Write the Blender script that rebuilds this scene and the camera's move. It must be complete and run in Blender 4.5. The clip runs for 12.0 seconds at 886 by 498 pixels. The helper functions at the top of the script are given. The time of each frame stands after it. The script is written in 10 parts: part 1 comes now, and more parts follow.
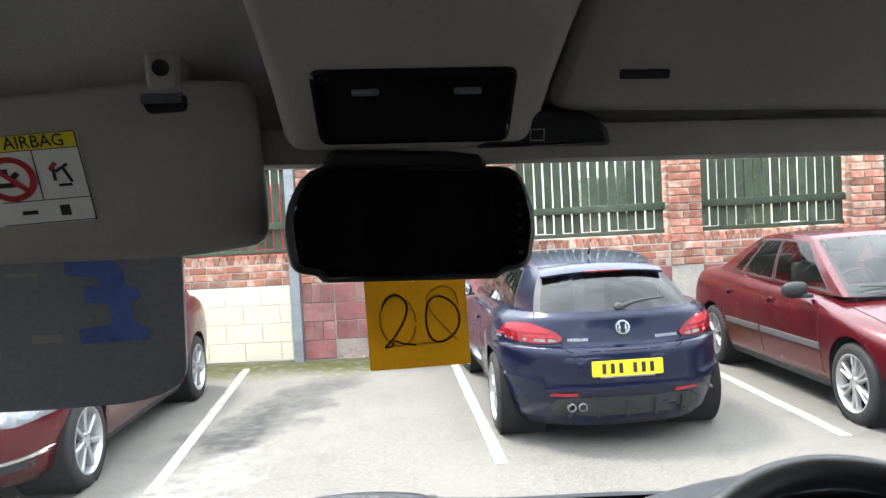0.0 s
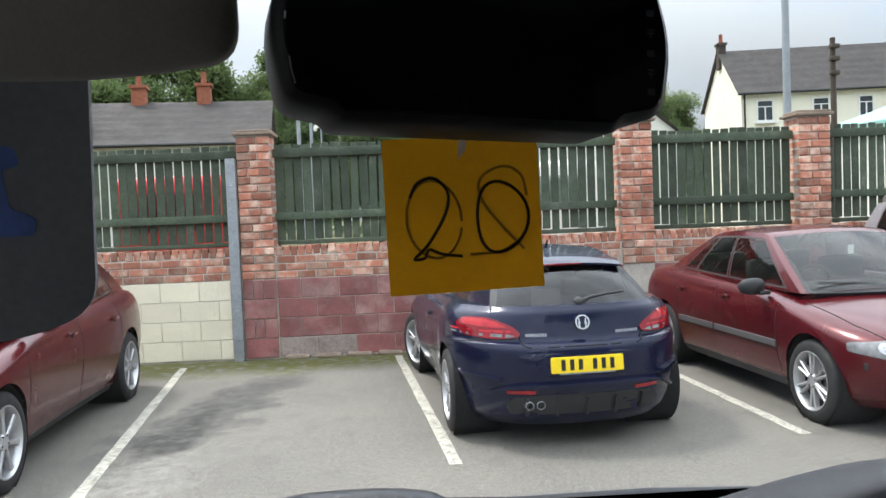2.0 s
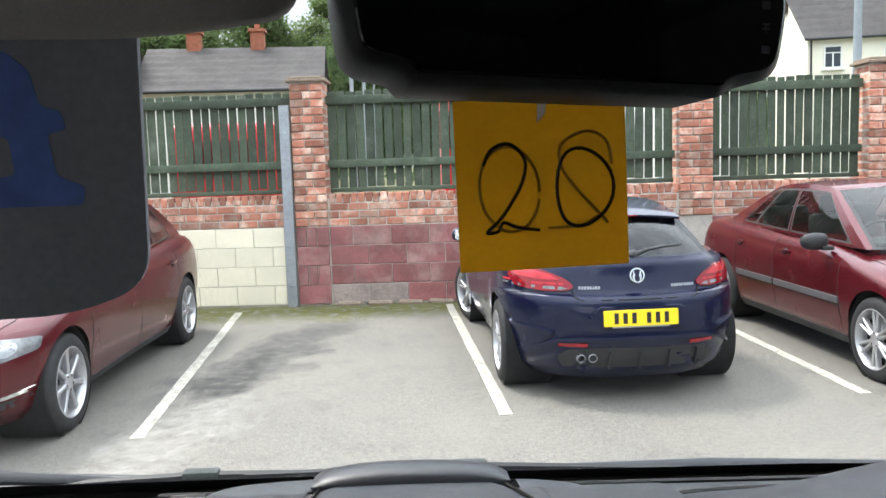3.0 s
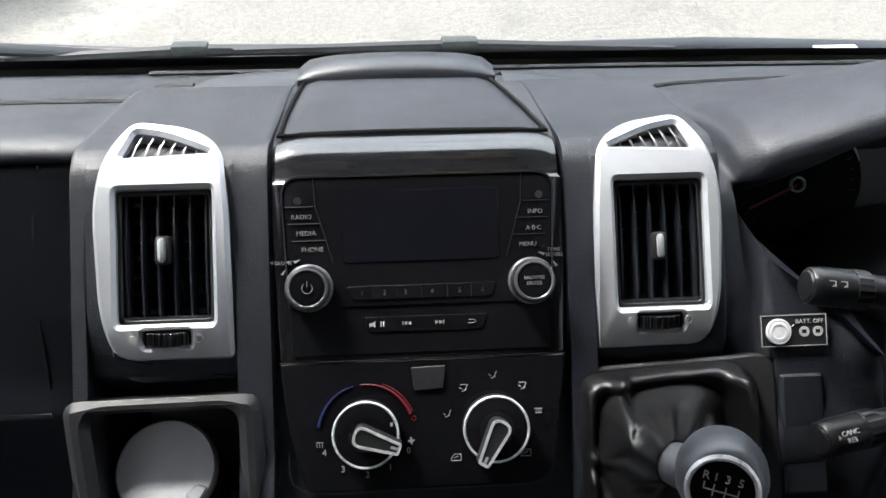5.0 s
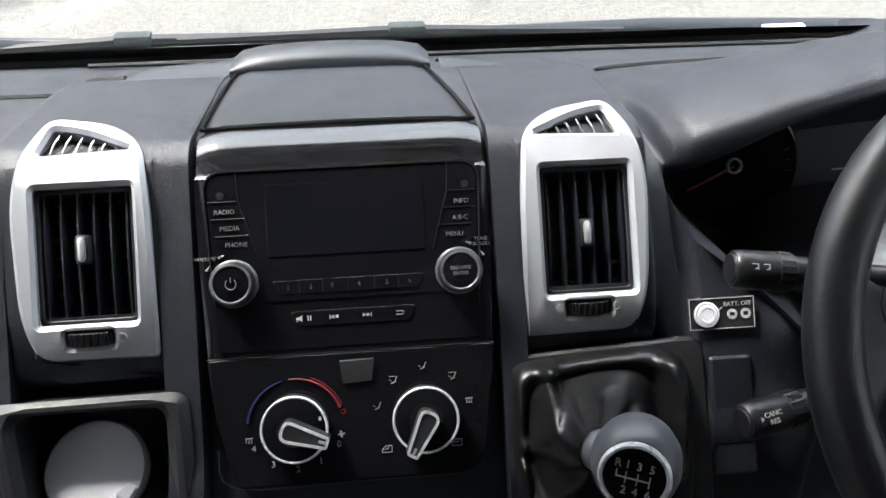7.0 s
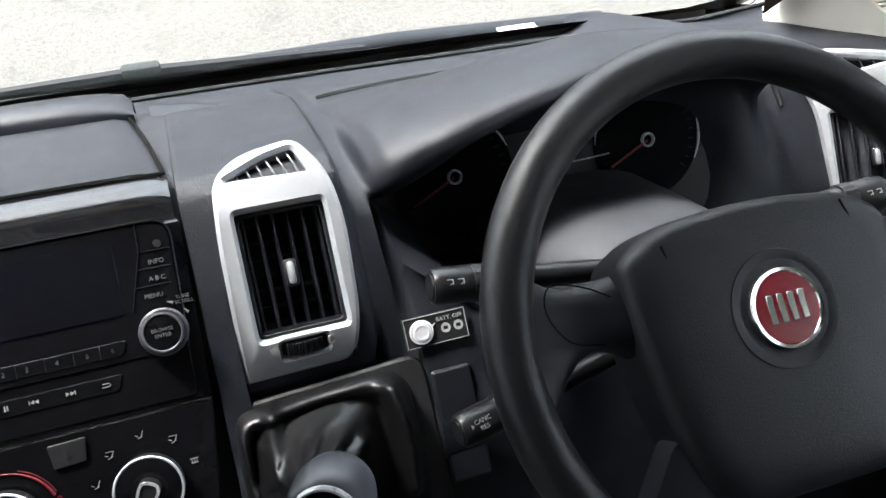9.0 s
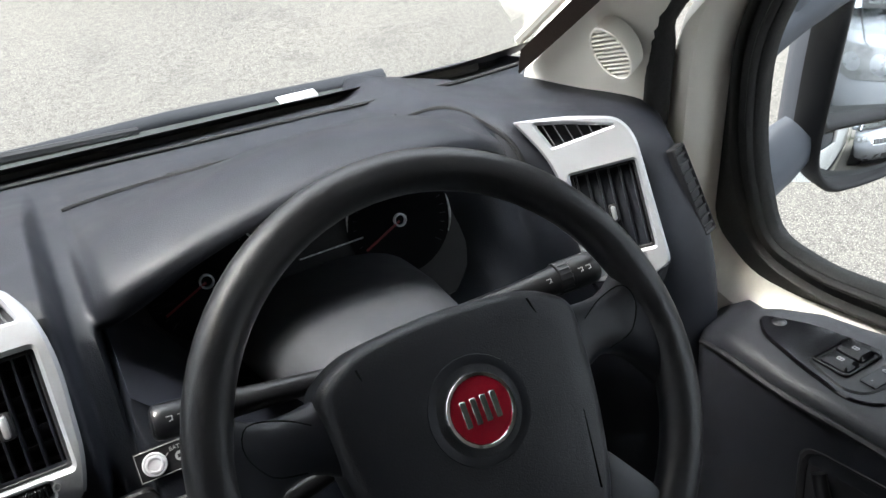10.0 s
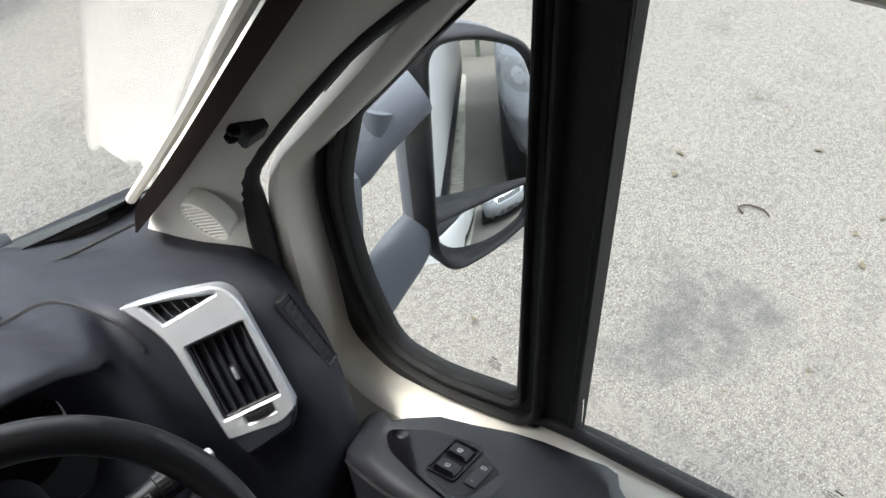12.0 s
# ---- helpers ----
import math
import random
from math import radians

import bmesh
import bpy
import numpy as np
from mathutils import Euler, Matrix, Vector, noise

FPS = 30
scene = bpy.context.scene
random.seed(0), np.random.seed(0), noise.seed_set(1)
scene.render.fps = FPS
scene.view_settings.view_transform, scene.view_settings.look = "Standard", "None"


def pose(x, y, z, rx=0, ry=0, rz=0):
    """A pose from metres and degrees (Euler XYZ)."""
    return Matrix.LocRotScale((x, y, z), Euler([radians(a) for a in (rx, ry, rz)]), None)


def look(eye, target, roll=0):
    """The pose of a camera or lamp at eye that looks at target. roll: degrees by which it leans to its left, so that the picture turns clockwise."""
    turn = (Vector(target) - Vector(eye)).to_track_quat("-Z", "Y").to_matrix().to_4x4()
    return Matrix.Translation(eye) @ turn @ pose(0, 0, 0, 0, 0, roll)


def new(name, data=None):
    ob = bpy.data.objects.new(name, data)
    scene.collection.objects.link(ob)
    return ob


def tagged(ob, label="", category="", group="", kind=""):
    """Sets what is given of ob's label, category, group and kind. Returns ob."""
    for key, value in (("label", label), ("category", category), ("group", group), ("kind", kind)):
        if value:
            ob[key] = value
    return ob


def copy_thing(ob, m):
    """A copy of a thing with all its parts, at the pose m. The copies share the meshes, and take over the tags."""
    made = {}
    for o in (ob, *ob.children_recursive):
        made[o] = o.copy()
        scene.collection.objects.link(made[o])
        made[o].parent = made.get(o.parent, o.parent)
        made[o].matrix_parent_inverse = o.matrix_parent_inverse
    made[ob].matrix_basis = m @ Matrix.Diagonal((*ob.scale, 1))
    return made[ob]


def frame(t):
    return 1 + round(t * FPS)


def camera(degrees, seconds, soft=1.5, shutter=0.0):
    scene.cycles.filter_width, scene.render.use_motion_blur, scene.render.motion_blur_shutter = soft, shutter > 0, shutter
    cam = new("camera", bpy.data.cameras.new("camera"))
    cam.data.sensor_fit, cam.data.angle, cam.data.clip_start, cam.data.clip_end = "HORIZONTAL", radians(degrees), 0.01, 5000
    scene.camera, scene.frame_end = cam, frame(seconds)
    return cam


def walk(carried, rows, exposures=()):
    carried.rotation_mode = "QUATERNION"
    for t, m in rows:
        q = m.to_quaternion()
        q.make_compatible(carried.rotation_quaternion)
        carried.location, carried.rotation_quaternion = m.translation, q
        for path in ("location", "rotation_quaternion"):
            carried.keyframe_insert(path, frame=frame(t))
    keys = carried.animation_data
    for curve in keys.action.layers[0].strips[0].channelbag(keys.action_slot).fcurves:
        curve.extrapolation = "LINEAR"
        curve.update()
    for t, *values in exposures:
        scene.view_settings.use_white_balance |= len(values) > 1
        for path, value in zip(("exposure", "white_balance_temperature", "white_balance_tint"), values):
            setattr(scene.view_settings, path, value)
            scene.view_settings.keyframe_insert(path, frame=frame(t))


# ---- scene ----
cam = camera(57.1, 12.0)
PATH = [
    (0, (0.194, 0.008, 1.687), (0.314, 2.003, 1.602), -3.1),
    (0.5, (0.19, 0.169, 1.668), (0.576, 2.129, 1.575), -4.1),
    (1, (0.198, 0.24, 1.630), (0.664, 2.183, 1.540), -4.1),
    (1.5, (0.206, 0.285, 1.58), (0.633, 2.237, 1.495), -3.5),
    (2, (0.131, 0.292, 1.587), (0.393, 2.273, 1.505), -2.3),
    (2.5, (0.096, 0.322, 1.563), (0.247, 2.314, 1.471), -1.9),
    (3, (0.123, 0.336, 1.6), (0.256, 2.321, 1.395), -1.8),
    (3.5, (0.149, 0.349, 1.625), (0.278, 2.283, 1.13), -1.5),
    (3.7, (0.147, 0.344, 1.601), (0.274, 2.234, 0.958), -1.3),
    (5.3, (0.136, 0.365, 1.643), (0.212, 1.933, 0.404), -1.3),
    (5.5, (0.135, 0.366, 1.642), (0.206, 1.933, 0.402), -1.3),
    (6, (0.138, 0.363, 1.638), (0.2, 1.928, 0.394), -1.2),
    (6.5, (0.117, 0.356, 1.65), (0.17, 1.92, 0.404), -1.4),
    (7, (0.176, 0.364, 1.641), (0.305, 1.922, 0.394), -1.6),
    (7.5, (0.253, 0.386, 1.642), (0.535, 1.923, 0.394), -1.7),
    (7.7, (0.301, 0.367, 1.631), (0.6, 1.923, 0.41), -3.6),
    (9.3, (0.275, 0.345, 1.69), (0.827, 1.806, 0.44), -1.1),
    (9.5, (0.321, 0.33, 1.719), (0.92, 1.778, 0.476), -1.1),
    (10, (0.403, 0.332, 1.741), (1.167, 1.697, 0.496), -0.9),
    (10.5, (0.457, 0.314, 1.782), (1.39, 1.581, 0.547), -1.0),
    (11, (0.467, 0.282, 1.818), (1.507, 1.462, 0.582), -1.0),
    (11.5, (0.539, 0.23, 1.875), (1.676, 1.313, 0.638), -0.3),
    (12, (0.574, 0.26, 1.917), (1.786, 1.271, 0.688), 0.3),
]
walk(cam, [(t, look(eye, target, roll)) for t, eye, target, roll in PATH],
     exposures=[(0, 1.95), (0.5, 1.8), (1.0, 1.58), (1.5, 1.22), (2.0, 1.1), (2.5, 1.23), (3.0, 1.54), (3.7, 1.68), (5.3, 2.05), (6.3, 2.13), (7.0, 2.0), (7.7, 2.0), (9.3, 2.07), (10.5, 1.55), (11, 1.65), (12, 1.5)])

# ---- light ----
SUN_ELEV, SUN_AZ = radians(58), radians(-52)     # azimuth from +y, to the left
sky_world = bpy.data.worlds.new("sky")
scene.world = sky_world
sky_world.use_nodes = True
wn, wl = sky_world.node_tree.nodes, sky_world.node_tree.links
wn.clear()
w_out = wn.new("ShaderNodeOutputWorld")
w_bg = wn.new("ShaderNodeBackground")
w_sky = wn.new("ShaderNodeTexSky")
w_sky.sky_type = "NISHITA"
w_sky.sun_disc = False
w_sky.sun_elevation, w_sky.sun_rotation = SUN_ELEV, SUN_AZ
w_sky.air_density, w_sky.dust_density, w_sky.ozone_density = 1.0, 4.0, 1.0
w_bg.inputs[1].default_value = 0.13
# thin broken cloud over the sky
w_tc = wn.new("ShaderNodeTexCoord")
w_map = wn.new("ShaderNodeMapping")
w_map.inputs["Scale"].default_value = (1.6, 1.6, 4.5)
w_cl = wn.new("ShaderNodeTexNoise")
w_cl.inputs["Scale"].default_value, w_cl.inputs["Detail"].default_value, w_cl.inputs["Roughness"].default_value = 2.2, 7, 0.55
w_rp = wn.new("ShaderNodeValToRGB")
w_rp.color_ramp.elements[0].position, w_rp.color_ramp.elements[0].color = 0.30, (0.35, 0.35, 0.35, 1)
w_rp.color_ramp.elements[1].position, w_rp.color_ramp.elements[1].color = 0.60, (1, 1, 1, 1)
w_mix = wn.new("ShaderNodeMix")
w_mix.data_type = "RGBA"
# overcast light: horizon dimmed to suit the view, zenith over ten times as bright
w_sep = wn.new("ShaderNodeSeparateXYZ")
w_up = wn.new("ShaderNodeMapRange")
w_up.interpolation_type = "SMOOTHSTEP"
w_up.inputs["From Min"].default_value, w_up.inputs["From Max"].default_value = 0.0, 1.0
w_up.inputs["To Min"].default_value, w_up.inputs["To Max"].default_value = 0.20, 2.15
w_col = wn.new("ShaderNodeMix")
w_col.data_type, w_col.blend_type = "RGBA", "MULTIPLY"
w_col.inputs[0].default_value = 1.0
w_col.inputs[6].default_value = (7.3, 7.85, 8.5, 1)
wl.new(w_tc.outputs["Generated"], w_sep.inputs[0])
wl.new(w_sep.outputs[2], w_up.inputs["Value"])
wl.new(w_up.outputs[0], w_col.inputs[7])
wl.new(w_col.outputs[2], w_mix.inputs[7])
wl.new(w_tc.outputs["Generated"], w_map.inputs[0])
wl.new(w_map.outputs[0], w_cl.inputs["Vector"])
wl.new(w_cl.outputs[0], w_rp.inputs[0])
wl.new(w_rp.outputs[0], w_mix.inputs[0])
wl.new(w_sky.outputs[0], w_mix.inputs[6])
wl.new(w_mix.outputs[2], w_bg.inputs[0])
wl.new(w_bg.outputs[0], w_out.inputs[0])

sun_data = bpy.data.lights.new("sun", "SUN")
sun_data.energy, sun_data.angle, sun_data.color = 1.5, radians(10), (1.0, 0.96, 0.9)
sun = new("sun", sun_data)
sun_dir = Vector((math.sin(SUN_AZ) * math.cos(SUN_ELEV), math.cos(SUN_AZ) * math.cos(SUN_ELEV), math.sin(SUN_ELEV)))
sun.matrix_world = look(sun_dir * 60, (0, 0, 0))

# ---- mesh tools ----
VAN = Matrix.Translation((0.146, 0, 1.3)) @ Matrix.Rotation(radians(1.5), 4, "Y") @ Matrix.Translation((0, 0, -1.3))
ONE = Matrix.Identity(4)
PLACE = {}          # world matrix of every thing and part


def thing(name, loc, base=ONE, label="", category="", group="", kind=""):
    ob = new(name)
    ob.empty_display_size = 0.1
    ob.matrix_world = base @ Matrix.Translation(loc)
    PLACE[ob] = ob.matrix_world.copy()
    return tagged(ob, label, category, group, kind)


def part(name, bm, material, parent=None, label="", base=ONE, smooth=40, kind=""):
    """Links a bmesh whose points are given in the base's own axes as one mesh object under its parent."""
    me = bpy.data.meshes.new(name)
    if material.name.startswith("window_glass"):
        bmesh.ops.recalc_face_normals(bm, faces=bm.faces[:])
    bm.normal_update()
    bm.to_mesh(me)
    bm.free()
    ob = new(name, me)
    me.materials.append(material)
    if parent is not None:
        me.transform(PLACE[parent].inverted() @ base)
        ob.parent = parent
        PLACE[ob] = PLACE[parent].copy()
    else:
        me.transform(base)
        PLACE[ob] = ONE.copy()
    if smooth:
        me.shade_smooth()
        me.set_sharp_from_angle(angle=radians(smooth))
    if label or kind:
        tagged(ob, label, kind=kind)
    return ob


def box(bm, c, s, m=ONE, bevel=0.0, seg=2):
    r = bmesh.ops.create_cube(bm, size=1)
    vs = r["verts"]
    bmesh.ops.scale(bm, vec=s, verts=vs)
    if bevel:
        es = list({e for v in vs for e in v.link_edges})
        rr = bmesh.ops.bevel(bm, geom=es, offset=min(bevel, min(s) * 0.49), segments=seg, affect="EDGES", profile=0.5)
        vs = list({v for f in rr["faces"] for v in f.verts} | {v for v in vs if v.is_valid})
    bmesh.ops.transform(bm, matrix=m @ Matrix.Translation(c), verts=vs)
    return bm


def bbox(c, s, m=ONE, bevel=0.0, seg=2):
    return box(bmesh.new(), c, s, m, bevel, seg)


def area(p):
    return sum(p[i - 1][0] * p[i][1] - p[i][0] * p[i - 1][1] for i in range(len(p))) / 2


def ccw(p):
    return list(p) if area(p) > 0 else list(reversed(p))


def rounded(pts, r, n=4):
    """A polygon with its corners rounded off by r (a number, or one a corner)."""
    pts = [Vector(p) for p in pts]
    rs = r if isinstance(r, (list, tuple)) else [r] * len(pts)
    out = []
    for i, p in enumerate(pts):
        a, b = pts[i - 1] - p, pts[(i + 1) % len(pts)] - p
        la, lb = a.length, b.length
        k = min(rs[i], la * 0.48, lb * 0.48)
        if k < 1e-5:
            out.append(tuple(p))
            continue
        p0, p1 = p + a / la * k, p + b / lb * k
        for j in range(n + 1):
            t = j / n
            out.append(tuple(p0 * (1 - t) ** 2 + p * 2 * t * (1 - t) + p1 * t ** 2))
    return out


def inset(pts, d):
    """The polygon moved inwards by d."""
    pts = [Vector(p) for p in ccw(pts)]
    out = []
    for i, p in enumerate(pts):
        a, b = (p - pts[i - 1]), (pts[(i + 1) % len(pts)] - p)
        if a.length < 1e-7 or b.length < 1e-7:
            out.append(tuple(p))
            continue
        na, nb = Vector((-a.y, a.x)).normalized(), Vector((-b.y, b.x)).normalized()
        m = na + nb
        m = m.normalized() if m.length > 1e-6 else na
        out.append(tuple(p + m * d / max(0.4, m.dot(na))))
    return out


def plate(bm, outer, holes=(), m=ONE, h0=0.0, h1=0.01, bevel=0.0, back=False):
    """An outline raised from h0 to h1, with holes right through and a softened rim."""
    outer = ccw(outer)
    tops, made = [], []

    def ring(pts, h):
        vs = [bm.verts.new(m @ Vector((p[0], p[1], h))) for p in pts]
        made.extend(vs)
        return vs

    def wall(a, b, flip):
        for i in range(len(a)):
            q = (a[i - 1], a[i], b[i], b[i - 1])
            bm.faces.new(q if not flip else q[::-1])

    lo = ring(outer, h0)
    if bevel:
        mid, top = ring(outer, h1 - bevel), ring(inset(outer, bevel), h1)
        wall(lo, mid, False)
        wall(mid, top, False)
    else:
        top = ring(outer, h1)
        wall(lo, top, False)
    tops.append(top)
    for h in holes:
        h = ccw(h)
        lo_h = ring(h, h0)
        if bevel:
            mid, t2 = ring(h, h1 - bevel), ring(inset(h, -bevel), h1)
            wall(lo_h, mid, True)
            wall(mid, t2, True)
        else:
            t2 = ring(h, h1)
            wall(lo_h, t2, True)
        tops.append(t2)
    es = []
    for t in tops:
        for i in range(len(t)):
            es.append(bm.edges.get((t[i - 1], t[i])) or bm.edges.new((t[i - 1], t[i])))
    if holes:
        res = bmesh.ops.triangle_fill(bm, use_beauty=True, use_dissolve=False, edges=es)
        nrm = (m.to_3x3() @ Vector((0, 0, 1)))
        for f in res["geom"]:
            if isinstance(f, bmesh.types.BMFace):
                f.normal_update()
                if f.normal.dot(nrm) < 0:
                    f.normal_flip()
    else:
        bm.faces.new(tops[0])
    if back:
        bm.faces.new(list(reversed(lo)))
    return bm


def bplate(*a, **k):
    return plate(bmesh.new(), *a, **k)


def grid(bm, rows, close_u=False, close_v=False, flip=False):
    """A skin over rows of points, all of one length."""
    vs = [[bm.verts.new(p) for p in r] for r in rows]
    n, k = len(vs), len(vs[0])
    for i in range(n if close_u else n - 1):
        for j in range(k if close_v else k - 1):
            q = (vs[i][j], vs[(i + 1) % n][j], vs[(i + 1) % n][(j + 1) % k], vs[i][(j + 1) % k])
            try:
                bm.faces.new(q[::-1] if flip else q)
            except ValueError:
                pass
    return vs


def lathe(bm, prof, m=ONE, n=32, cap=True):
    """A profile of (radius, height) turned round the z axis of m."""
    rows = [[m @ Vector((r * math.cos(2 * math.pi * i / n), r * math.sin(2 * math.pi * i / n), h)) for i in range(n)] for r, h in prof]
    vs = grid(bm, rows, close_v=True, flip=True)
    if cap:
        if prof[-1][0] > 1e-5:
            bm.faces.new(vs[-1])
        if prof[0][0] > 1e-5:
            bm.faces.new(vs[0][::-1])
    return bm


def blathe(*a, **k):
    return lathe(bmesh.new(), *a, **k)


def spline(pts, n):
    """Smooth points through the given ones, n to a span."""
    p = [Vector(q) for q in pts]
    out = []
    for i in range(len(p) - 1):
        a, b, c, d = p[max(i - 1, 0)], p[i], p[i + 1], p[min(i + 2, len(p) - 1)]
        for j in range(n):
            t = j / n
            out.append(0.5 * ((2 * b) + (c - a) * t + (2 * a - 5 * b + 4 * c - d) * t * t + (3 * b - a - 3 * c + d) * t ** 3))
    return out + [p[-1]]


def tube(bm, path, radii, n=12, closed=False, squash=1.0, cap=True):
    """A round bar along a path; radii: one number or one a point."""
    path = [Vector(p) for p in path]
    k = len(path)
    rs = radii if isinstance(radii, (list, tuple)) else [radii] * k
    rows, ref = [], None
    for i, p in enumerate(path):
        a = path[(i - 1) % k] if closed or i else path[0]
        b = path[(i + 1) % k] if closed or i < k - 1 else path[-1]
        t = (b - a).normalized()
        if ref is None:
            ref = t.orthogonal().normalized()
        ref = (ref - t * ref.dot(t)).normalized()
        bi = t.cross(ref)
        rows.append([p + (ref * math.cos(2 * math.pi * j / n) + bi * squash * math.sin(2 * math.pi * j / n)) * rs[i] for j in range(n)])
    vs = grid(bm, rows, close_u=closed, close_v=True)
    if cap and not closed:
        bm.faces.new(vs[0])
        bm.faces.new(vs[-1][::-1])
    return bm


def btube(*a, **k):
    return tube(bmesh.new(), *a, **k)


def writing(s, size, m, material, parent, base=ONE, thick=0.0003, name="lettering", label="", align="CENTER", wide=1.0):
    cu = bpy.data.curves.new(name, "FONT")
    cu.body, cu.size, cu.align_x, cu.align_y, cu.extrude = s, size, align, "CENTER", thick
    cu.resolution_u = 2
    tmp = bpy.data.objects.new(name, cu)
    me = bpy.data.meshes.new_from_object(tmp)
    bpy.data.objects.remove(tmp)
    ob = new(name, me)
    me.materials.clear()
    me.materials.append(material)
    me.transform(PLACE[parent].inverted() @ base @ m @ Matrix.Diagonal((wide, 1, 1, 1)))
    ob.parent = parent
    PLACE[ob] = PLACE[parent].copy()
    if label:
        tagged(ob, label)
    return ob


def axes(o, x, y):
    """A matrix with its origin at o, x along x and y as near to y as may be."""
    x = Vector(x).normalized()
    y = Vector(y)
    y = (y - x * y.dot(x)).normalized()
    z = x.cross(y)
    return Matrix(((x.x, y.x, z.x, o[0]), (x.y, y.y, z.y, o[1]), (x.z, y.z, z.z, o[2]), (0, 0, 0, 1)))


def rect(x0, y0, x1, y1):
    return [(x0, y0), (x1, y0), (x1, y1), (x0, y1)]


def disc(cx, cy, r, n=24):
    return [(cx + r * math.cos(2 * math.pi * i / n), cy + r * math.sin(2 * math.pi * i / n)) for i in range(n)]


def lerp(table, x):
    """A smooth value from a table of (x, value) rows."""
    if x <= table[0][0]:
        return table[0][1]
    for (a, va), (b, vb) in zip(table, table[1:]):
        if x <= b:
            t = (x - a) / (b - a)
            return va + (vb - va) * t
    return table[-1][1]

# ---- materials ----


def material(name, color, rough=0.5, metal=0.0, spec=0.5, grain=(), stain=(), bump=(), coat=0.0, trans=0.0, ior=1.45, alpha=1.0, tint=None, rnd=0.0):
    """color; grain and stain: (scale, amount) of fine and broad variation; bump: (scale, strength, distance); rnd: change from piece to piece."""
    mt = bpy.data.materials.new(name)
    mt.use_nodes = True
    nd, lk = mt.node_tree.nodes, mt.node_tree.links
    b = nd["Principled BSDF"]
    b.inputs["Base Color"].default_value = (*color, 1)
    b.inputs["Roughness"].default_value = rough
    b.inputs["Metallic"].default_value = metal
    b.inputs["Specular IOR Level"].default_value = spec
    b.inputs["Coat Weight"].default_value = coat
    b.inputs["Coat Roughness"].default_value = 0.03
    b.inputs["Transmission Weight"].default_value = trans
    b.inputs["IOR"].default_value = ior
    b.inputs["Alpha"].default_value = alpha
    tc = nd.new("ShaderNodeTexCoord")
    last = None
    where = tc.outputs["Object"]
    if rnd:
        oi = nd.new("ShaderNodeObjectInfo")
        off = nd.new("ShaderNodeVectorMath")
        off.operation = "MULTIPLY_ADD"
        off.inputs[1].default_value = (31.0, 57.0, 43.0)
        lk.new(oi.outputs["Random"], off.inputs[0])
        lk.new(tc.outputs["Object"], off.inputs[2])
        where = off.outputs[0]

    def noise_tex(scale, detail=4.0, rough_n=0.6):
        n = nd.new("ShaderNodeTexNoise")
        n.inputs["Scale"].default_value, n.inputs["Detail"].default_value, n.inputs["Roughness"].default_value = scale, detail, rough_n
        lk.new(where, n.inputs["Vector"])
        return n

    def mul(fac_socket, lo, hi, src):
        mr = nd.new("ShaderNodeMapRange")
        mr.inputs["From Min"].default_value, mr.inputs["From Max"].default_value = 0.3, 0.7
        mr.inputs["To Min"].default_value, mr.inputs["To Max"].default_value = lo, hi
        lk.new(fac_socket, mr.inputs["Value"])
        mx = nd.new("ShaderNodeMix")
        mx.data_type, mx.blend_type = "RGBA", "MULTIPLY"
        mx.inputs[0].default_value = 1.0
        cb = nd.new("ShaderNodeCombineColor")
        for i in range(3):
            lk.new(mr.outputs[0], cb.inputs[i])
        if src is None:
            mx.inputs[6].default_value = (*color, 1)
        else:
            lk.new(src, mx.inputs[6])
        lk.new(cb.outputs[0], mx.inputs[7])
        return mx.outputs[2]

    if tint:
        n = noise_tex(tint[1], 5)
        rp = nd.new("ShaderNodeMapRange")
        rp.inputs["From Min"].default_value, rp.inputs["From Max"].default_value = tint[2], tint[3]
        lk.new(n.outputs[0], rp.inputs["Value"])
        mx = nd.new("ShaderNodeMix")
        mx.data_type = "RGBA"
        mx.inputs[6].default_value = (*color, 1)
        mx.inputs[7].default_value = (*tint[0], 1)
        lk.new(rp.outputs[0], mx.inputs[0])
        last = mx.outputs[2]
    if grain:
        last = mul(noise_tex(grain[0], 3).outputs[0], 1 - grain[1], 1 + grain[1], last)
    if stain:
        last = mul(noise_tex(stain[0], 6).outputs[0], 1 - stain[1], 1 + stain[1] * 0.6, last)
    if rnd:
        mr = nd.new("ShaderNodeMapRange")
        mr.inputs["To Min"].default_value, mr.inputs["To Max"].default_value = 0.3, 0.7
        lk.new(oi.outputs["Random"], mr.inputs["Value"])
        last = mul(mr.outputs[0], 1 - rnd, 1 + rnd, last)
    if last is not None:
        lk.new(last, b.inputs["Base Color"])
    if stain or grain:
        n = noise_tex((stain or grain)[0] * 2.3, 5)
        mr = nd.new("ShaderNodeMapRange")
        mr.inputs["From Min"].default_value, mr.inputs["From Max"].default_value = 0.3, 0.7
        mr.inputs["To Min"].default_value, mr.inputs["To Max"].default_value = max(0.02, rough * 0.85), min(1, rough * 1.15)
        lk.new(n.outputs[0], mr.inputs["Value"])
        lk.new(mr.outputs[0], b.inputs["Roughness"])
    if bump:
        n = noise_tex(bump[0], 2)
        bp = nd.new("ShaderNodeBump")
        bp.inputs["Strength"].default_value, bp.inputs["Distance"].default_value = bump[1], bump[2]
        lk.new(n.outputs[0], bp.inputs["Height"])
        lk.new(bp.outputs[0], b.inputs["Normal"])
    return mt


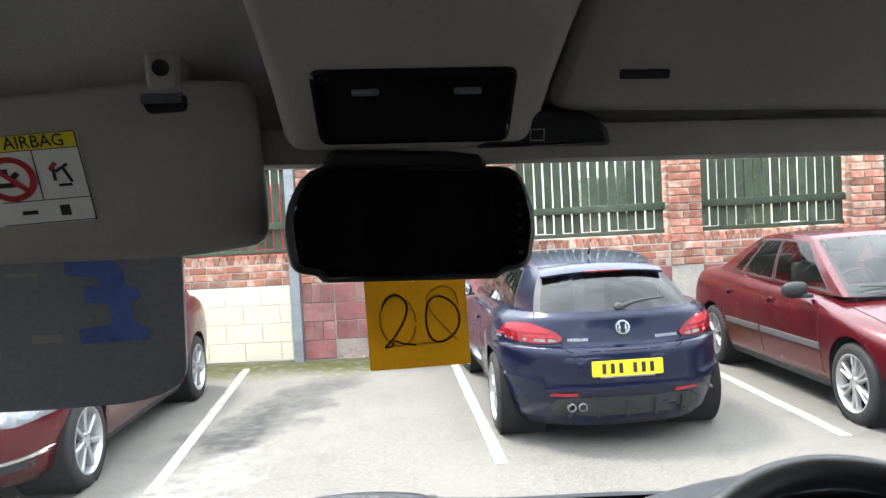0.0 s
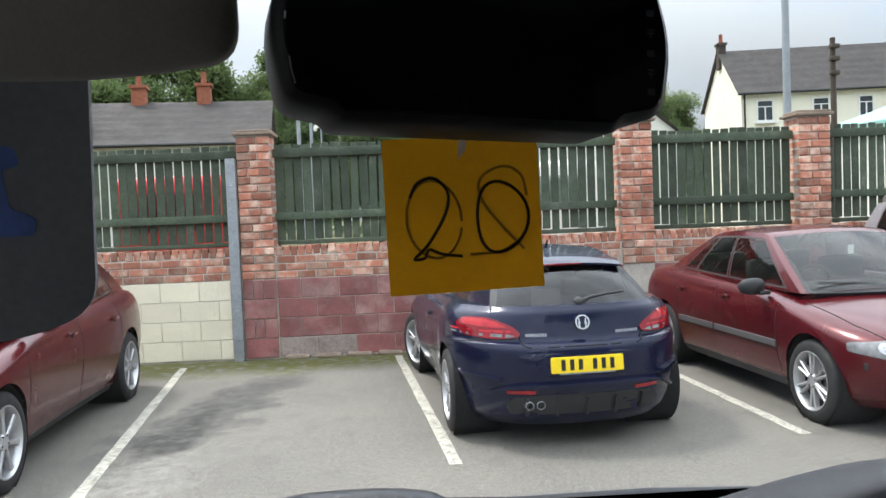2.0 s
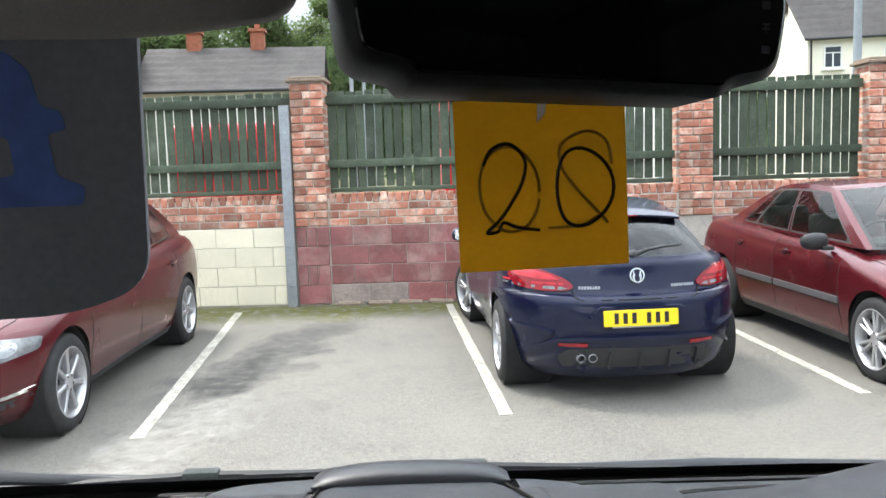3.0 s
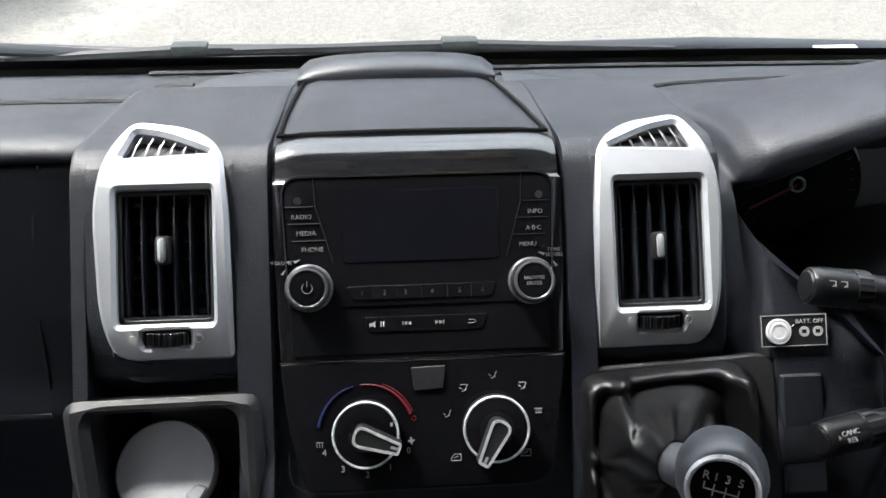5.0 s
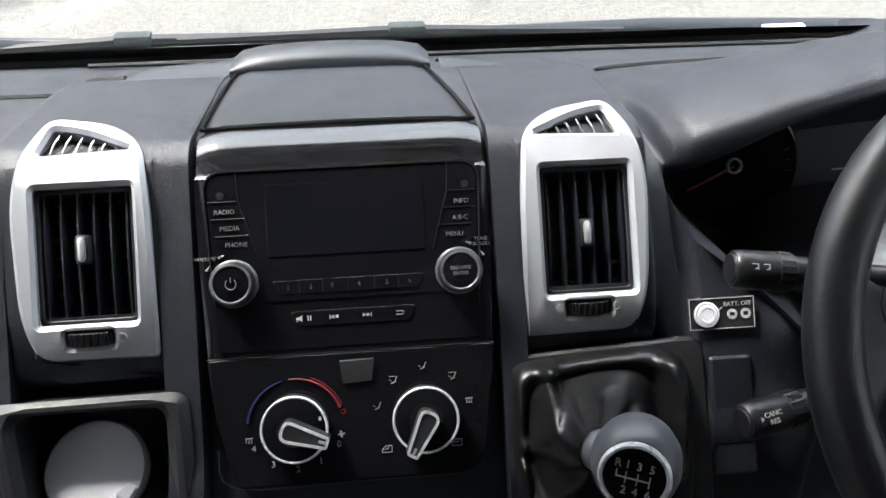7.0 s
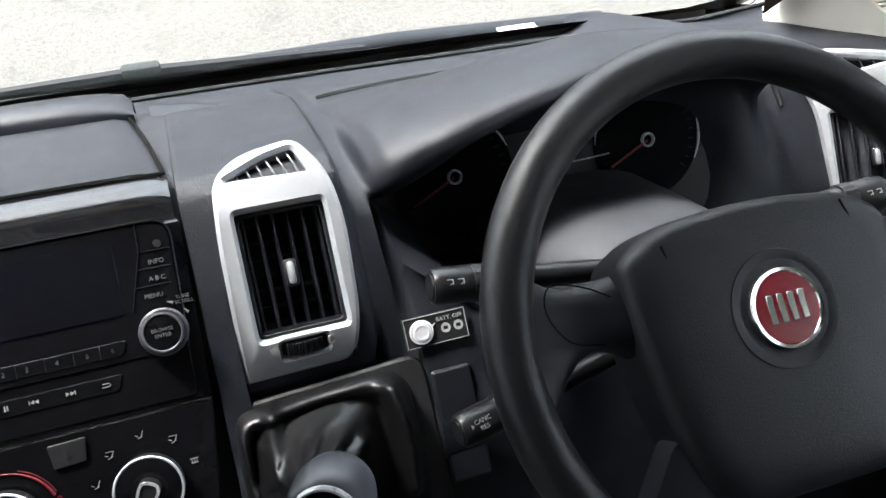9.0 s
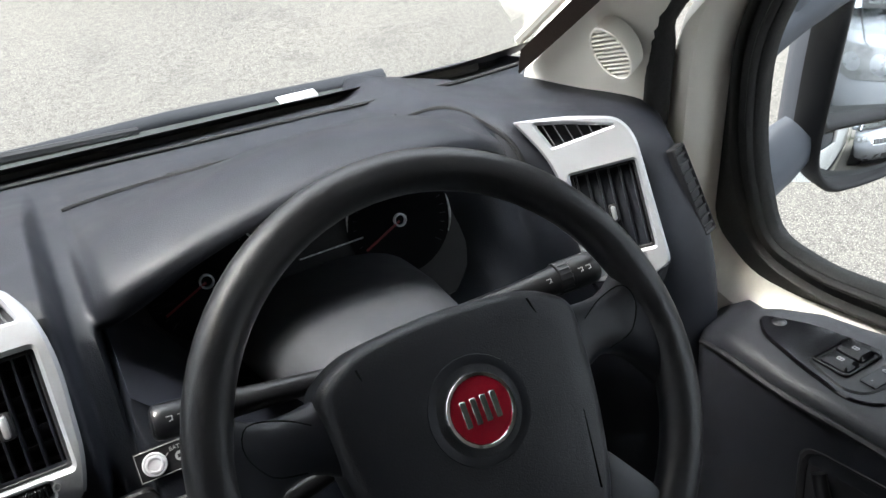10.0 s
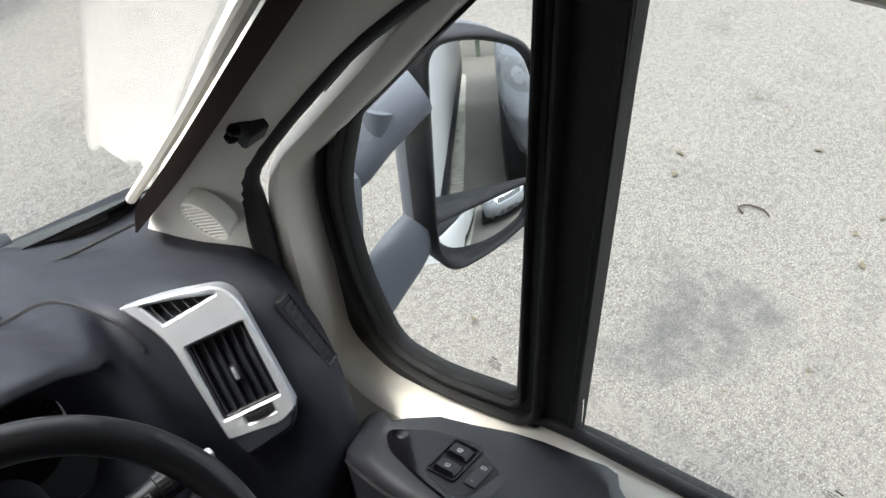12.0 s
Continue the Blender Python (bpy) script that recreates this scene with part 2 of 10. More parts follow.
M_dash = material("grained_dark_plastic", (0.0066, 0.0080, 0.0128), 0.54, spec=0.44, grain=(900, 0.15), stain=(5, 0.12), bump=(750, 0.35, 0.0012))
M_dash_soft = material("smooth_dark_plastic", (0.0064, 0.0076, 0.0116), 0.44, spec=0.5, grain=(300, 0.06), stain=(6, 0.1), bump=(1200, 0.12, 0.0006))
M_black = material("matt_black_plastic", (0.012, 0.012, 0.0135), 0.5, spec=0.4, grain=(400, 0.15))
M_gloss = material("piano_black", (0.0045, 0.0045, 0.0055), 0.10, spec=0.22, coat=0.0, stain=(18, 0.1))
# piano black again, with shine added to bring up the brow's sky band
M_brow = material("shinier_piano_black", (0.006, 0.006, 0.007), 0.14, spec=0.5, coat=0.6, stain=(18, 0.1))
M_print_dim = material("grey_print", (0.15, 0.15, 0.155), 0.5, grain=(500, 0.05))
M_screen = material("screen_glass", (0.004, 0.004, 0.006), 0.05, spec=0.28, stain=(12, 0.1))
M_silver = material("silver_painted_plastic", (0.40, 0.41, 0.43), 0.48, metal=0.68, grain=(1500, 0.04), stain=(9, 0.05))
M_chrome = material("chrome", (0.82, 0.83, 0.84), 0.09, metal=1.0, stain=(30, 0.05))
M_print = material("white_print", (0.34, 0.34, 0.34), 0.5, grain=(500, 0.05))
M_paper = material("white_paper", (0.72, 0.72, 0.70), 0.6, grain=(500, 0.05), stain=(20, 0.05))
M_redprint = material("red_print", (0.15, 0.007, 0.012), 0.5, grain=(500, 0.05))
M_blueprint = material("blue_print", (0.008, 0.012, 0.07), 0.5, grain=(500, 0.05))
M_bright = material("satin_chrome", (0.62, 0.63, 0.65), 0.28, metal=0.35, stain=(30, 0.05))
M_badge = material("red_badge_enamel", (0.30, 0.008, 0.022), 0.2, coat=0.5, stain=(30, 0.1))
M_gaiter = material("soft_black_leather", (0.0045, 0.0045, 0.0050), 0.32, spec=0.42, grain=(300, 0.15), bump=(900, 0.25, 0.0006), stain=(14, 0.15))
M_leather = material("black_leather", (0.0105, 0.0105, 0.012), 0.38, spec=0.5, grain=(300, 0.15), bump=(1100, 0.25, 0.0006), stain=(14, 0.15))
M_rubber = material("black_rubber", (0.012, 0.012, 0.012), 0.65, grain=(200, 0.2), bump=(300, 0.2, 0.001))
M_cream = material("cream_trim_plastic", (0.72, 0.69, 0.62), 0.55, grain=(800, 0.03), stain=(4, 0.06), bump=(900, 0.15, 0.0006))
M_liner = material("grey_headliner", (0.42, 0.405, 0.385), 0.9, spec=0.2, grain=(700, 0.08), stain=(5, 0.08), bump=(600, 0.5, 0.002))
# grey of the unseen closing walls, toned to set the bounce light
M_backwall = material("closing_wall_grey", (0.17, 0.165, 0.157), 0.9, spec=0.2, grain=(200, 0.08), stain=(3, 0.15))
M_well_dark = material("joint_and_crease_black", (0.004, 0.004, 0.004), 0.9, spec=0.1, grain=(200, 0.1))
M_shroud = material("grey_shroud_plastic", (0.040, 0.042, 0.048), 0.5, spec=0.45, grain=(700, 0.1), stain=(9, 0.1), bump=(800, 0.25, 0.001))
M_knob = material("satin_grey_plastic", (0.062, 0.065, 0.075), 0.38, spec=0.5, grain=(700, 0.06), stain=(20, 0.1), bump=(1500, 0.1, 0.0004))
M_stalk = material("satin_black_plastic", (0.0062, 0.0064, 0.0075), 0.38, spec=0.45, grain=(500, 0.1), stain=(20, 0.1))
M_knurl = material("dark_satin_metal", (0.16, 0.16, 0.17), 0.35, metal=0.7, grain=(600, 0.1))
M_labelred = material("label_red", (0.42, 0.016, 0.022), 0.5, grain=(500, 0.05))
M_scuttle = material("weathered_grey_plastic", (0.045, 0.050, 0.048), 0.7, spec=0.3, grain=(200, 0.15), stain=(7, 0.25))
# unseen floor, made pale enough to bounce light up to the dash
M_cabfloor = material("bounce_grey_floor", (0.12, 0.118, 0.115), 0.95, spec=0.1, grain=(300, 0.2), stain=(5, 0.15))
M_needle = material("needle_red", (0.16, 0.010, 0.012), 0.5, grain=(300, 0.05))
M_lid = material("grey_lid_plastic", (0.52, 0.52, 0.55), 0.42, grain=(900, 0.05), stain=(20, 0.05), bump=(900, 0.15, 0.0006))
M_visor = material("grey_vinyl", (0.33, 0.312, 0.288), 0.75, spec=0.3, grain=(500, 0.06), stain=(6, 0.08), bump=(500, 0.3, 0.001))
M_card = material("yellow_card", (0.46, 0.30, 0.035), 0.8, spec=0.2, grain=(300, 0.04), stain=(12, 0.08))
M_ink = material("black_marker_ink", (0.012, 0.010, 0.010), 0.6, grain=(300, 0.1))
M_ink_back = material("faint_marker_ink", (0.28, 0.175, 0.018), 0.7, grain=(300, 0.1))
M_tape = material("clear_tape", (0.75, 0.72, 0.66), 0.25, grain=(200, 0.1))
# board and blue toned up for daylight coming through from outside
M_board = material("dark_window_board", (0.24, 0.25, 0.28), 0.7, spec=0.2, grain=(200, 0.08), stain=(6, 0.1))
M_boardblue = material("show_through_blue", (0.10, 0.17, 0.48), 0.7, grain=(60, 0.15), stain=(14, 0.2))
M_blind = material("brown_pleated_blind", (0.05, 0.038, 0.032), 0.8, spec=0.2, grain=(300, 0.15))
M_doorpl = material("door_grey_plastic", (0.0095, 0.0104, 0.0135), 0.45, spec=0.55, grain=(700, 0.1), stain=(5, 0.12), bump=(800, 0.3, 0.001))
M_mirrorgrey = material("mirror_arm_plastic", (0.10, 0.11, 0.13), 0.5, grain=(600, 0.08), stain=(8, 0.1), bump=(700, 0.25, 0.001))
M_mirror = material("mirror_silver", (0.86, 0.88, 0.88), 0.015, metal=1.0, stain=(8, 0.03))
M_glass = material("window_glass", (0.97, 0.985, 0.975), 0.0, trans=1.0, ior=1.16)
M_lens = material("dark_dial_face", (0.004, 0.004, 0.005), 0.8, spec=0.06, stain=(20, 0.1))
M_white = material("white_paint", (0.74, 0.74, 0.72), 0.35, coat=0.3, stain=(3, 0.06), grain=(200, 0.03))

# ---- the van's cab: shell ----
# console face: x to the right, y up the slope, z towards the seats
CON = axes((0, 0.849, 1.333), (1, 0, 0), (0, 0.137, 0.167))


def loft_x(stations, k=6, flowing=9.0):
    """Rows of points over stations of (x, [(y, z), ...]), eased from one to the next; from x = flowing on they run smoothly through the stations."""
    rows = []
    n = max(1, k)
    for j, ((xa, pa), (xb, pb)) in enumerate(zip(stations, stations[1:])):
        before = stations[j - 1] if j and stations[j - 1][0] >= flowing else stations[j]
        after = stations[j + 2] if j + 2 < len(stations) else stations[j + 1]
        for i in range(n):
            t = i / n
            e = t * t * (3 - 2 * t)
            x = xa + (xb - xa) * t
            if xa < flowing:
                rows.append([Vector((x, a[0] + (b[0] - a[0]) * e, a[1] + (b[1] - a[1]) * e)) for a, b in zip(pa, pb)])
                continue
            h = xb - xa
            r = []
            for a, b, p, q in zip(pa, pb, before[1], after[1]):
                yz = []
                for d in (0, 1):
                    ma = (b[d] - p[d]) / max(1e-6, xb - before[0])
                    mb = (q[d] - a[d]) / max(1e-6, after[0] - xa)
                    yz.append((2 * t ** 3 - 3 * t * t + 1) * a[d] + (t ** 3 - 2 * t * t + t) * h * ma + e * b[d] + (t ** 3 - t * t) * h * mb)
                r.append(Vector((x, yz[0], yz[1])))
            rows.append(r)
    rows.append([Vector((stations[-1][0], a[0], a[1])) for a in stations[-1][1]])
    return rows


def fine(profile, n=3):
    return [(p.x, p.y) for p in spline([Vector((a, b, 0)) for a, b in profile], n)]


P_PASS = fine([(1.345, 1.185), (1.30, 1.205), (1.20, 1.236), (1.10, 1.272), (1.00, 1.300), (0.962, 1.308), (0.945, 1.304), (0.943, 1.295), (0.955, 1.288), (0.945, 1.275), (0.925, 1.18), (0.915, 1.08), (0.90, 1.045), (0.93, 1.02), (1.02, 0.98), (1.05, 0.60)])
P_CON = fine([(1.345, 1.185), (1.30, 1.205), (1.20, 1.240), (1.12, 1.274), (1.038, 1.3115), (0.95, 1.3305), (0.888, 1.3435), (0.871, 1.3460), (0.857, 1.3420), (0.845, 1.3310), (0.801, 1.2800), (0.766, 1.2370), (0.726, 1.188), (0.691, 1.146), (0.69, 1.00), (0.70, 0.60)])
P_RAD = fine([(1.345, 1.185), (1.30, 1.205), (1.20, 1.240), (1.12, 1.274), (1.038, 1.3105), (0.95, 1.3290), (0.897, 1.3385), (0.880, 1.3375), (0.867, 1.327), (0.856, 1.319), (0.812, 1.268), (0.777, 1.225), (0.737, 1.176), (0.702, 1.134), (0.70, 1.00), (0.70, 0.60)])
P_VALLEY = fine([(1.345, 1.185), (1.30, 1.205), (1.20, 1.238), (1.12, 1.264), (1.038, 1.288), (0.97, 1.297), (0.915, 1.302), (0.893, 1.303), (0.874, 1.300), (0.857, 1.292), (0.815, 1.258), (0.777, 1.225), (0.737, 1.176), (0.702, 1.134), (0.70, 1.00), (0.70, 0.60)])


def hood(lip_y, lip_z, side=0.0, drop=0.017, sill=0.0):
    """Section through the instrument hood: its lip overhangs the dials; side: towards the end of the hood; drop: how thick the lip is; sill: height at which the recess ends on the lower fascia."""
    k = 1 - side
    low = [(0.945 + 0.04 * k, 1.245 - 0.025 * k), (0.925 + 0.025 * k, 1.185 - 0.04 * k), (0.87 + 0.01 * k, 1.13), (0.825, 1.075), (0.805, 0.95), (0.80, 0.60)]
    if sill:
        face = 0.849 + (sill - 1.333) * 0.8204
        rear = min(1.0, 0.90 + 0.17 * k)
        low = [(rear, sill + 0.006 - 0.075 * k), (face + 0.016, sill + 0.003 - 0.006 * k), (face + 0.001, sill - 0.004), (0.742, 1.2025), (0.702, 1.11), (0.70, 0.60)]
    return fine([(1.345, 1.185), (1.30, 1.205), (1.20, 1.238), (1.12, 1.268), (1.03, lip_z - 0.046 + 0.016 * side), (0.95, lip_z - 0.010 + 0.004 * side), (lip_y + 0.016, lip_z), (lip_y, lip_z - 0.4 * drop), (lip_y + 0.007, lip_z - drop), (lip_y + 0.05 + 0.04 * k, lip_z - drop - 0.013 - 0.02 * k)] + low)


P_END = fine([(1.345, 1.180), (1.29, 1.205), (1.19, 1.238), (1.10, 1.262), (1.03, 1.282), (0.975, 1.289), (0.945, 1.287), (0.925, 1.277), (0.905, 1.258), (0.875, 1.222), (0.845, 1.185), (0.82, 1.14), (0.80, 1.09), (0.79, 1.02), (0.80, 0.90), (0.80, 0.60)])
P_EDGE = fine([(1.335, 1.175), (1.28, 1.195), (1.17, 1.228), (1.08, 1.250), (1.02, 1.262), (0.985, 1.262), (0.965, 1.256), (0.95, 1.245), (0.93, 1.23), (0.90, 1.20), (0.865, 1.17), (0.84, 1.13), (0.82, 1.08), (0.81, 1.02), (0.81, 0.90), (0.81, 0.60)])


def shift(p, dy, dz):
    return [(a + dy, b + dz) for a, b in p]


P_TRAY = fine([(1.345, 1.185), (1.30, 1.205), (1.20, 1.240), (1.12, 1.274), (1.038, 1.3115), (0.95, 1.3305), (0.888, 1.3435), (0.871, 1.3460), (0.857, 1.3420), (0.845, 1.3310), (0.768, 1.232), (0.80, 1.195), (0.84, 1.12), (0.83, 1.05), (0.80, 1.00), (0.80, 0.60)])
dashboard = thing("dashboard", (0, 1.0, 0.6), VAN, "dark grey moulded van dashboard with silver vents and radio", "dashboard")
bm = bmesh.new()
rows = loft_x([(-0.95, P_EDGE), (-0.88, P_PASS), (-0.40, P_PASS), (-0.262, P_PASS), (-0.238, P_CON), (-0.2285, P_CON), (-0.2275, P_TRAY), (-0.2095, P_TRAY), (-0.1395, P_TRAY), (-0.1285, P_TRAY), (-0.1275, P_CON), (-0.1045, P_CON), (-0.1035, P_RAD), (0.1030, P_RAD), (0.1040, P_CON), (0.1225, P_CON), (0.1235, P_TRAY), (0.1350, P_TRAY), (0.2045, P_TRAY), (0.2150, P_TRAY), (0.2290, P_VALLEY), (0.2420, P_VALLEY),
               (0.2520, hood(0.876, 1.320, 0.9, 0.030, 1.276)), (0.264, hood(0.868, 1.332, 0.5, 0.034, 1.270)), (0.295, hood(0.866, 1.343, 0.25, 0.030, 1.252)), (0.330, hood(0.868, 1.354, 0.1, 0.023, 1.226)), (0.405, hood(0.872, 1.371)),
               (0.46, hood(0.875, 1.378)), (0.53, hood(0.880, 1.378)), (0.60, hood(0.886, 1.366, 0.2)), (0.650, hood(0.905, 1.334, 0.8)), (0.705, shift(P_END, 0.085, -0.006)), (0.73, shift(P_END, 0.078, -0.008)), (0.77, shift(P_END, 0.058, -0.012)), (0.80, shift(P_END, 0.032, -0.010)), (0.835, shift(P_END, 0.002, -0.008)), (0.89, shift(P_END, -0.006, -0.006)), (0.918, shift(P_EDGE, -0.005, 0.012)), (0.955, shift(P_EDGE, 0.05, 0.0))], 5, 0.2515)
rows_dash = rows
grid(bm, rows)
CON_IN = CON.inverted()
openings = []
for f in bm.faces:
    f.normal_update()
    q = CON_IN @ f.calc_center_median()
    if abs(q.z) < 0.03 and -0.100 < q.y < -0.004 and (-0.2096 < q.x < -0.1394 or 0.1349 < q.x < 0.2046):
        openings.append(f)
bmesh.ops.delete(bm, geom=openings, context="FACES")
part("dash_moulding", bm, M_dash, dashboard, "dark grey grained plastic", base=VAN, smooth=60)

# the cab behind and below, closing it round the camera
cab_floor = part("floor", bbox((0, 0.2, 0.575), (2.0, 2.3, 0.05)), M_cabfloor, None, "grey cab floor, toned up to bounce light", VAN, kind="structure")
tagged(cab_floor, category="floor")

# ---- radio, heater panel, vents ----


def con(x, v, h=0.0):
    return CON @ Vector((x, v, h))


def CONM(x, v, h=0.0, turn=0.0):
    return CON @ Matrix.Translation((x, v, h)) @ Matrix.Rotation(radians(turn), 4, "Z")


# lid and hump behind the radio
def lid_edges(y):
    return lerp([(0.888, -0.0990), (0.95, -0.0985), (1.0, -0.0965), (1.040, -0.0936)], y), lerp([(0.888, 0.0970), (0.95, 0.0895), (1.0, 0.0815), (1.040, 0.0735)], y)


bm = bmesh.new()
rows = []
for k in range(15):
    t = k / 14
    q = min(1.0, min(t, 1 - t) * 14)
    r = []
    for y in (0.8895, 0.891, 0.895, 0.91, 0.93, 0.95, 0.97, 0.99, 1.01, 1.03, 1.040):
        x0, x1 = lid_edges(y)
        r.append(Vector((x0 + 0.0012 + (x1 - x0 - 0.0024) * t, y, 1.3465 - 0.2 * (y - 0.888) - 0.0035 * (1 - q) - (0.004 if y < 0.890 else 0.0) + 0.0015 * math.sin(math.pi * t))))
    rows.append(r)
grid(bm, rows, flip=True)
part("storage_flap", bm, M_dash, dashboard, "dark grey lid over the radio", VAN)
bm = bmesh.new()
rows = []
for i in range(25):
    t = -1 + i / 12
    w = max(0.0, 1 - abs(t) ** 2.4)
    r = []
    for y, z in ((1.034, -0.012), (1.036, 0.000), (1.039, 0.009), (1.047, 0.0150), (1.060, 0.0185), (1.080, 0.0190), (1.100, 0.0145), (1.120, 0.004), (1.135, -0.014)):
        r.append(Vector((-0.0105 + t * 0.089, 1.036 + (y - 1.036) * (0.30 + 0.70 * w ** 0.5) + 0.004 * (1 - w), 1.3165 - 0.25 * (y - 1.036) * w + (z if z < 0 else z * w ** 0.75))))
    rows.append(r)
grid(bm, rows, flip=True)
part("lid_hump", bm, M_dash_soft, dashboard, "rounded dark grey catch of the lid", VAN, smooth=60)
for side in (0, 1):
    part("seam", btube([(lid_edges(y)[side], y, 1.3450 - 0.2 * (y - 0.888)) for y in (0.888, 0.91, 0.93, 0.95, 0.97, 0.99, 1.01, 1.038)], 0.0017, 6), M_well_dark, dashboard, "", VAN)
part("seam", btube([(-0.100, 0.8875, 1.3455), (0.0, 0.8875, 1.3475), (0.098, 0.8875, 1.3455)], 0.0015, 6), M_well_dark, dashboard, "", VAN)
# raised wedges on both sides of the lid, shaped to read as scoops from the camera
for lower, upper in ((((-0.207, 1.02, 1.3085), (-0.186, 1.005, 1.3140), (-0.164, 0.998, 1.3160), (-0.140, 0.998, 1.3165), (-0.124, 1.005, 1.3160), (-0.113, 1.025, 1.3120)), ((-0.207, 1.022, 1.3080), (-0.192, 1.055, 1.3060), (-0.176, 1.072, 1.3050), (-0.150, 1.079, 1.3050), (-0.124, 1.080, 1.3060), (-0.100, 1.080, 1.3070))),
                     (((0.172, 1.02, 1.3050), (0.158, 1.008, 1.3110), (0.140, 1.000, 1.3150), (0.120, 1.000, 1.3160), (0.105, 1.010, 1.3150), (0.094, 1.025, 1.3120)), ((0.172, 1.022, 1.3045), (0.166, 1.045, 1.3015), (0.152, 1.065, 1.2990), (0.135, 1.075, 1.2990), (0.112, 1.080, 1.3000), (0.090, 1.080, 1.3010)))):
    lo, hi = spline(lower, 4), spline(upper, 4)
    bm = bmesh.new()
    rows = []
    for a, b in zip(lo, hi):
        r = [a + Vector((0, -0.004, -0.006))] + [a.lerp(b, k / 6) - Vector((0, 0, 0.0045 * math.sin(math.pi * k / 6))) for k in range(7)]
        rows.append(r + [b + Vector((0, 0.006, -0.001)), b + Vector((0, 0.05, -0.026))])
    grid(bm, rows, flip=lower[0][0] < 0)
    part("scoop", bm, M_dash_soft, dashboard, "smooth raised wedge beside the lid, shaped to look scooped", VAN, smooth=60)
radio = thing("car_radio", con(0, -0.06), VAN, "piano black car radio with two knobs, switched off", "radio")
body = rounded([(-0.103, 0.030), (-0.099, -0.126), (0.099, -0.126), (0.103, 0.030)], [0.008, 0.002, 0.002, 0.008])
bm = bmesh.new()
rows = []
for i in range(25):
    x = -0.1028 + 0.2056 * i / 24
    ez = abs(x / 0.1028) ** 14
    r = [Vector((x * 0.965, y, z - 0.004 * ez)) for y, z in ((0.8868, 1.3400), (0.8862, 1.3450), (0.884, 1.3468), (0.877, 1.3488), (0.869, 1.3490), (0.861, 1.3468), (0.854, 1.3422), (0.8485, 1.3365))]
    r += [CON @ Vector((x * k, v, 0.0055 - 0.004 * ez)) for k, v in ((0.985, -0.004), (0.98, -0.06), (0.955, -0.1265))] + [CON @ Vector((x * 0.955, -0.1275, -0.006))]
    rows.append(r)
grid(bm, [r[8:] for r in rows], flip=True)
brow_bm = bmesh.new()
grid(brow_bm, [r[:9] for r in rows], flip=True)
part("brow", brow_bm, M_brow, radio, "piano black brow over the screen, set shinier than the face", VAN, smooth=70)
part("fascia", bm, M_gloss, radio, "glossy black fascia", VAN)
face = rounded([(-0.094, -0.001), (-0.090, -0.124), (0.090, -0.124), (0.094, -0.001)], [0.014, 0.003, 0.003, 0.014], 6)
part("faceplate", bplate(face, m=CON, h0=0.001, h1=0.0062, bevel=0.0008), M_gloss, radio, "", VAN)
part("face_rim", bplate(rounded([(-0.0955, 0.0005), (-0.0915, -0.09), (0.0915, -0.09), (0.0955, 0.0005)], [0.015, 0.002, 0.002, 0.015], 6), [rounded([(-0.0945, -0.0003), (-0.0908, -0.09), (0.0908, -0.09), (0.0945, -0.0003)], [0.0145, 0.002, 0.002, 0.0145], 6)], m=CON, h0=0.004, h1=0.0072), M_dash_soft, radio, "thin bright edge line", VAN)
part("screen", bplate(rounded(rect(-0.0535, -0.0605, 0.0555, -0.0105), 0.003), m=CON, h0=0.004, h1=0.0068, bevel=0.0005), M_screen, radio, "dark colour screen, switched off", VAN)
for s, x, v, z in (("RADIO", -0.081, -0.0277, 0.0046), ("MEDIA", -0.078, -0.0391, 0.0046), ("PHONE", -0.074, -0.0504, 0.0046), ("INFO", 0.0815, -0.0284, 0.0046), ("A·B·C", 0.080, -0.0398, 0.0045), ("MENU", 0.0755, -0.0512, 0.0045), ("VOLUME", -0.0955, -0.0590, 0.0038), ("TUNE", 0.0935, -0.0555, 0.0036), ("SCROLL", 0.0940, -0.0590, 0.0036)):
    writing(s, z, CONM(x, v, 0.0066), M_print_dim, radio, VAN, name="button_lettering")
for i, x in enumerate((-0.041, -0.0255, -0.011, 0.0075, 0.0265, 0.0425)):
    writing(str(i + 1), 0.0048, CONM(x, -0.0817, 0.0066), M_print_dim, radio, VAN, name="button_lettering")
# preset and media button strips
for x0, x1, v0, v1 in ((-0.052, 0.053, -0.0865, -0.0765), (-0.041, 0.046, -0.1090, -0.0980)):
    part("button_strip", bplate(rounded([(x0 + 0.004, v0), (x1 - 0.004, v0), (x1, v1), (x0, v1)], 0.003), m=CON, h0=0.004, h1=0.0069, bevel=0.0006), M_gloss, radio, "", VAN)
for x in (-0.0335, -0.0175, 0.0, 0.018, 0.0345):
    part("button_gap", bbox((x, -0.0815, 0.0069), (0.0004, 0.009, 0.0004), CON), M_black, radio, "", VAN)
for sx in (-1, 1):
    for v, xa, xb in ((-0.0206, 0.073, 0.092), (-0.0324, 0.0675, 0.0905), (-0.0442, 0.065, 0.088)):
        part("button_gap", btube([con(sx * xa, v, 0.0066), con(sx * xb, v, 0.0066)], 0.0003, 5), M_dash_soft, radio, "", VAN)
    part("button_gap", btube([con(sx * 0.0725, -0.001, 0.0066), con(sx * 0.0715, -0.0205, 0.0066), con(sx * 0.060, -0.0600, 0.0066)], 0.0003, 5), M_dash_soft, radio, "", VAN)
    part("screw_hole", blathe([(0.0028, 0), (0.0028, 0.0004), (0.0001, 0.0005)], CONM(sx * 0.084 + 0.0005, -0.0165, 0.0062), 16), M_black, radio, "", VAN)


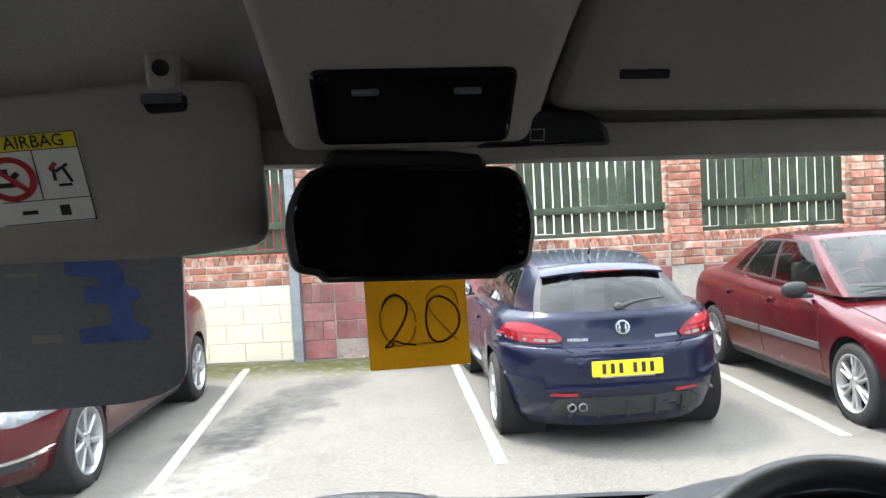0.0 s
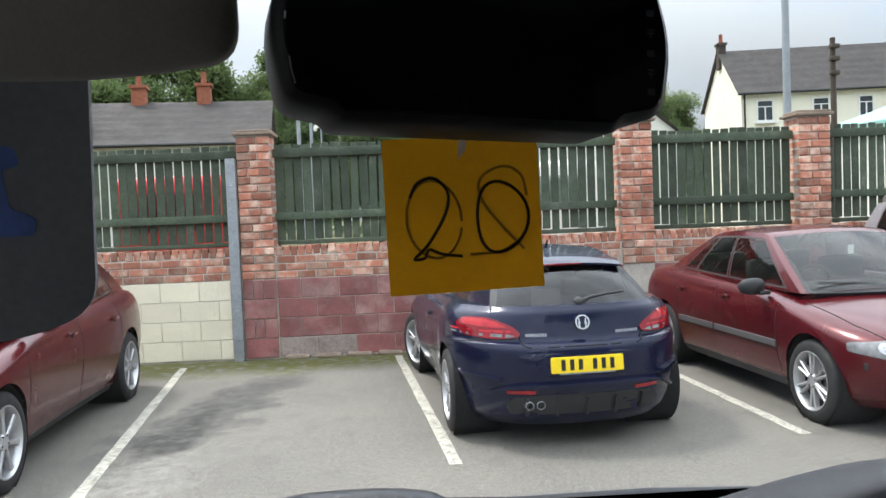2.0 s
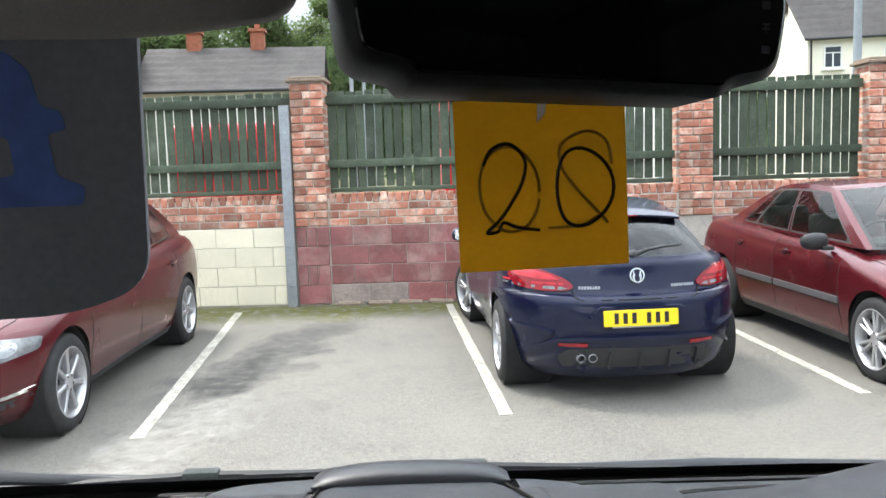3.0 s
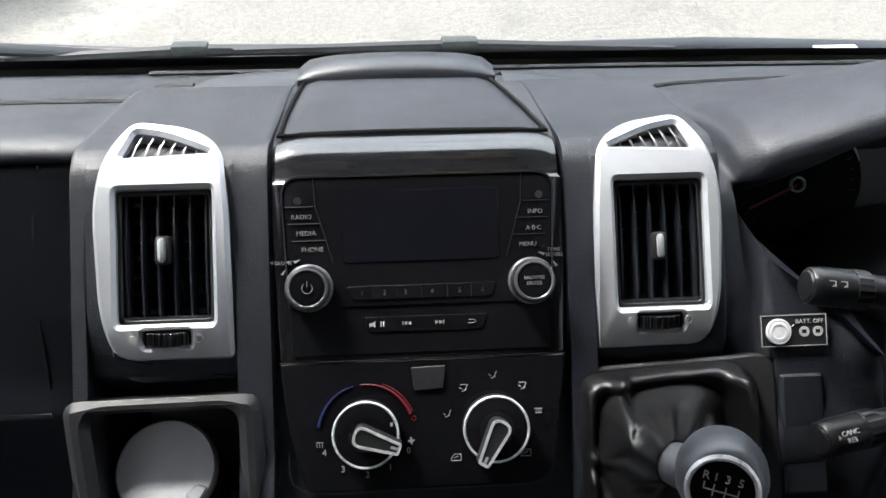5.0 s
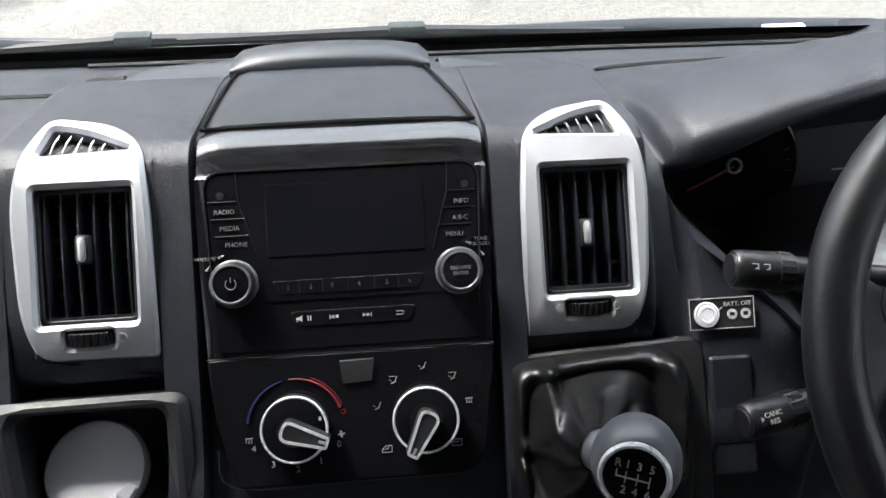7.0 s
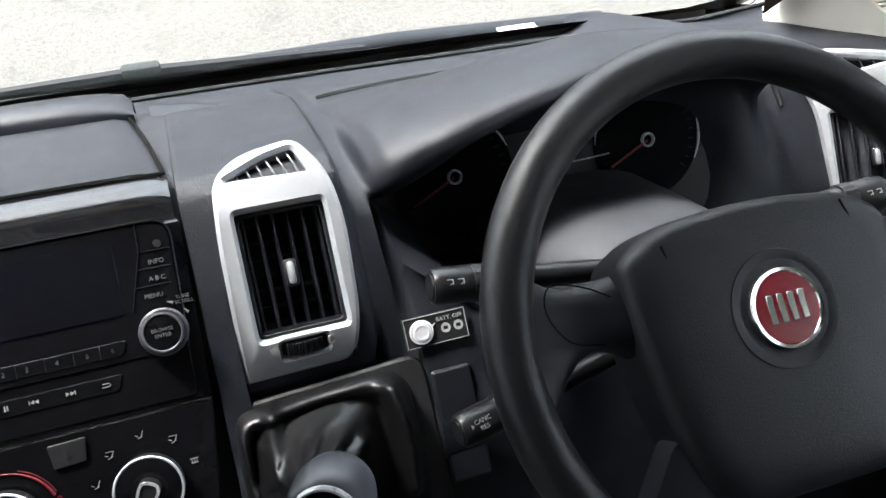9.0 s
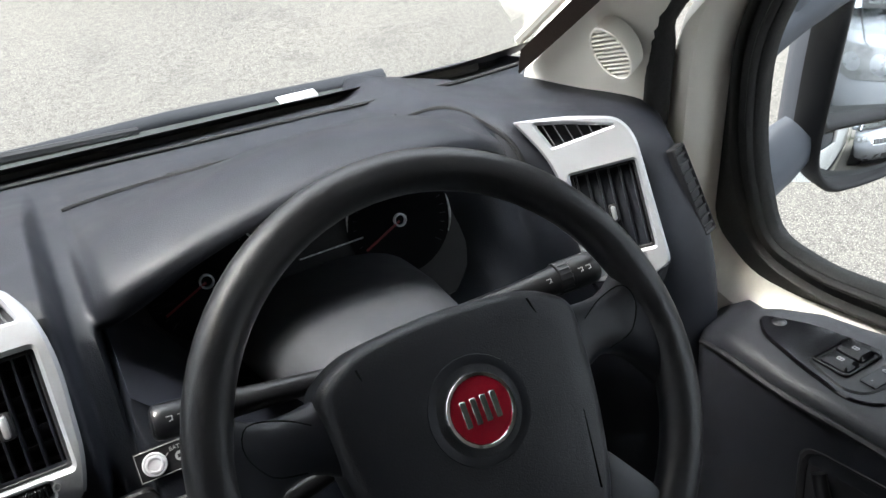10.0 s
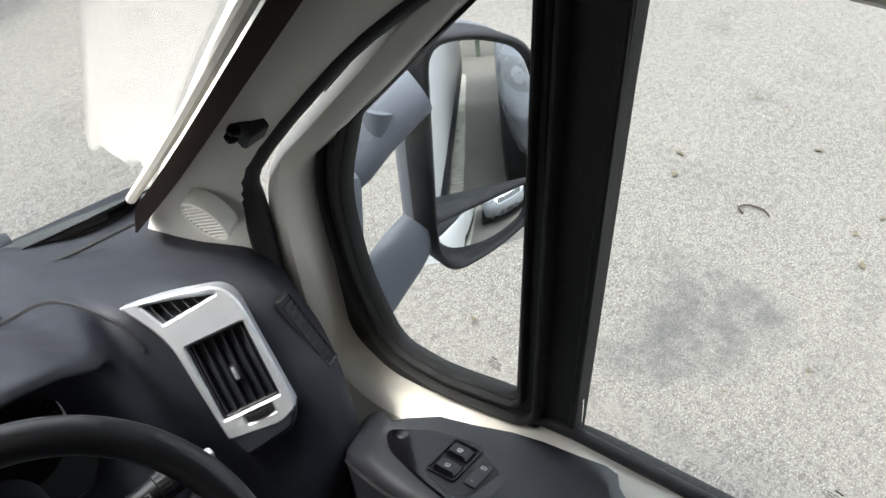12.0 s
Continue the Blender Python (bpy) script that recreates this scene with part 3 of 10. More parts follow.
def bars(parent, m, items, mat=M_print, base=VAN, name="symbol"):
    """Small printed bars: (x, y, width, height, turn)."""
    bm = bmesh.new()
    for x, y, w, h, r in items:
        box(bm, (0, 0, 0), (w, h, 0.0004), m @ Matrix.Translation((x, y, 0)) @ Matrix.Rotation(radians(r), 4, "Z"))
    return part(name, bm, mat, parent, "", base, smooth=0)


def tri(m, pts, bm):
    bm.faces.new([bm.verts.new(m @ Vector((x, y, 0.0003))) for x, y in pts])


def media_icons():
    z = 0.0072
    bm = bmesh.new()
    for x, s in ((-0.010, -1), (0.011, 1)):
        for o in (-0.0022, 0.0006):
            q = [(x + s * o, -0.1031 - 0.0015), (x + s * (o + 0.0026), -0.1031), (x + s * o, -0.1031 + 0.0015)]
            tri(CONM(0, 0, z), q if s > 0 else q[::-1], bm)
        box(bm, (x + s * 0.0036, -0.1031, z), (0.0006, 0.003, 0.0003), CON)
    for x in (-0.0285, -0.0268):
        box(bm, (x, -0.1031, z), (0.0009, 0.0036, 0.0003), CON)
    tri(CONM(0, 0, z), [(-0.0365, -0.1040), (-0.0345, -0.1040), (-0.0325, -0.1055), (-0.0325, -0.1008), (-0.0345, -0.1022), (-0.0365, -0.1022)], bm)
    box(bm, (0, 0, 0), (0.006, 0.0005, 0.0003), CONM(-0.0343, -0.1031, z, 45))
    part("symbol", bm, M_print, radio, "", VAN, smooth=0)
    part("symbol", btube([con(0.0315, -0.1045, z), con(0.036, -0.1045, z), con(0.037, -0.1035, z), con(0.036, -0.1022, z), con(0.032, -0.1022, z)], 0.0003, 5), M_print, radio, "", VAN)


media_icons()


def radio_knob(x, v, lettering):
    k = part("knob", blathe([(0.0165, 0), (0.0165, 0.003), (0.0158, 0.0042), (0.0150, 0.0046)], CONM(x, v, 0.006), 40), M_knurl, radio, "ribbed satin ring", VAN)
    bm = bmesh.new()
    n = 44
    rows = []
    for h, r in ((0.004, 0.0152), (0.012, 0.0146), (0.0135, 0.0138)):
        rows.append([CONM(x, v, 0.006) @ Vector(((r + (0.0004 if i % 2 else 0)) * math.cos(2 * math.pi * i / n), (r + (0.0004 if i % 2 else 0)) * math.sin(2 * math.pi * i / n), h)) for i in range(n)])
    grid(bm, rows, close_v=True, flip=True)
    part("grip", bm, M_black, k, "ribbed black grip", VAN)
    part("ring", blathe([(0.0138, 0.0128), (0.0138, 0.0142), (0.0125, 0.0146), (0.0118, 0.0138)], CONM(x, v, 0.006), 40, cap=False), M_knurl, k, "", VAN)
    part("cap", blathe([(0.012, 0.0125), (0.0115, 0.0138), (0.0105, 0.014), (0.0001, 0.0136)], CONM(x, v, 0.006), 32), M_gloss, k, "", VAN)
    if lettering:
        writing("BROWSE", 0.0036, CONM(x, v + 0.0019, 0.0202), M_print_dim, k, VAN, name="button_lettering")
        writing("ENTER", 0.0036, CONM(x, v - 0.0019, 0.0202), M_print_dim, k, VAN, name="button_lettering")
    else:
        arc = [CONM(x, v, 0.0203) @ Vector((0.0036 * math.cos(radians(a)), 0.0036 * math.sin(radians(a)), 0)) for a in range(130, 411, 20)]
        part("symbol", btube(arc, 0.00035, 5), M_print_dim, k, "", VAN)
        part("symbol", btube([con(x, v + 0.001, 0.0203), con(x, v + 0.0048, 0.0203)], 0.00035, 5), M_print_dim, k, "", VAN)
    for a in (28, 62):
        p = CONM(x, v, 0.0066) @ Vector((0.0205 * math.cos(radians(a if lettering else 180 - a)), 0.0205 * math.sin(radians(a if lettering else 180 - a)), 0))
        q = CONM(x, v, 0.0066) @ Vector((0.0205 * math.cos(radians((a + 12) if lettering else 180 - a - 12)), 0.0205 * math.sin(radians((a + 12) if lettering else 180 - a - 12)), 0))
        part("symbol", btube([p, q], [0.0011, 0.0003], 6), M_print_dim, radio, "", VAN)


radio_knob(-0.077, -0.0767, False)
radio_knob(0.077, -0.0767, True)

heater = thing("heater_control_panel", con(0, -0.17), VAN, "glossy black heater panel with two chrome-ringed dials", "heater controls")
part("fascia", bplate(rounded([(-0.0985, -0.1285), (-0.094, -0.170), (-0.083, -0.2165), (0.076, -0.2165), (0.089, -0.205), (0.0985, -0.1285)], [0.002, 0.01, 0.006, 0.01, 0.01, 0.002]), m=CON, h0=-0.006, h1=0.0065, bevel=0.0012), M_gloss, heater, "", VAN)
part("bright_edge", btube([con(-0.0985, -0.1275, 0.0065), con(0.0985, -0.1275, 0.0065)], 0.0005, 6), M_chrome, heater, "", VAN)
part("bright_edge", btube(spline([con(-0.094, -0.19, 0.004), con(-0.084, -0.2155, 0.0055), con(0.0, -0.217, 0.0055), con(0.075, -0.2165, 0.0055), con(0.087, -0.206, 0.0055), con(0.0935, -0.17, 0.0045)], 4), 0.0005, 6), M_dash_soft, heater, "", VAN)
part("snow_button", bplate(rounded([(-0.0092, -0.1335), (-0.0075, -0.1495), (0.0125, -0.1485), (0.0148, -0.133)], 0.001), m=CON, h0=0.004, h1=0.0085, bevel=0.0006), M_black, heater, "", VAN)
bars(heater, CONM(0.003, -0.1435, 0.0087), [(0, 0, 0.0035, 0.0004, a) for a in (0, 60, 120)], M_dash_soft)


def dial(x, v, turn):
    k = part("dial", blathe([(0.0225, 0), (0.0225, 0.010), (0.0218, 0.0118)], CONM(x, v, 0.0065), 48), M_black, heater, "black rotary dial", VAN)
    part("chrome_ring", blathe([(0.0226, 0.0100), (0.0228, 0.0116), (0.0220, 0.0126), (0.0210, 0.0120)], CONM(x, v, 0.0065), 48, cap=False), M_bright, k, "", VAN)
    part("face", blathe([(0.0212, 0.0118), (0.0206, 0.0121), (0.009, 0.0117), (0.0001, 0.0117)], CONM(x, v, 0.0065), 40), M_gloss, k, "", VAN)
    m = CONM(x, v, 0.0065, turn)
    grip = rounded([(-0.0085, -0.008), (0.0245, -0.0042), (0.0245, 0.0042), (-0.0085, 0.008)], [0.0078, 0.002, 0.002, 0.0078], 6)
    part("pointer", bplate(grip, m=m, h0=0.011, h1=0.0245, bevel=0.002), M_black, k, "", VAN)
    rim = inset(grip, 0.0002)
    part("pointer_edge", bplate(rim, [inset(grip, 0.0020)], m=m, h0=0.0238, h1=0.0252), M_bright, k, "chrome outline of the pointer", VAN)
    part("mark", bbox((0.020, 0, 0.0247), (0.0045, 0.0018, 0.0006), m), M_print, k, "", VAN)


dial(-0.041, -0.1765, -20)
dial(0.0475, -0.1765, -118)
part("mark", bbox((-0.0235, -0.170, 0.0187), (0.0018, 0.0026, 0.0004), CON), M_print, heater, "", VAN)
for s, x, v in (("0", -0.0125, -0.1905), ("1", -0.0253, -0.2012), ("2", -0.041, -0.2056), ("3", -0.0575, -0.2012), ("4", -0.070, -0.1895)):
    writing(s, 0.0062, CONM(x, v, 0.0068), M_print, heater, VAN, name="dial_lettering")
arc_pts = lambda r, a0, a1: [CONM(-0.041, -0.1765, 0.0069) @ Vector((r * math.cos(radians(a0 + (a1 - a0) * i / 16)), r * math.sin(radians(a0 + (a1 - a0) * i / 16)), 0)) for i in range(17)]
part("temperature_arc", btube(arc_pts(0.0325, 20, 96), [0.0011 - 0.0007 * i / 16 for i in range(17)], 6), M_redprint, heater, "red printed arc", VAN)
part("temperature_arc", btube(arc_pts(0.0345, 22, 70), 0.0004, 6), M_redprint, heater, "", VAN)
part("temperature_arc", btube(arc_pts(0.0325, 104, 172), [0.0004 + 0.0007 * i / 16 for i in range(17)], 6), M_blueprint, heater, "blue printed arc", VAN)
part("symbol", bplate(disc(-0.0082, -0.1685, 0.0019, 16), [disc(-0.0082, -0.1685, 0.0011, 16)], m=CON, h0=0.006, h1=0.0069), M_redprint, heater, "", VAN)
bars(heater, CONM(-0.0105, -0.1838, 0.0068), [(0.0012 * math.cos(radians(a)), 0.0012 * math.sin(radians(a)), 0.0026, 0.0011, a + 25) for a in (0, 90, 180, 270)])
bars(heater, CONM(-0.073, -0.1835, 0.0068), [(0, 0.0012, 0.005, 0.0005, 0), (-0.0018, -0.0008, 0.0004, 0.0028, 0), (0, -0.0008, 0.0004, 0.0028, 0), (0.0018, -0.0008, 0.0004, 0.0028, 0)])
for i, (x, v) in enumerate(((0.0155, -0.167), (0.0275, -0.150), (0.048, -0.1416), (0.0685, -0.150), (0.0785, -0.167))):
    it = [(0.0012, 0.0012, 0.0042, 0.0005, 65), (-0.0004, -0.0012, 0.0036, 0.0005, 20), (-0.0026, 0.0004, 0.0022, 0.0004, -30)]
    if i in (1, 3):
        it += [(-0.001, 0.0030, 0.0045, 0.0004, 0)]
    if i == 4:
        it = [(0, 0.0014, 0.0058, 0.0005, 0), (0, -0.0016, 0.0045, 0.0005, 0), (-0.0016, 0, 0.0004, 0.0032, 0), (0, 0, 0.0004, 0.0032, 0), (0.0016, 0, 0.0004, 0.0032, 0)]
    bars(heater, CONM(x, v, 0.0068), it)
for x, v in ((0.0685, -0.1955), (0.020, -0.1965)):
    bars(heater, CONM(x, v, 0.0068), [(0, -0.0022, 0.0068, 0.0005, 0), (0.0034, 0, 0.0005, 0.0044, 0), (0.0012, 0.0022, 0.0045, 0.0005, 0), (-0.0022, 0.0008, 0.0044, 0.0005, 50), (-0.0034, -0.0014, 0.0005, 0.0018, 0), (0.0, 0.0002, 0.0032, 0.0005, 20)])


def air_vent(m, parent, outer, tri_hole, slot, wheel, dots, skirt, tab, tri_slats, lean=0.0, bend=0.10):
    """Silver vent: bezel with a small upper grille and a large one with upright vanes, thumb wheel and marks."""
    v = part("air_vent", bplate(outer, [tri_hole, slot, rounded(rect(*wheel), 0.002)], m=m, h0=-0.030, h1=0.010, bevel=0.0028), M_silver, parent, "silver air vent with black vanes", VAN)
    part("skirt", bplate(skirt, m=m, h0=-0.03, h1=0.0085, bevel=0.005), M_dash_soft, v, "dark lower skirt", VAN)
    xs, ys = [p[0] for p in slot], [p[1] for p in slot]
    x0, x1, y0, y1 = min(xs), max(xs), min(ys), max(ys)
    # recessed tray of the big grille
    bm = bmesh.new()
    ou = rounded(rect(x0 - 0.004, y0 - 0.004, x1 + 0.004, y1 + 0.004), 0.003)
    plate(bm, ou, [rounded(rect(x0 + 0.003, y0 + 0.003, x1 - 0.003, y1 - 0.003), 0.003)], m=m, h0=-0.045, h1=0.0035, bevel=0.001)
    box(bm, ((x0 + x1) / 2, (y0 + y1) / 2, -0.046), (x1 - x0 + 0.008, y1 - y0 + 0.008, 0.004), m)
    part("grille_tray", bm, M_black, v, "", VAN)
    n = 6
    for i in range(n):
        t = (i + 0.5) / n
        xa = x0 + (x1 - x0) * t
        bmv = bmesh.new()
        prof = [(-0.0011, -0.014), (-0.0013, 0.0), (-0.0006, 0.003), (0.0006, 0.003), (0.0013, 0.0), (0.0011, -0.014)]
        rw = []
        for k in range(7):
            y = y0 + 0.003 + (y1 - y0 - 0.006) * k / 6
            hh = -0.002 + 0.0025 * math.sin(math.pi * k / 6)
            rw.append([m @ Vector((xa + a + lean * (y - y0), y, b + hh)) for a, b in prof])
        grid(bmv, rw, close_v=True)
        part("vane", bmv, M_dash_soft, v, "", VAN)
    for k in range(7):
        y = y0 + (y1 - y0) * (k + 0.6) / 7.2
        part("cross_vane", bbox(((x0 + x1) / 2, y, -0.016), (x1 - x0 - 0.004, 0.0030, 0.010), m), M_doorpl, v, "", VAN)
    tx, ty = tab
    t_ob = part("tab", bbox((tx, ty, 0.003), (0.0105, 0.020, 0.012), m, 0.003), M_black, v, "", VAN)
    part("tab_grip", bbox((tx, ty, 0.0085), (0.0055, 0.017, 0.006), m, 0.0025), M_silver, t_ob, "silver grip", VAN)
    wx0, wy0, wx1, wy1 = wheel
    bmw = bmesh.new()
    for k in range(15):
        t = (k + 0.5) / 15
        box(bmw, (wx0 + 0.001 + (wx1 - wx0 - 0.002) * t, (wy0 + wy1) / 2, 0.0030 + 0.0045 * math.sin(math.pi * t)), ((wx1 - wx0) / (17 if k % 2 else 22), (wy1 - wy0) * 0.86, 0.011 + (0.0012 if k % 2 else 0)), m, 0.0006, 1)
    part("thumb_wheel", bmw, M_stalk, v, "ribbed black thumb wheel", VAN, smooth=30)
    part("wheel_well", bbox(((wx0 + wx1) / 2, (wy0 + wy1) / 2, -0.012), (wx1 - wx0 + 0.004, wy1 - wy0 + 0.004, 0.02), m), M_black, v, "", VAN)
    (ax, ay), (bx, by) = dots
    part("closed_mark", blathe([(0.0030, 0), (0.0030, 0.0004), (0.0001, 0.0005)], m @ Matrix.Translation((ax, ay, 0.0100)), 20), M_print, v, "white dot", VAN)
    part("open_mark", bplate(disc(bx, by, 0.0030, 20), [disc(bx, by, 0.0020, 20)], m=m, h0=0.0098, h1=0.0106), M_print, v, "", VAN)
    # small upper grille
    bm = bmesh.new()
    plate(bm, inset(tri_hole, -0.003), m=m, h0=-0.03, h1=-0.016)
    part("upper_tray", bm, M_black, v, "", VAN)
    tx0, tx1 = min(p[0] for p in tri_hole), max(p[0] for p in tri_hole)
    for k in range(1, tri_slats):
        t = k / tri_slats
        xa = tx0 + (tx1 - tx0) * t
        cut = [p for p in tri_hole]
        ylo, yhi = 1e9, -1e9
        for i in range(len(cut)):
            (x_a, y_a), (x_b, y_b) = cut[i - 1], cut[i]
            if (x_a - xa) * (x_b - xa) <= 0 and abs(x_a - x_b) > 1e-9:
                yy = y_a + (y_b - y_a) * (xa - x_a) / (x_b - x_a)
                ylo, yhi = min(ylo, yy), max(yhi, yy)
        if yhi - ylo < 0.002:
            continue
        bms = bmesh.new()
        sl = 0.35 if tri_hole[0][0] < (tx0 + tx1) / 2 else -0.35
        dx = (yhi - ylo) * sl * 0.5
        tube(bms, [m @ Vector((xa - dx, ylo - 0.001, 0.004)), m @ Vector((xa, (ylo + yhi) / 2, 0.0055)), m @ Vector((xa + dx, yhi + 0.001, 0.004))], 0.0008, 6)
        part("slat", bms, M_knurl, v, "", VAN)
    # the upper part curves back towards the dash top
    if bend:
        to_m = (VAN @ m).inverted()
        for ob in (v, *v.children_recursive):
            go = to_m @ PLACE[ob]
            back_ = go.inverted()
            for vert in ob.data.vertices:
                q = go @ vert.co
                if q.y < -0.092:
                    a = (-0.092 - q.y) / 0.06
                    vert.co = back_ @ Vector((q.x, -0.092 - (0.06 + q.z) * math.sin(a), (0.06 + q.z) * math.cos(a) - 0.06))
                elif q.y > -0.020:
                    a = (q.y + 0.020) / bend
                    vert.co = back_ @ Vector((q.x, -0.020 + (bend + q.z) * math.sin(a), (bend + q.z) * math.cos(a) - bend))
    return v


out_l = rounded([(-0.199, 0.046), (-0.157, 0.0385), (-0.135, 0.022), (-0.1305, -0.02), (-0.129, -0.121), (-0.209, -0.120), (-0.2185, -0.09), (-0.222, -0.02), (-0.217, 0.016)], [0.010, 0.02, 0.02, 0.02, 0.004, 0.012, 0.03, 0.05, 0.03], 5)
tri_l = rounded([(-0.1955, 0.0350), (-0.175, 0.0312), (-0.144, 0.0180), (-0.2035, 0.0155)], [0.003, 0.01, 0.002, 0.002], 3)
slot_l = rounded(rect(-0.2065, -0.0970, -0.1415, -0.0065), 0.003, 3)
skirt_l = rounded([(-0.214, -0.112), (-0.208, -0.137), (-0.196, -0.142), (-0.129, -0.140), (-0.129, -0.112)], [0.002, 0.01, 0.01, 0.002, 0.002])
air_vent(CON, dashboard, out_l, tri_l, slot_l, (-0.1895, -0.1105, -0.1580, -0.1010), ((-0.196, -0.106), (-0.152, -0.106)), skirt_l, (-0.1755, -0.0475), 7)


def mirrored(p, dx=0.0, dv=0.0):
    return [(-a + dx, b + dv) for a, b in reversed(p)]


out_r = mirrored(out_l, -0.007, -0.004)
tri_r = mirrored(tri_l, -0.007, -0.003)
slot_r = rounded(rect(0.1378, -0.0977, 0.2015, -0.0085), 0.003, 3)
air_vent(CON, dashboard, out_r, tri_r, slot_r, (0.1518, -0.1115, 0.1838, -0.1020), ((0.1465, -0.106), (0.1872, -0.106)), mirrored(skirt_l, -0.007, -0.002), (0.1690, -0.0555), 7)

# ---- steering wheel, stalks, instruments ----
WHEEL_TURN = -1.0
WH = axes((0.4607, 0.661, 1.296), (1, 0, 0), (0, math.sin(radians(46.9)), math.cos(radians(46.9)))) @ Matrix.Rotation(radians(WHEEL_TURN), 4, "Z")
wheel = thing("steering_wheel", (0.4607, 0.661, 1.296), VAN, "black four-spoke steering wheel with a round red badge", "steering wheel")
ring_pts = [WH @ Vector((0.182 * math.cos(2 * math.pi * i / 72), 0.182 * math.sin(2 * math.pi * i / 72), 0)) for i in range(72)]
part("rim", btube(ring_pts, 0.0168, 18, closed=True), M_leather, wheel, "black grained rim", VAN, smooth=70)


def shell(outline, m, heights, mat, name, parent, label=""):
    """A domed pad over an outline: rings drawn in by steps of (inset, height)."""
    bm = bmesh.new()
    rings = []
    c = Vector((sum(p[0] for p in outline) / len(outline), sum(p[1] for p in outline) / len(outline)))
    for k, h in heights:
        rings.append([bm.verts.new(m @ Vector((c.x + (p[0] - c.x) * k, c.y + (p[1] - c.y) * k, h))) for p in ccw(outline)])
    for a, b in zip(rings, rings[1:]):
        for i in range(len(a)):
            bm.faces.new((a[i - 1], a[i], b[i], b[i - 1]))
    bm.faces.new(rings[-1])
    return part(name, bm, mat, parent, label, VAN, smooth=50)


pad = rounded([(-0.106, 0.050), (-0.076, 0.069), (0.0, 0.077), (0.076, 0.069), (0.106, 0.050), (0.103, 0.0), (0.094, -0.055), (0.074, -0.118), (-0.074, -0.118), (-0.094, -0.055), (-0.103, 0.0)], [0.012, 0.03, 0.06, 0.03, 0.012, 0.05, 0.05, 0.03, 0.03, 0.05, 0.05], 5)
hub = shell(pad, WH, [(1.0, -0.030), (1.0, 0.004), (0.99, 0.0105), (0.955, 0.0155), (0.90, 0.0180), (0.75, 0.0198), (0.4, 0.0205)], M_doorpl, "airbag_pad", wheel, "black grained airbag cover")
part("badge_recess", blathe([(0.040, 0.0185), (0.039, 0.0212), (0.034, 0.0209), (0.031, 0.0200)], WH @ Matrix.Translation((0, 0, 0)), 40), M_dash_soft, hub, "", VAN)
badge = part("badge", blathe([(0.0275, 0.018), (0.0275, 0.0228), (0.0262, 0.0245), (0.0240, 0.0242), (0.0232, 0.0230)], WH, 44), M_chrome, hub, "round chrome and red badge", VAN)
part("badge_field", bplate(disc(0, 0, 0.0232, 36), m=WH, h0=0.021, h1=0.0236), M_badge, badge, "", VAN)
for i, x in enumerate((-0.0125, -0.0045, 0.0035, 0.0115)):
    part("badge_bar", bbox((x, 0.0005, 0.0242), (0.0046, 0.0190, 0.0012), WH, 0.0004, 1), M_chrome, badge, "", VAN)
# moulded creases drawn as thin near-black lines, their shade in the colour
for pts, nm in ((((-0.074, 0.056), (-0.068, 0.022), (-0.060, -0.005)), "crease"), (((0.066, 0.062), (0.076, 0.02), (0.078, -0.03), (0.070, -0.085)), "crease")):
    part(nm, btube([WH @ Vector((*p, 0.0184)) for p in pts], 0.0009, 6), M_well_dark, hub, "", VAN)


def spoke(sx):
    """One side of the wheel: the wide upper spoke flares into the rim; the lower one is slim."""
    bm = bmesh.new()
    rows = []
    for k in range(11):
        t = k / 10
        x = 0.080 + 0.098 * t
        flare = max(0.0, t - 0.55) / 0.45
        top = 0.052 - 0.016 * math.sin(math.pi * t) * 0.5 + 0.026 * flare ** 2
        bot = -0.030 + 0.030 * math.sin(math.pi * min(1.0, t * 1.1)) - 0.034 * flare ** 2
        lift = 0.010 * (1 - t) + 0.009 * flare ** 1.5
        r = []
        for q in range(13):
            a = math.pi * q / 12
            v = (top + bot) / 2 + (top - bot) / 2 * math.cos(a)
            r.append(WH @ Vector((sx * x, v, -0.012 + (0.014 + lift) * math.sin(a) ** 0.55)))
        rows.append(r)
    grid(bm, rows, flip=sx < 0)
    s = part("upper_spoke", bm, M_dash_soft, wheel, "dark grey spoke flaring into the rim", VAN, smooth=70)
    rest = spline([Vector((sx * a, b, 0)) for a, b in ((0.112, 0.032), (0.130, 0.042), (0.152, 0.046))] + [Vector((sx * a, b, 0)) for a, b in ((0.158, 0.030), (0.146, 0.010), (0.124, 0.004))], 4)
    # thumb rest crease, its shade drawn as a near-black line
    part("thumb_rest_line", btube([WH @ Vector((p.x, p.y, 0.0100 + 0.004 * max(0.0, (abs(p.x) - 0.13) / 0.03))) for p in rest], 0.0005, 6), M_well_dark, s, "", VAN)
    lo = rounded([(sx * 0.060, -0.088), (sx * 0.090, -0.060), (sx * 0.128, -0.112), (sx * 0.112, -0.140), (sx * 0.055, -0.118)], 0.012, 4)
    shell(lo, WH, [(1.0, -0.016), (1.0, 0.0), (0.95, 0.005), (0.6, 0.008)], M_dash_soft, "lower_spoke", wheel, "dark grey spoke")


spoke(-1)
spoke(1)

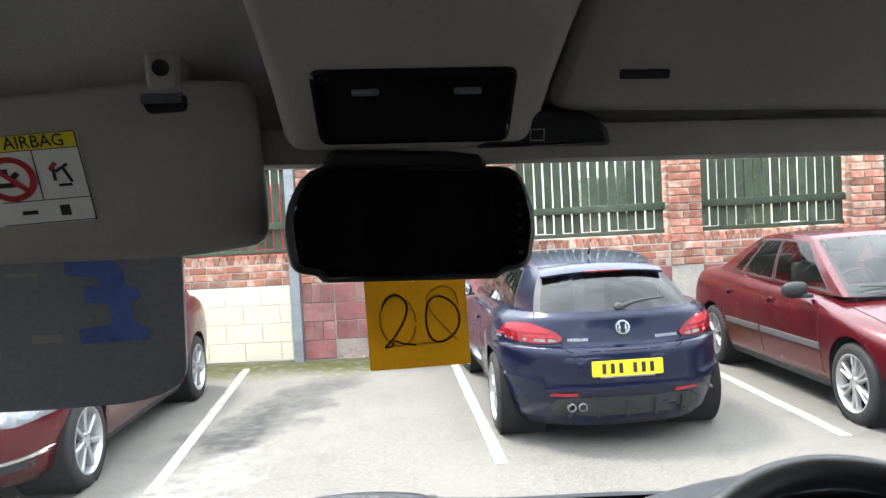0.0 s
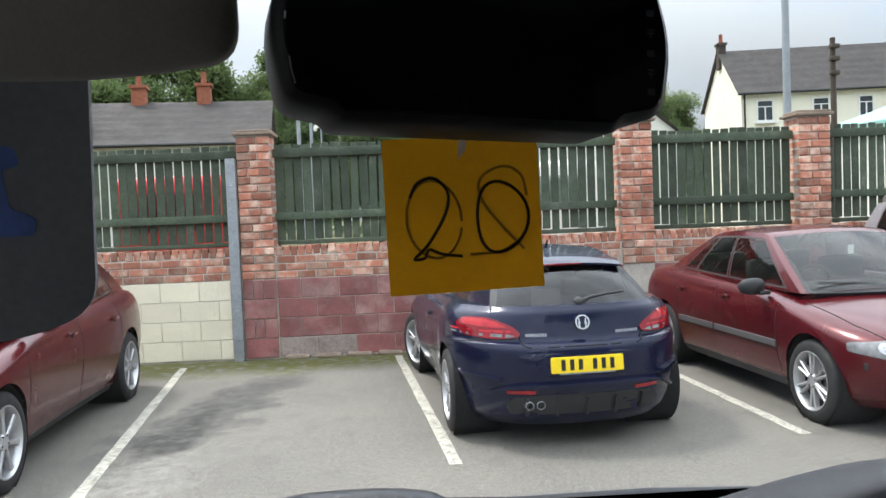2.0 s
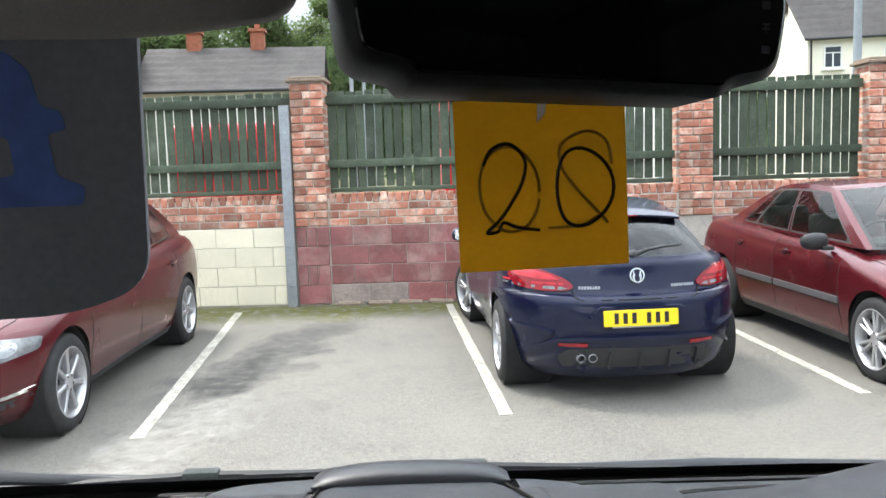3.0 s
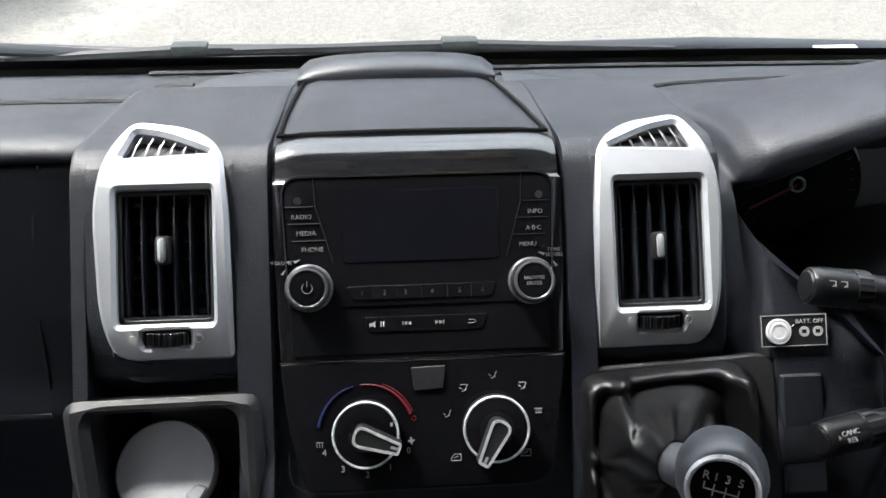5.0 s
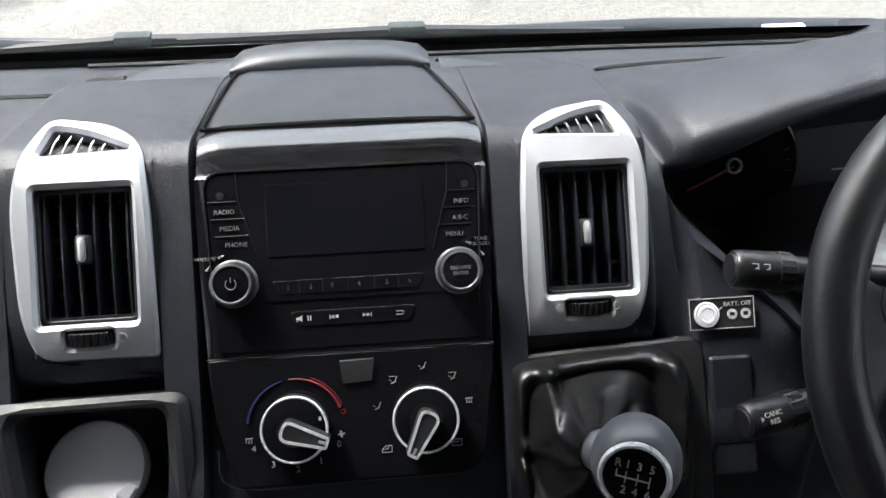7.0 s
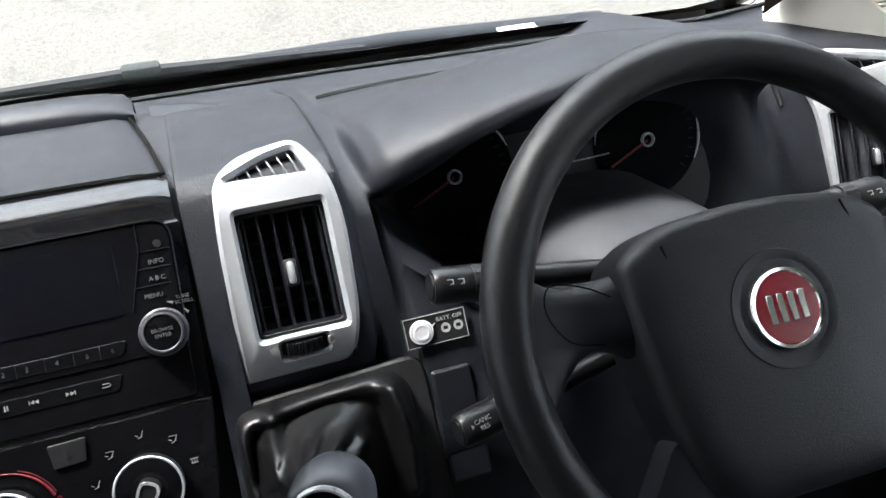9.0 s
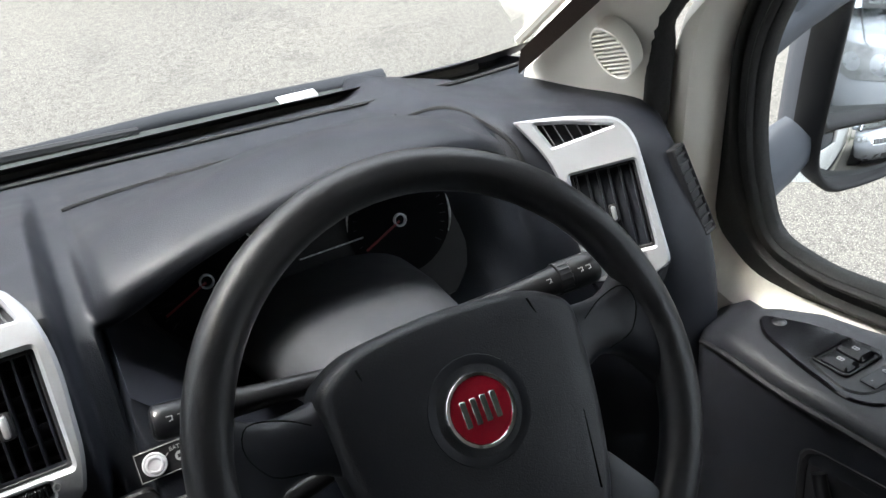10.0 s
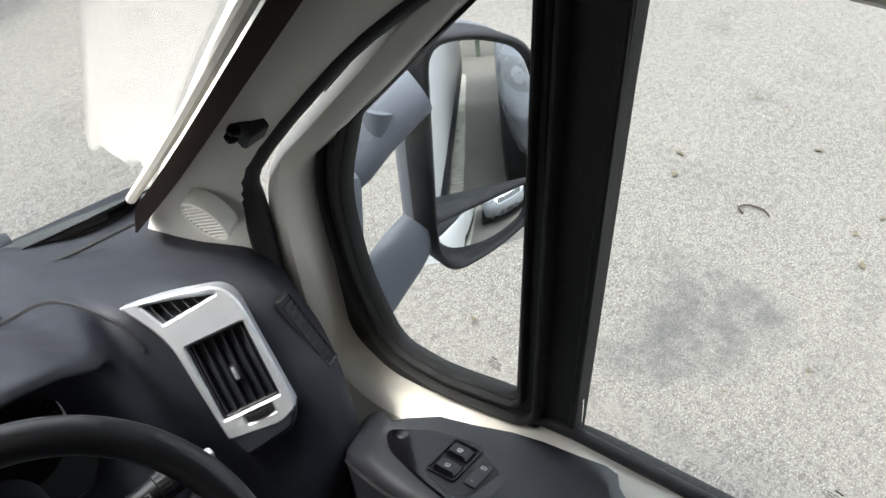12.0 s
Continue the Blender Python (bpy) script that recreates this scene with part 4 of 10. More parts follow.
column = thing("steering_column", (0.46, 0.80, 1.20), VAN, "dark grey steering column shroud behind the wheel", "steering column")
bm = bmesh.new()
rows = []
for k, (yy, zz, w, h) in enumerate(((0.93, 1.18, 0.105, 0.045), (0.87, 1.205, 0.10, 0.040), (0.80, 1.235, 0.085, 0.038), (0.735, 1.255, 0.065, 0.035), (0.70, 1.262, 0.055, 0.030))):
    rows.append([Vector((0.46 + w * math.cos(a) * abs(math.cos(a)) ** -0.3 if abs(math.cos(a)) > 1e-3 else 0.46, yy + 0.5 * h * math.sin(a), zz + h * math.sin(a))) for a in [2 * math.pi * i / 28 for i in range(28)]])
vs = grid(bm, rows, close_v=True)
bm.faces.new(vs[-1])
part("shroud", bm, M_shroud, column, "", VAN)


def stalk(a, b, r, name, label, marks):
    """Column stalk: slim stem, ribbed collar and a smooth barrel closed by a round button."""
    a, b = Vector(a), Vector(b)
    d = (b - a).normalized()
    ln = (b - a).length
    to = lambda back: b - d * back
    s = part(name, btube([a, a.lerp(to(0.046), 0.6), to(0.046), to(0.040)], [r * 0.62, r * 0.70, r * 0.86, r * 0.90], 18), M_stalk, column, label, VAN)
    o1 = d.orthogonal().normalized()
    o2 = d.cross(o1)

    def turned(prof, ribs, nm, lab):
        n = 40
        bmk = bmesh.new()
        v = grid(bmk, [[to(bk) + (o1 * math.cos(2 * math.pi * i / n) + o2 * math.sin(2 * math.pi * i / n)) * r * (q + (0.04 if ribs and i % 2 else 0)) for i in range(n)] for bk, q in prof], close_v=True)
        bmk.faces.new(v[-1][::-1])
        return part(nm, bmk, M_stalk, s, lab, VAN, smooth=35)

    turned([(0.042, 0.88), (0.041, 0.98), (0.030, 1.0), (0.029, 0.9)], True, "ribbed_collar", "ribbed black collar")
    turned([(0.031, 0.93), (0.029, 1.0), (0.008, 1.0), (0.002, 0.95), (0.0005, 0.86)], False, "barrel", "")
    turned([(0.0022, 0.80), (0.0, 0.79), (-0.0010, 0.70)], False, "end_button", "round flat button")
    out = Vector((-0.1, -0.66, 0.75))
    out = (out - d * out.dot(d)).normalized()
    side = d if d.x > 0 else -d
    up = out.cross(side)
    if up.z < 0:
        up = -up
    for back, what in marks:
        mm = axes(to(back) + out * (r * 1.012), side, up)
        if isinstance(what, str):
            for k, word in enumerate(what.split()):
                writing(word, 0.0046, mm @ Matrix.Translation((0, 0.0016 - 0.0048 * k, 0.0)), M_print, s, VAN)
            tri_bm = bmesh.new()
            tri(mm, [(-0.0095, -0.0018), (-0.0072, 0.0), (-0.0095, 0.0018)], tri_bm)
            part("arrow_mark", tri_bm, M_print, s, "", VAN, smooth=0)
        else:
            bars(s, mm, [(-0.001, 0.002, 0.0045, 0.0006, 0), (0.0, -0.001, 0.003, 0.0006, 30), (0.001, 0.0, 0.0006, 0.0035, 0)])


stalk((0.40, 0.760, 1.272), (0.2595, 0.7675, 1.288), 0.0135, "light_stalk", "black stalk with lamp switch", ((0.020, 1), (0.012, 1), (0.052, 1)))
stalk((0.40, 0.720, 1.225), (0.252, 0.688, 1.224), 0.0125, "cruise_stalk", "black cruise control stalk", ((0.015, "CANC RES"), (0.050, 1)))
stalk((0.515, 0.775, 1.270), (0.656, 0.762, 1.283), 0.0150, "wiper_stalk", "black wiper stalk", ((0.020, 1), (0.012, 1), (0.052, 1)))
part("ignition_tag", bbox((0.668, 0.775, 1.262), (0.030, 0.012, 0.016), Matrix.Identity(4), 0.004), M_print, column, "white plastic tag", VAN)

cluster = thing("instrument_cluster", (0.48, 0.97, 1.22), VAN, "dark instrument cluster with four unlit dials", "instrument cluster")
CL = axes((0.48, 0.966, 1.2365), (1, 0, 0), (0, 0.43, 0.9))
part("backing", bplate(rounded([(-0.215, -0.10), (0.20, -0.10), (0.205, 0.02), (0.14, 0.05), (-0.12, 0.05), (-0.215, 0.01)], 0.03), m=CL, h0=-0.02, h1=-0.002, bevel=0.003), M_black, cluster, "", VAN)


def dial_face(x, v, r, needle, bezel=True, arcs=((30, 150),)):
    d = part("gauge", blathe([(r, -0.002), (r, 0.001), (r * 0.97, 0.0012), (0.0001, 0.0)], CL @ Matrix.Translation((x, v, 0)), 40), M_lens, cluster, "dark round gauge", VAN)
    for a0, a1 in arcs:
        pts = [CL @ Vector((x + r * math.cos(radians(a0 + (a1 - a0) * i / 14)), v + r * math.sin(radians(a0 + (a1 - a0) * i / 14)), 0.002)) for i in range(15)]
        part("bezel", btube(pts, [0.0004 + 0.0011 * math.sin(math.pi * i / 14) for i in range(15)], 6), M_bright, d, "chrome rim", VAN)
    pr = 0.0062 + 0.02 * r
    part("pivot", bplate(disc(x, v, pr, 24), [disc(x, v, pr * 0.74, 20)], m=CL, h0=-0.001, h1=0.0042, bevel=0.0006), M_bright, d, "satin metal ring", VAN)
    m = CL @ Matrix.Translation((x, v, 0.0036)) @ Matrix.Rotation(radians(needle), 4, "Z")
    part("needle", bbox((r * 0.42, 0, 0), (r * 0.8, 0.0022, 0.001), m), M_needle, d, "red needle", VAN)
    if r > 0.03:
        bm = bmesh.new()
        for i in range(25):
            aa = radians(-40 + 260 * i / 24)
            box(bm, (r * 0.86, 0, 0.0016), (r * (0.12 if i % 3 == 0 else 0.07), 0.0009, 0.0004), CL @ Matrix.Translation((x, v, 0)) @ Matrix.Rotation(aa, 4, "Z"))
        part("scale", bm, M_dash_soft, d, "faint printed scale", VAN, smooth=0)


dial_face(-0.129, 0.002, 0.060, 205, arcs=((20, 75),))
dial_face(0.081, 0.002, 0.060, 205, arcs=((-28, 12), (118, 176)))
dial_face(-0.038, -0.033, 0.0095, 200, arcs=((0, 359),))
dial_face(-0.008, -0.033, 0.0095, 20, arcs=((0, 359),))
part("display_edge", btube([CL @ Vector((-0.035, -0.006, 0.002)), CL @ Vector((0.036, -0.004, 0.002))], 0.0008, 6), M_bright, cluster, "", VAN)

# battery isolator plate beside the column
iso = thing("battery_switch", (0.264, 0.78, 1.237), VAN, "small black battery switch plate with silver push button", "switch")
BPM = CON @ Matrix.Translation((0.2645, -0.119, 0.0))
part("plate", bplate(rect(-0.0245, -0.0115, 0.0245, 0.0115), m=BPM, h0=0.002, h1=0.0040, bevel=0.0005), M_black, iso, "", VAN)
part("border", bplate(rect(-0.0240, -0.0111, 0.0240, 0.0111), [rect(-0.0235, -0.0106, 0.0235, 0.0106)], m=BPM, h0=0.003, h1=0.0045), M_print, iso, "white printed border", VAN)
part("push_button", blathe([(0.0092, 0.004), (0.0092, 0.0052), (0.0084, 0.0058), (0.0070, 0.0056), (0.0066, 0.0061), (0.005, 0.0063), (0.0046, 0.0059), (0.0001, 0.0059)], BPM @ Matrix.Translation((-0.0115, -0.0005, 0)), 32), M_lid, iso, "round silver button", VAN)
writing("BATT. OFF", 0.0044, BPM @ Matrix.Translation((0.0115, 0.0062, 0.0046)), M_print, iso, VAN)
for x in (0.0075, 0.0175):
    part("lamp_mark", bplate(disc(x, -0.001, 0.0037, 20), [rect(x - 0.0018, -0.0024, x + 0.0018, 0.0004)], m=BPM, h0=0.004, h1=0.0046), M_print, iso, "", VAN)
part("pointer", btube([BPM @ Vector((-0.004, 0.001, 0.0045)), BPM @ Vector((0.0, 0.0042, 0.0045))], 0.0004, 5), M_print, iso, "", VAN)

# gear lever with its gaiter
gear = thing("gear_lever", (0.17, 0.70, 1.10), VAN, "black leather gear lever with round shift pattern cap", "gear lever")
KN = axes((0.148, 0.612, 1.2857), (0.915, -0.40, 0), (0.177, 0.404, 0.884))
KC = axes((0.1570, 0.655, 1.2420), (0.862, 0.507, 0), (-0.232, 0.395, 0.887))
part("knob", blathe([(0.012, -0.046), (0.0175, -0.041), (0.0220, -0.033), (0.0243, -0.022), (0.0242, -0.012), (0.0225, -0.004), (0.0200, 0.001), (0.018, 0.0022)], KN, 36), M_knob, gear, "smooth grey knob", VAN, smooth=70)
part("collar", blathe([(0.0115, -0.024), (0.0128, -0.020), (0.0136, -0.012), (0.0136, -0.004), (0.012, 0.003), (0.009, 0.010)], KC, 32), M_knob, gear, "smooth grey collar", VAN, smooth=70)
part("cap_ring", blathe([(0.0190, 0.0000), (0.0192, 0.0030), (0.0180, 0.0044), (0.0166, 0.0042), (0.0160, 0.0030)], KN, 36, cap=False), M_bright, gear, "satin chrome ring", VAN)
part("cap", blathe([(0.0165, 0.0022), (0.0160, 0.0036), (0.0001, 0.0040)], KN, 32), M_gloss, gear, "", VAN)
for s_, x, y in (("R", -0.0095, 0.0066), ("1", -0.0045, 0.0066), ("3", 0.0015, 0.0066), ("5", 0.0080, 0.0066), ("2", -0.0045, -0.0078), ("4", 0.0015, -0.0078), ("6", 0.0080, -0.0078)):
    writing(s_, 0.0062, KN @ Matrix.Translation((x, y, 0.0042)), M_print, gear, VAN)
bars(gear, KN @ Matrix.Translation((0, 0, 0.0042)), [(-0.001, -0.0006, 0.0175, 0.0007, 0)] + [(x, -0.0006 + (0.0018 if x < -0.009 else 0), 0.0007, 0.0066 if x > -0.009 else 0.0036, 0) for x in (-0.0095, -0.0045, 0.0015, 0.0078)])
# gaiter: soft leather folds from the collar down to the panel frame
corner_pts = rounded([(0.108, -0.144), (0.214, -0.137), (0.237, -0.149), (0.239, -0.235), (0.226, -0.290), (0.104, -0.290)], 0.014, 6)
base_pts = []
for (xa, ya), (xb, yb) in zip(corner_pts, corner_pts[1:] + corner_pts[:1]):
    n = max(1, int(math.hypot(xb - xa, yb - ya) / 0.0025))
    base_pts += [(xa + (xb - xa) * i / n, ya + (yb - ya) * i / n) for i in range(n)]
# ridges of the slack leather: one down the left, one across to the collar, a tall roll on the right
RIDGES = ((((0.134, -0.146), (0.131, -0.170), (0.119, -0.200)), 0.012, 0.0050), (((0.119, -0.200), (0.146, -0.197), (0.170, -0.190), (0.190, -0.180)), 0.012, 0.0055),
          (((0.218, -0.150), (0.224, -0.180), (0.221, -0.225)), 0.015, 0.0060), (((0.112, -0.215), (0.122, -0.250), (0.128, -0.29)), 0.010, 0.006))


def ridge_height(x, v):
    h = 0.0
    for line, amp, w in RIDGES:
        for (ax, ay), (bx, by) in zip(line, line[1:]):
            u = ((x - ax) * (bx - ax) + (v - ay) * (by - ay)) / ((bx - ax) ** 2 + (by - ay) ** 2)
            u = max(0.0, min(1.0, u))
            gap = math.hypot(x - ax - (bx - ax) * u, v - ay - (by - ay) * u)
            h = max(h, amp * math.exp(-(gap / w) ** 2))
    return h


top_l = CON_IN @ (KC @ Vector((0, 0, -0.019)))
axis_l = CON_IN.to_3x3() @ KC.to_3x3()
bm = bmesh.new()
rows = []
for k in range(37):
    t = k / 36
    r = []
    for p in base_pts:
        a = math.atan2(p[1] + 0.200, p[0] - 0.176)
        hi = top_l + axis_l @ Vector((0.0140 * math.cos(a), 0.0140 * math.sin(a), 0))
        x, v = p[0] + (hi.x - p[0]) * t, p[1] + (hi.y - p[1]) * t
        h = 0.001 + hi.z * t ** 2.0
        h += 0.016 * math.sin(math.pi * min(1.0, t / 0.34)) ** 0.8 * (0.8 + 0.2 * math.sin(3 * a))
        fade = min(1.0, t * 7) * min(1.0, (1 - t) * 4)
        h += ridge_height(x, v) * fade
        pleat = max(0.0, min(1.0, (t - 0.58) * 5)) * min(1.0, (1 - t) * 9)
        h += 0.0045 * pleat * math.sin(9 * a + 2.2 * t)
        r.append(CON @ Vector((x, v, h)))
    rows.append(r)
grid(bm, rows, close_v=True)
part("gaiter", bm, M_gaiter, gear, "creased black leather gaiter", VAN, smooth=80)
part("gaiter_frame", bplate(rounded([(0.112, -0.140), (0.250, -0.134), (0.252, -0.215), (0.25, -0.31), (0.105, -0.31)], 0.014), [rounded([(0.117, -0.148), (0.228, -0.145), (0.234, -0.220), (0.224, -0.285), (0.117, -0.285)], 0.012)], m=CON, h0=-0.01, h1=0.0025, bevel=0.002), M_black, dashboard, "black moulded surround", VAN)
part("blank_panel", bplate(rounded(rect(0.2535, -0.235, 0.285, -0.150), 0.003), m=CON, h0=-0.06, h1=0.0035, bevel=0.002), M_dash_soft, dashboard, "plain dark blanking panel", VAN)

# tray with the ashtray canister
part("tray_surround", bplate(rounded([(-0.246, -0.148), (-0.112, -0.147), (-0.106, -0.33), (-0.222, -0.33)], [0.012, 0.012, 0.004, 0.004]), [rounded([(-0.228, -0.157), (-0.128, -0.156), (-0.123, -0.31), (-0.208, -0.31)], [0.012, 0.012, 0.002, 0.002])], m=CON, h0=-0.02, h1=0.010, bevel=0.006), M_black, dashboard, "black grained tray surround", VAN)
ash = thing("ashtray_canister", (-0.2, 0.80, 0.98), VAN, "round black canister with a grey lid in the dash tray", "ashtray")
AT = axes((-0.183, 0.737, 1.164), (1, 0, 0), (0, 0.87, 0.5)) @ Matrix.Diagonal((0.87, 0.87, 0.87, 1))
part("canister", blathe([(0.036, -0.09), (0.038, -0.02), (0.039, -0.012), (0.0395, -0.006)], AT, 40), M_black, ash, "", VAN)
for h in (-0.014, -0.019):
    part("rib", blathe([(0.0385, h - 0.0015), (0.0398, h), (0.0385, h + 0.0015)], AT, 40, cap=False), M_black, ash, "", VAN)
part("lid", blathe([(0.0395, -0.006), (0.0408, -0.004), (0.0408, 0.003), (0.0385, 0.006), (0.020, 0.0068), (0.0001, 0.0070)], AT, 48), M_lid, ash, "smooth grey lid", VAN)
part("lid_tab", bplate(rounded([(0.016, -0.022), (0.026, -0.012), (0.036, -0.016), (0.028, -0.030)], 0.004), m=AT, h0=0.003, h1=0.0085, bevel=0.002), M_silver, ash, "pale lifting tab", VAN)

# trim lines of the passenger side
part("glovebox_seam", btube([(-0.305, 0.953, 1.288), (-0.318, 0.938, 1.24), (-0.335, 0.924, 1.15), (-0.345, 0.912, 1.06)], 0.0026, 6), M_black, dashboard, "", VAN)
part("trim_strip", bbox((-0.62, 0.9205, 1.118), (0.44, 0.004, 0.006), Matrix.Identity(4), 0.0015), M_silver, dashboard, "thin silver strip", VAN)
part("glovebox_lip", btube([(-0.90, 0.903, 1.045), (-0.345, 0.903, 1.045)], 0.0045, 8), M_dash_soft, dashboard, "", VAN)
# raised black strips along the dash top stand for the shade in its grooves
def on_dash(path, sink=-0.0010, n=6):
    """Points of a plan path (x, y) laid on the dash moulding's top."""
    res = []
    for p in spline([Vector((a, b, 0)) for a, b in path], n):
        k = max(i for i in range(len(rows_dash) - 1) if rows_dash[i][0].x <= p.x)
        ra, rb = rows_dash[k], rows_dash[k + 1]
        t = (p.x - ra[0].x) / max(1e-6, rb[0].x - ra[0].x)
        sec = [a.lerp(b, t) for a, b in zip(ra, rb)]
        for u, v in zip(sec, sec[1:]):
            if v.y <= p.y <= u.y:
                res.append(Vector((p.x, p.y, u.z + (v.z - u.z) * (u.y - p.y) / max(1e-6, u.y - v.y) - sink)))
                break
    return res


for path in ([(-0.88, 1.085), (-0.60, 1.085), (-0.30, 1.085), (-0.20, 1.075)], [(0.25, 1.10), (0.35, 1.113), (0.465, 1.102), (0.58, 1.092), (0.602, 1.096), (0.617, 1.100)], [(0.36, 1.128), (0.47, 1.118), (0.59, 1.108), (0.617, 1.100)], [(0.617, 1.098), (0.630, 1.112), (0.641, 1.132)]):
    part("top_groove", btube(on_dash(path), 0.0030, 6), M_black, dashboard, "", VAN)
# the crease round the hood, likewise a black strip for its shade
part("hood_line", btube(on_dash([(0.622, 1.100), (0.650, 1.105), (0.677, 1.098), (0.704, 1.055), (0.726, 1.004), (0.732, 0.975)]), 0.0032, 6), M_black, dashboard, "", VAN)

# ---- driver's end vent ----
RV = axes((0.83, 0.91, 1.269), (0.79761, -0.50101, 0.33588), (0.03997, 0.59952, 0.79936))
air_vent(RV, dashboard,
         rounded([(-0.123, 0.0725), (-0.063, 0.0635), (-0.006, 0.0480), (0.0075, 0.024), (0.009, -0.003), (0.0135, -0.126), (-0.011, -0.138), (-0.080, -0.130), (-0.088, 0.000), (-0.098, 0.030)], [0.004, 0.02, 0.015, 0.015, 0.01, 0.01, 0.01, 0.006, 0.02, 0.02], 4),
         rounded([(-0.0135, 0.0395), (-0.0665, 0.0560), (-0.0990, 0.0630), (-0.0850, 0.0325)], [0.002, 0.01, 0.002, 0.002], 3),
         rounded(rect(-0.0745, -0.1040, 0.0005, -0.0035), 0.003, 3), (-0.0500, -0.1205, -0.0135, -0.1100),
         ((-0.0575, -0.1155), (-0.0062, -0.1105)),
         rounded([(0.0135, -0.122), (-0.002, -0.150), (-0.070, -0.160), (-0.082, -0.125)], [0.002, 0.01, 0.01, 0.002]), (-0.0355, -0.0570), 7, bend=0.0)
SV = axes((0.8985, 0.8720, 1.2235), (0.95, 0.25, 0.10), (-0.002, 0.059, 0.092))
side_vent = part("side_vent", bplate(rounded(rect(-0.0115, -0.057, 0.0115, 0.057), 0.004), [rounded(rect(-0.008, -0.053, 0.008, 0.053), 0.003)], m=SV, h0=-0.008, h1=0.002, bevel=0.0015), M_black, dashboard, "narrow black side window vent", VAN)
bm = bmesh.new()
for k in range(9):
    box(bm, (0, -0.046 + 0.0115 * k, 0.0), (0.016, 0.0022, 0.004), SV)
box(bm, (0, 0, -0.002), (0.017, 0.108, 0.003), SV)
part("side_vent_slats", bm, M_black, side_vent, "", VAN)

# ---- windscreen, cowl and wipers ----
WS = axes((0, 1.36, 1.19), (1, 0, 0), (0, -0.54, 0.41))      # x across, y up the glass, z inwards-up


WG = axes((0, 1.36, 1.19), (1, 0, 0), (0, -0.49, 0.57))      # the glass


def ws(x, s, h=0.0):
    return WS @ Vector((x, s, h))


screen_outline = [(-0.99, -0.10), (0.99, -0.10), (1.00, 0.05), (0.93, 0.78), (-0.93, 0.78), (-1.00, 0.05)]
windscreen = part("window_1", bplate(screen_outline, m=WG, h0=0.0, h1=0.005, back=True), M_glass, None, "clear raked windscreen of the van", VAN, smooth=0, kind="structure")
tagged(windscreen, category="windscreen")
windscreen.visible_shadow = False
part("seal", btube([ws(-0.96, -0.02, 0.010), ws(-0.5, 0.015, 0.010), ws(0, 0.025, 0.010), ws(0.5, 0.015, 0.010), ws(0.90, -0.005, 0.010)], 0.009, 8), M_rubber, windscreen, "black windscreen rubber", VAN)
bm = bmesh.new()
grid(bm, [[ws(x, a, 0.007), ws(x, b, 0.007)] for x, a, b in ((-0.97, -0.12, 0.075), (-0.85, -0.12, 0.062), (-0.5, -0.12, 0.064), (0, -0.12, 0.068), (0.5, -0.12, 0.058), (0.75, -0.12, 0.036), (0.85, -0.12, 0.030), (0.93, -0.12, 0.075), (0.97, -0.12, 0.11))])
part("edge_band", bm, M_black, windscreen, "black printed edge band", VAN)
cowl = part("scuttle_panel", bbox((0, 1.42, 1.110), (2.04, 0.16, 0.02), ONE, 0.006), M_dash_soft, None, "dark grey plastic scuttle below the windscreen", VAN)
tagged(cowl, category="scuttle")

bm = bmesh.new()
grid(bm, [[Vector((x, y, z - 0.030 * (x / 0.9) ** 2)) for y, z in ((1.366, 1.150), (1.370, 1.186), (1.385, 1.187), (1.410, 1.181), (1.440, 1.174), (1.452, 1.168), (1.456, 1.120))] for x in [-0.98 + 0.098 * i for i in range(21)]])
part("scuttle_lip", bm, M_scuttle, cowl, "weathered grey scuttle top", VAN, smooth=50)


def wiper(name, a, b, blade_dir):
    w = thing(name, a, VAN, "black windscreen wiper parked on the scuttle", "wiper", "windscreen wipers")
    a, b = Vector(a), Vector(b)
    part("arm", btube([a, a.lerp(b, 0.5) + Vector((0, 0, 0.008)), b], [0.016, 0.013, 0.009], 8, squash=0.5), M_dash_soft, w, "", VAN)
    c, d = b - Vector(blade_dir) * 0.30, b + Vector(blade_dir) * 0.30
    part("blade", btube([c, c.lerp(d, 0.5) + Vector((0, 0, 0.006)), d], [0.006, 0.010, 0.006], 8), M_black, w, "", VAN)
    part("block", bbox(b + Vector((0.0, 0, 0.010)), (0.050, 0.022, 0.016), ONE, 0.005), M_scuttle, w, "grey joint block", VAN)
    return w


w1 = wiper("wiper", (0.78, 1.45, 1.150), (0.078, 1.400, 1.187), (0.998, 0.02, -0.022))
w2 = wiper("wiper", (-0.70, 1.46, 1.160), (-0.285, 1.425, 1.176), (0.99, 0.02, 0.006))
part("sticker", bbox((0.612, 1.405, 1.176), (0.060, 0.022, 0.003), Matrix.Identity(4) @ Matrix.Identity(4)), M_paper, w1, "white paper sticker", VAN)
part("arm_rest", btube([(-0.90, 1.365, 1.235), (-0.55, 1.415, 1.195), (-0.38, 1.43, 1.178)], [0.012, 0.010, 0.006], 8, squash=0.6), M_dash_soft, w2, "", VAN)

# ---- A-pillars ----


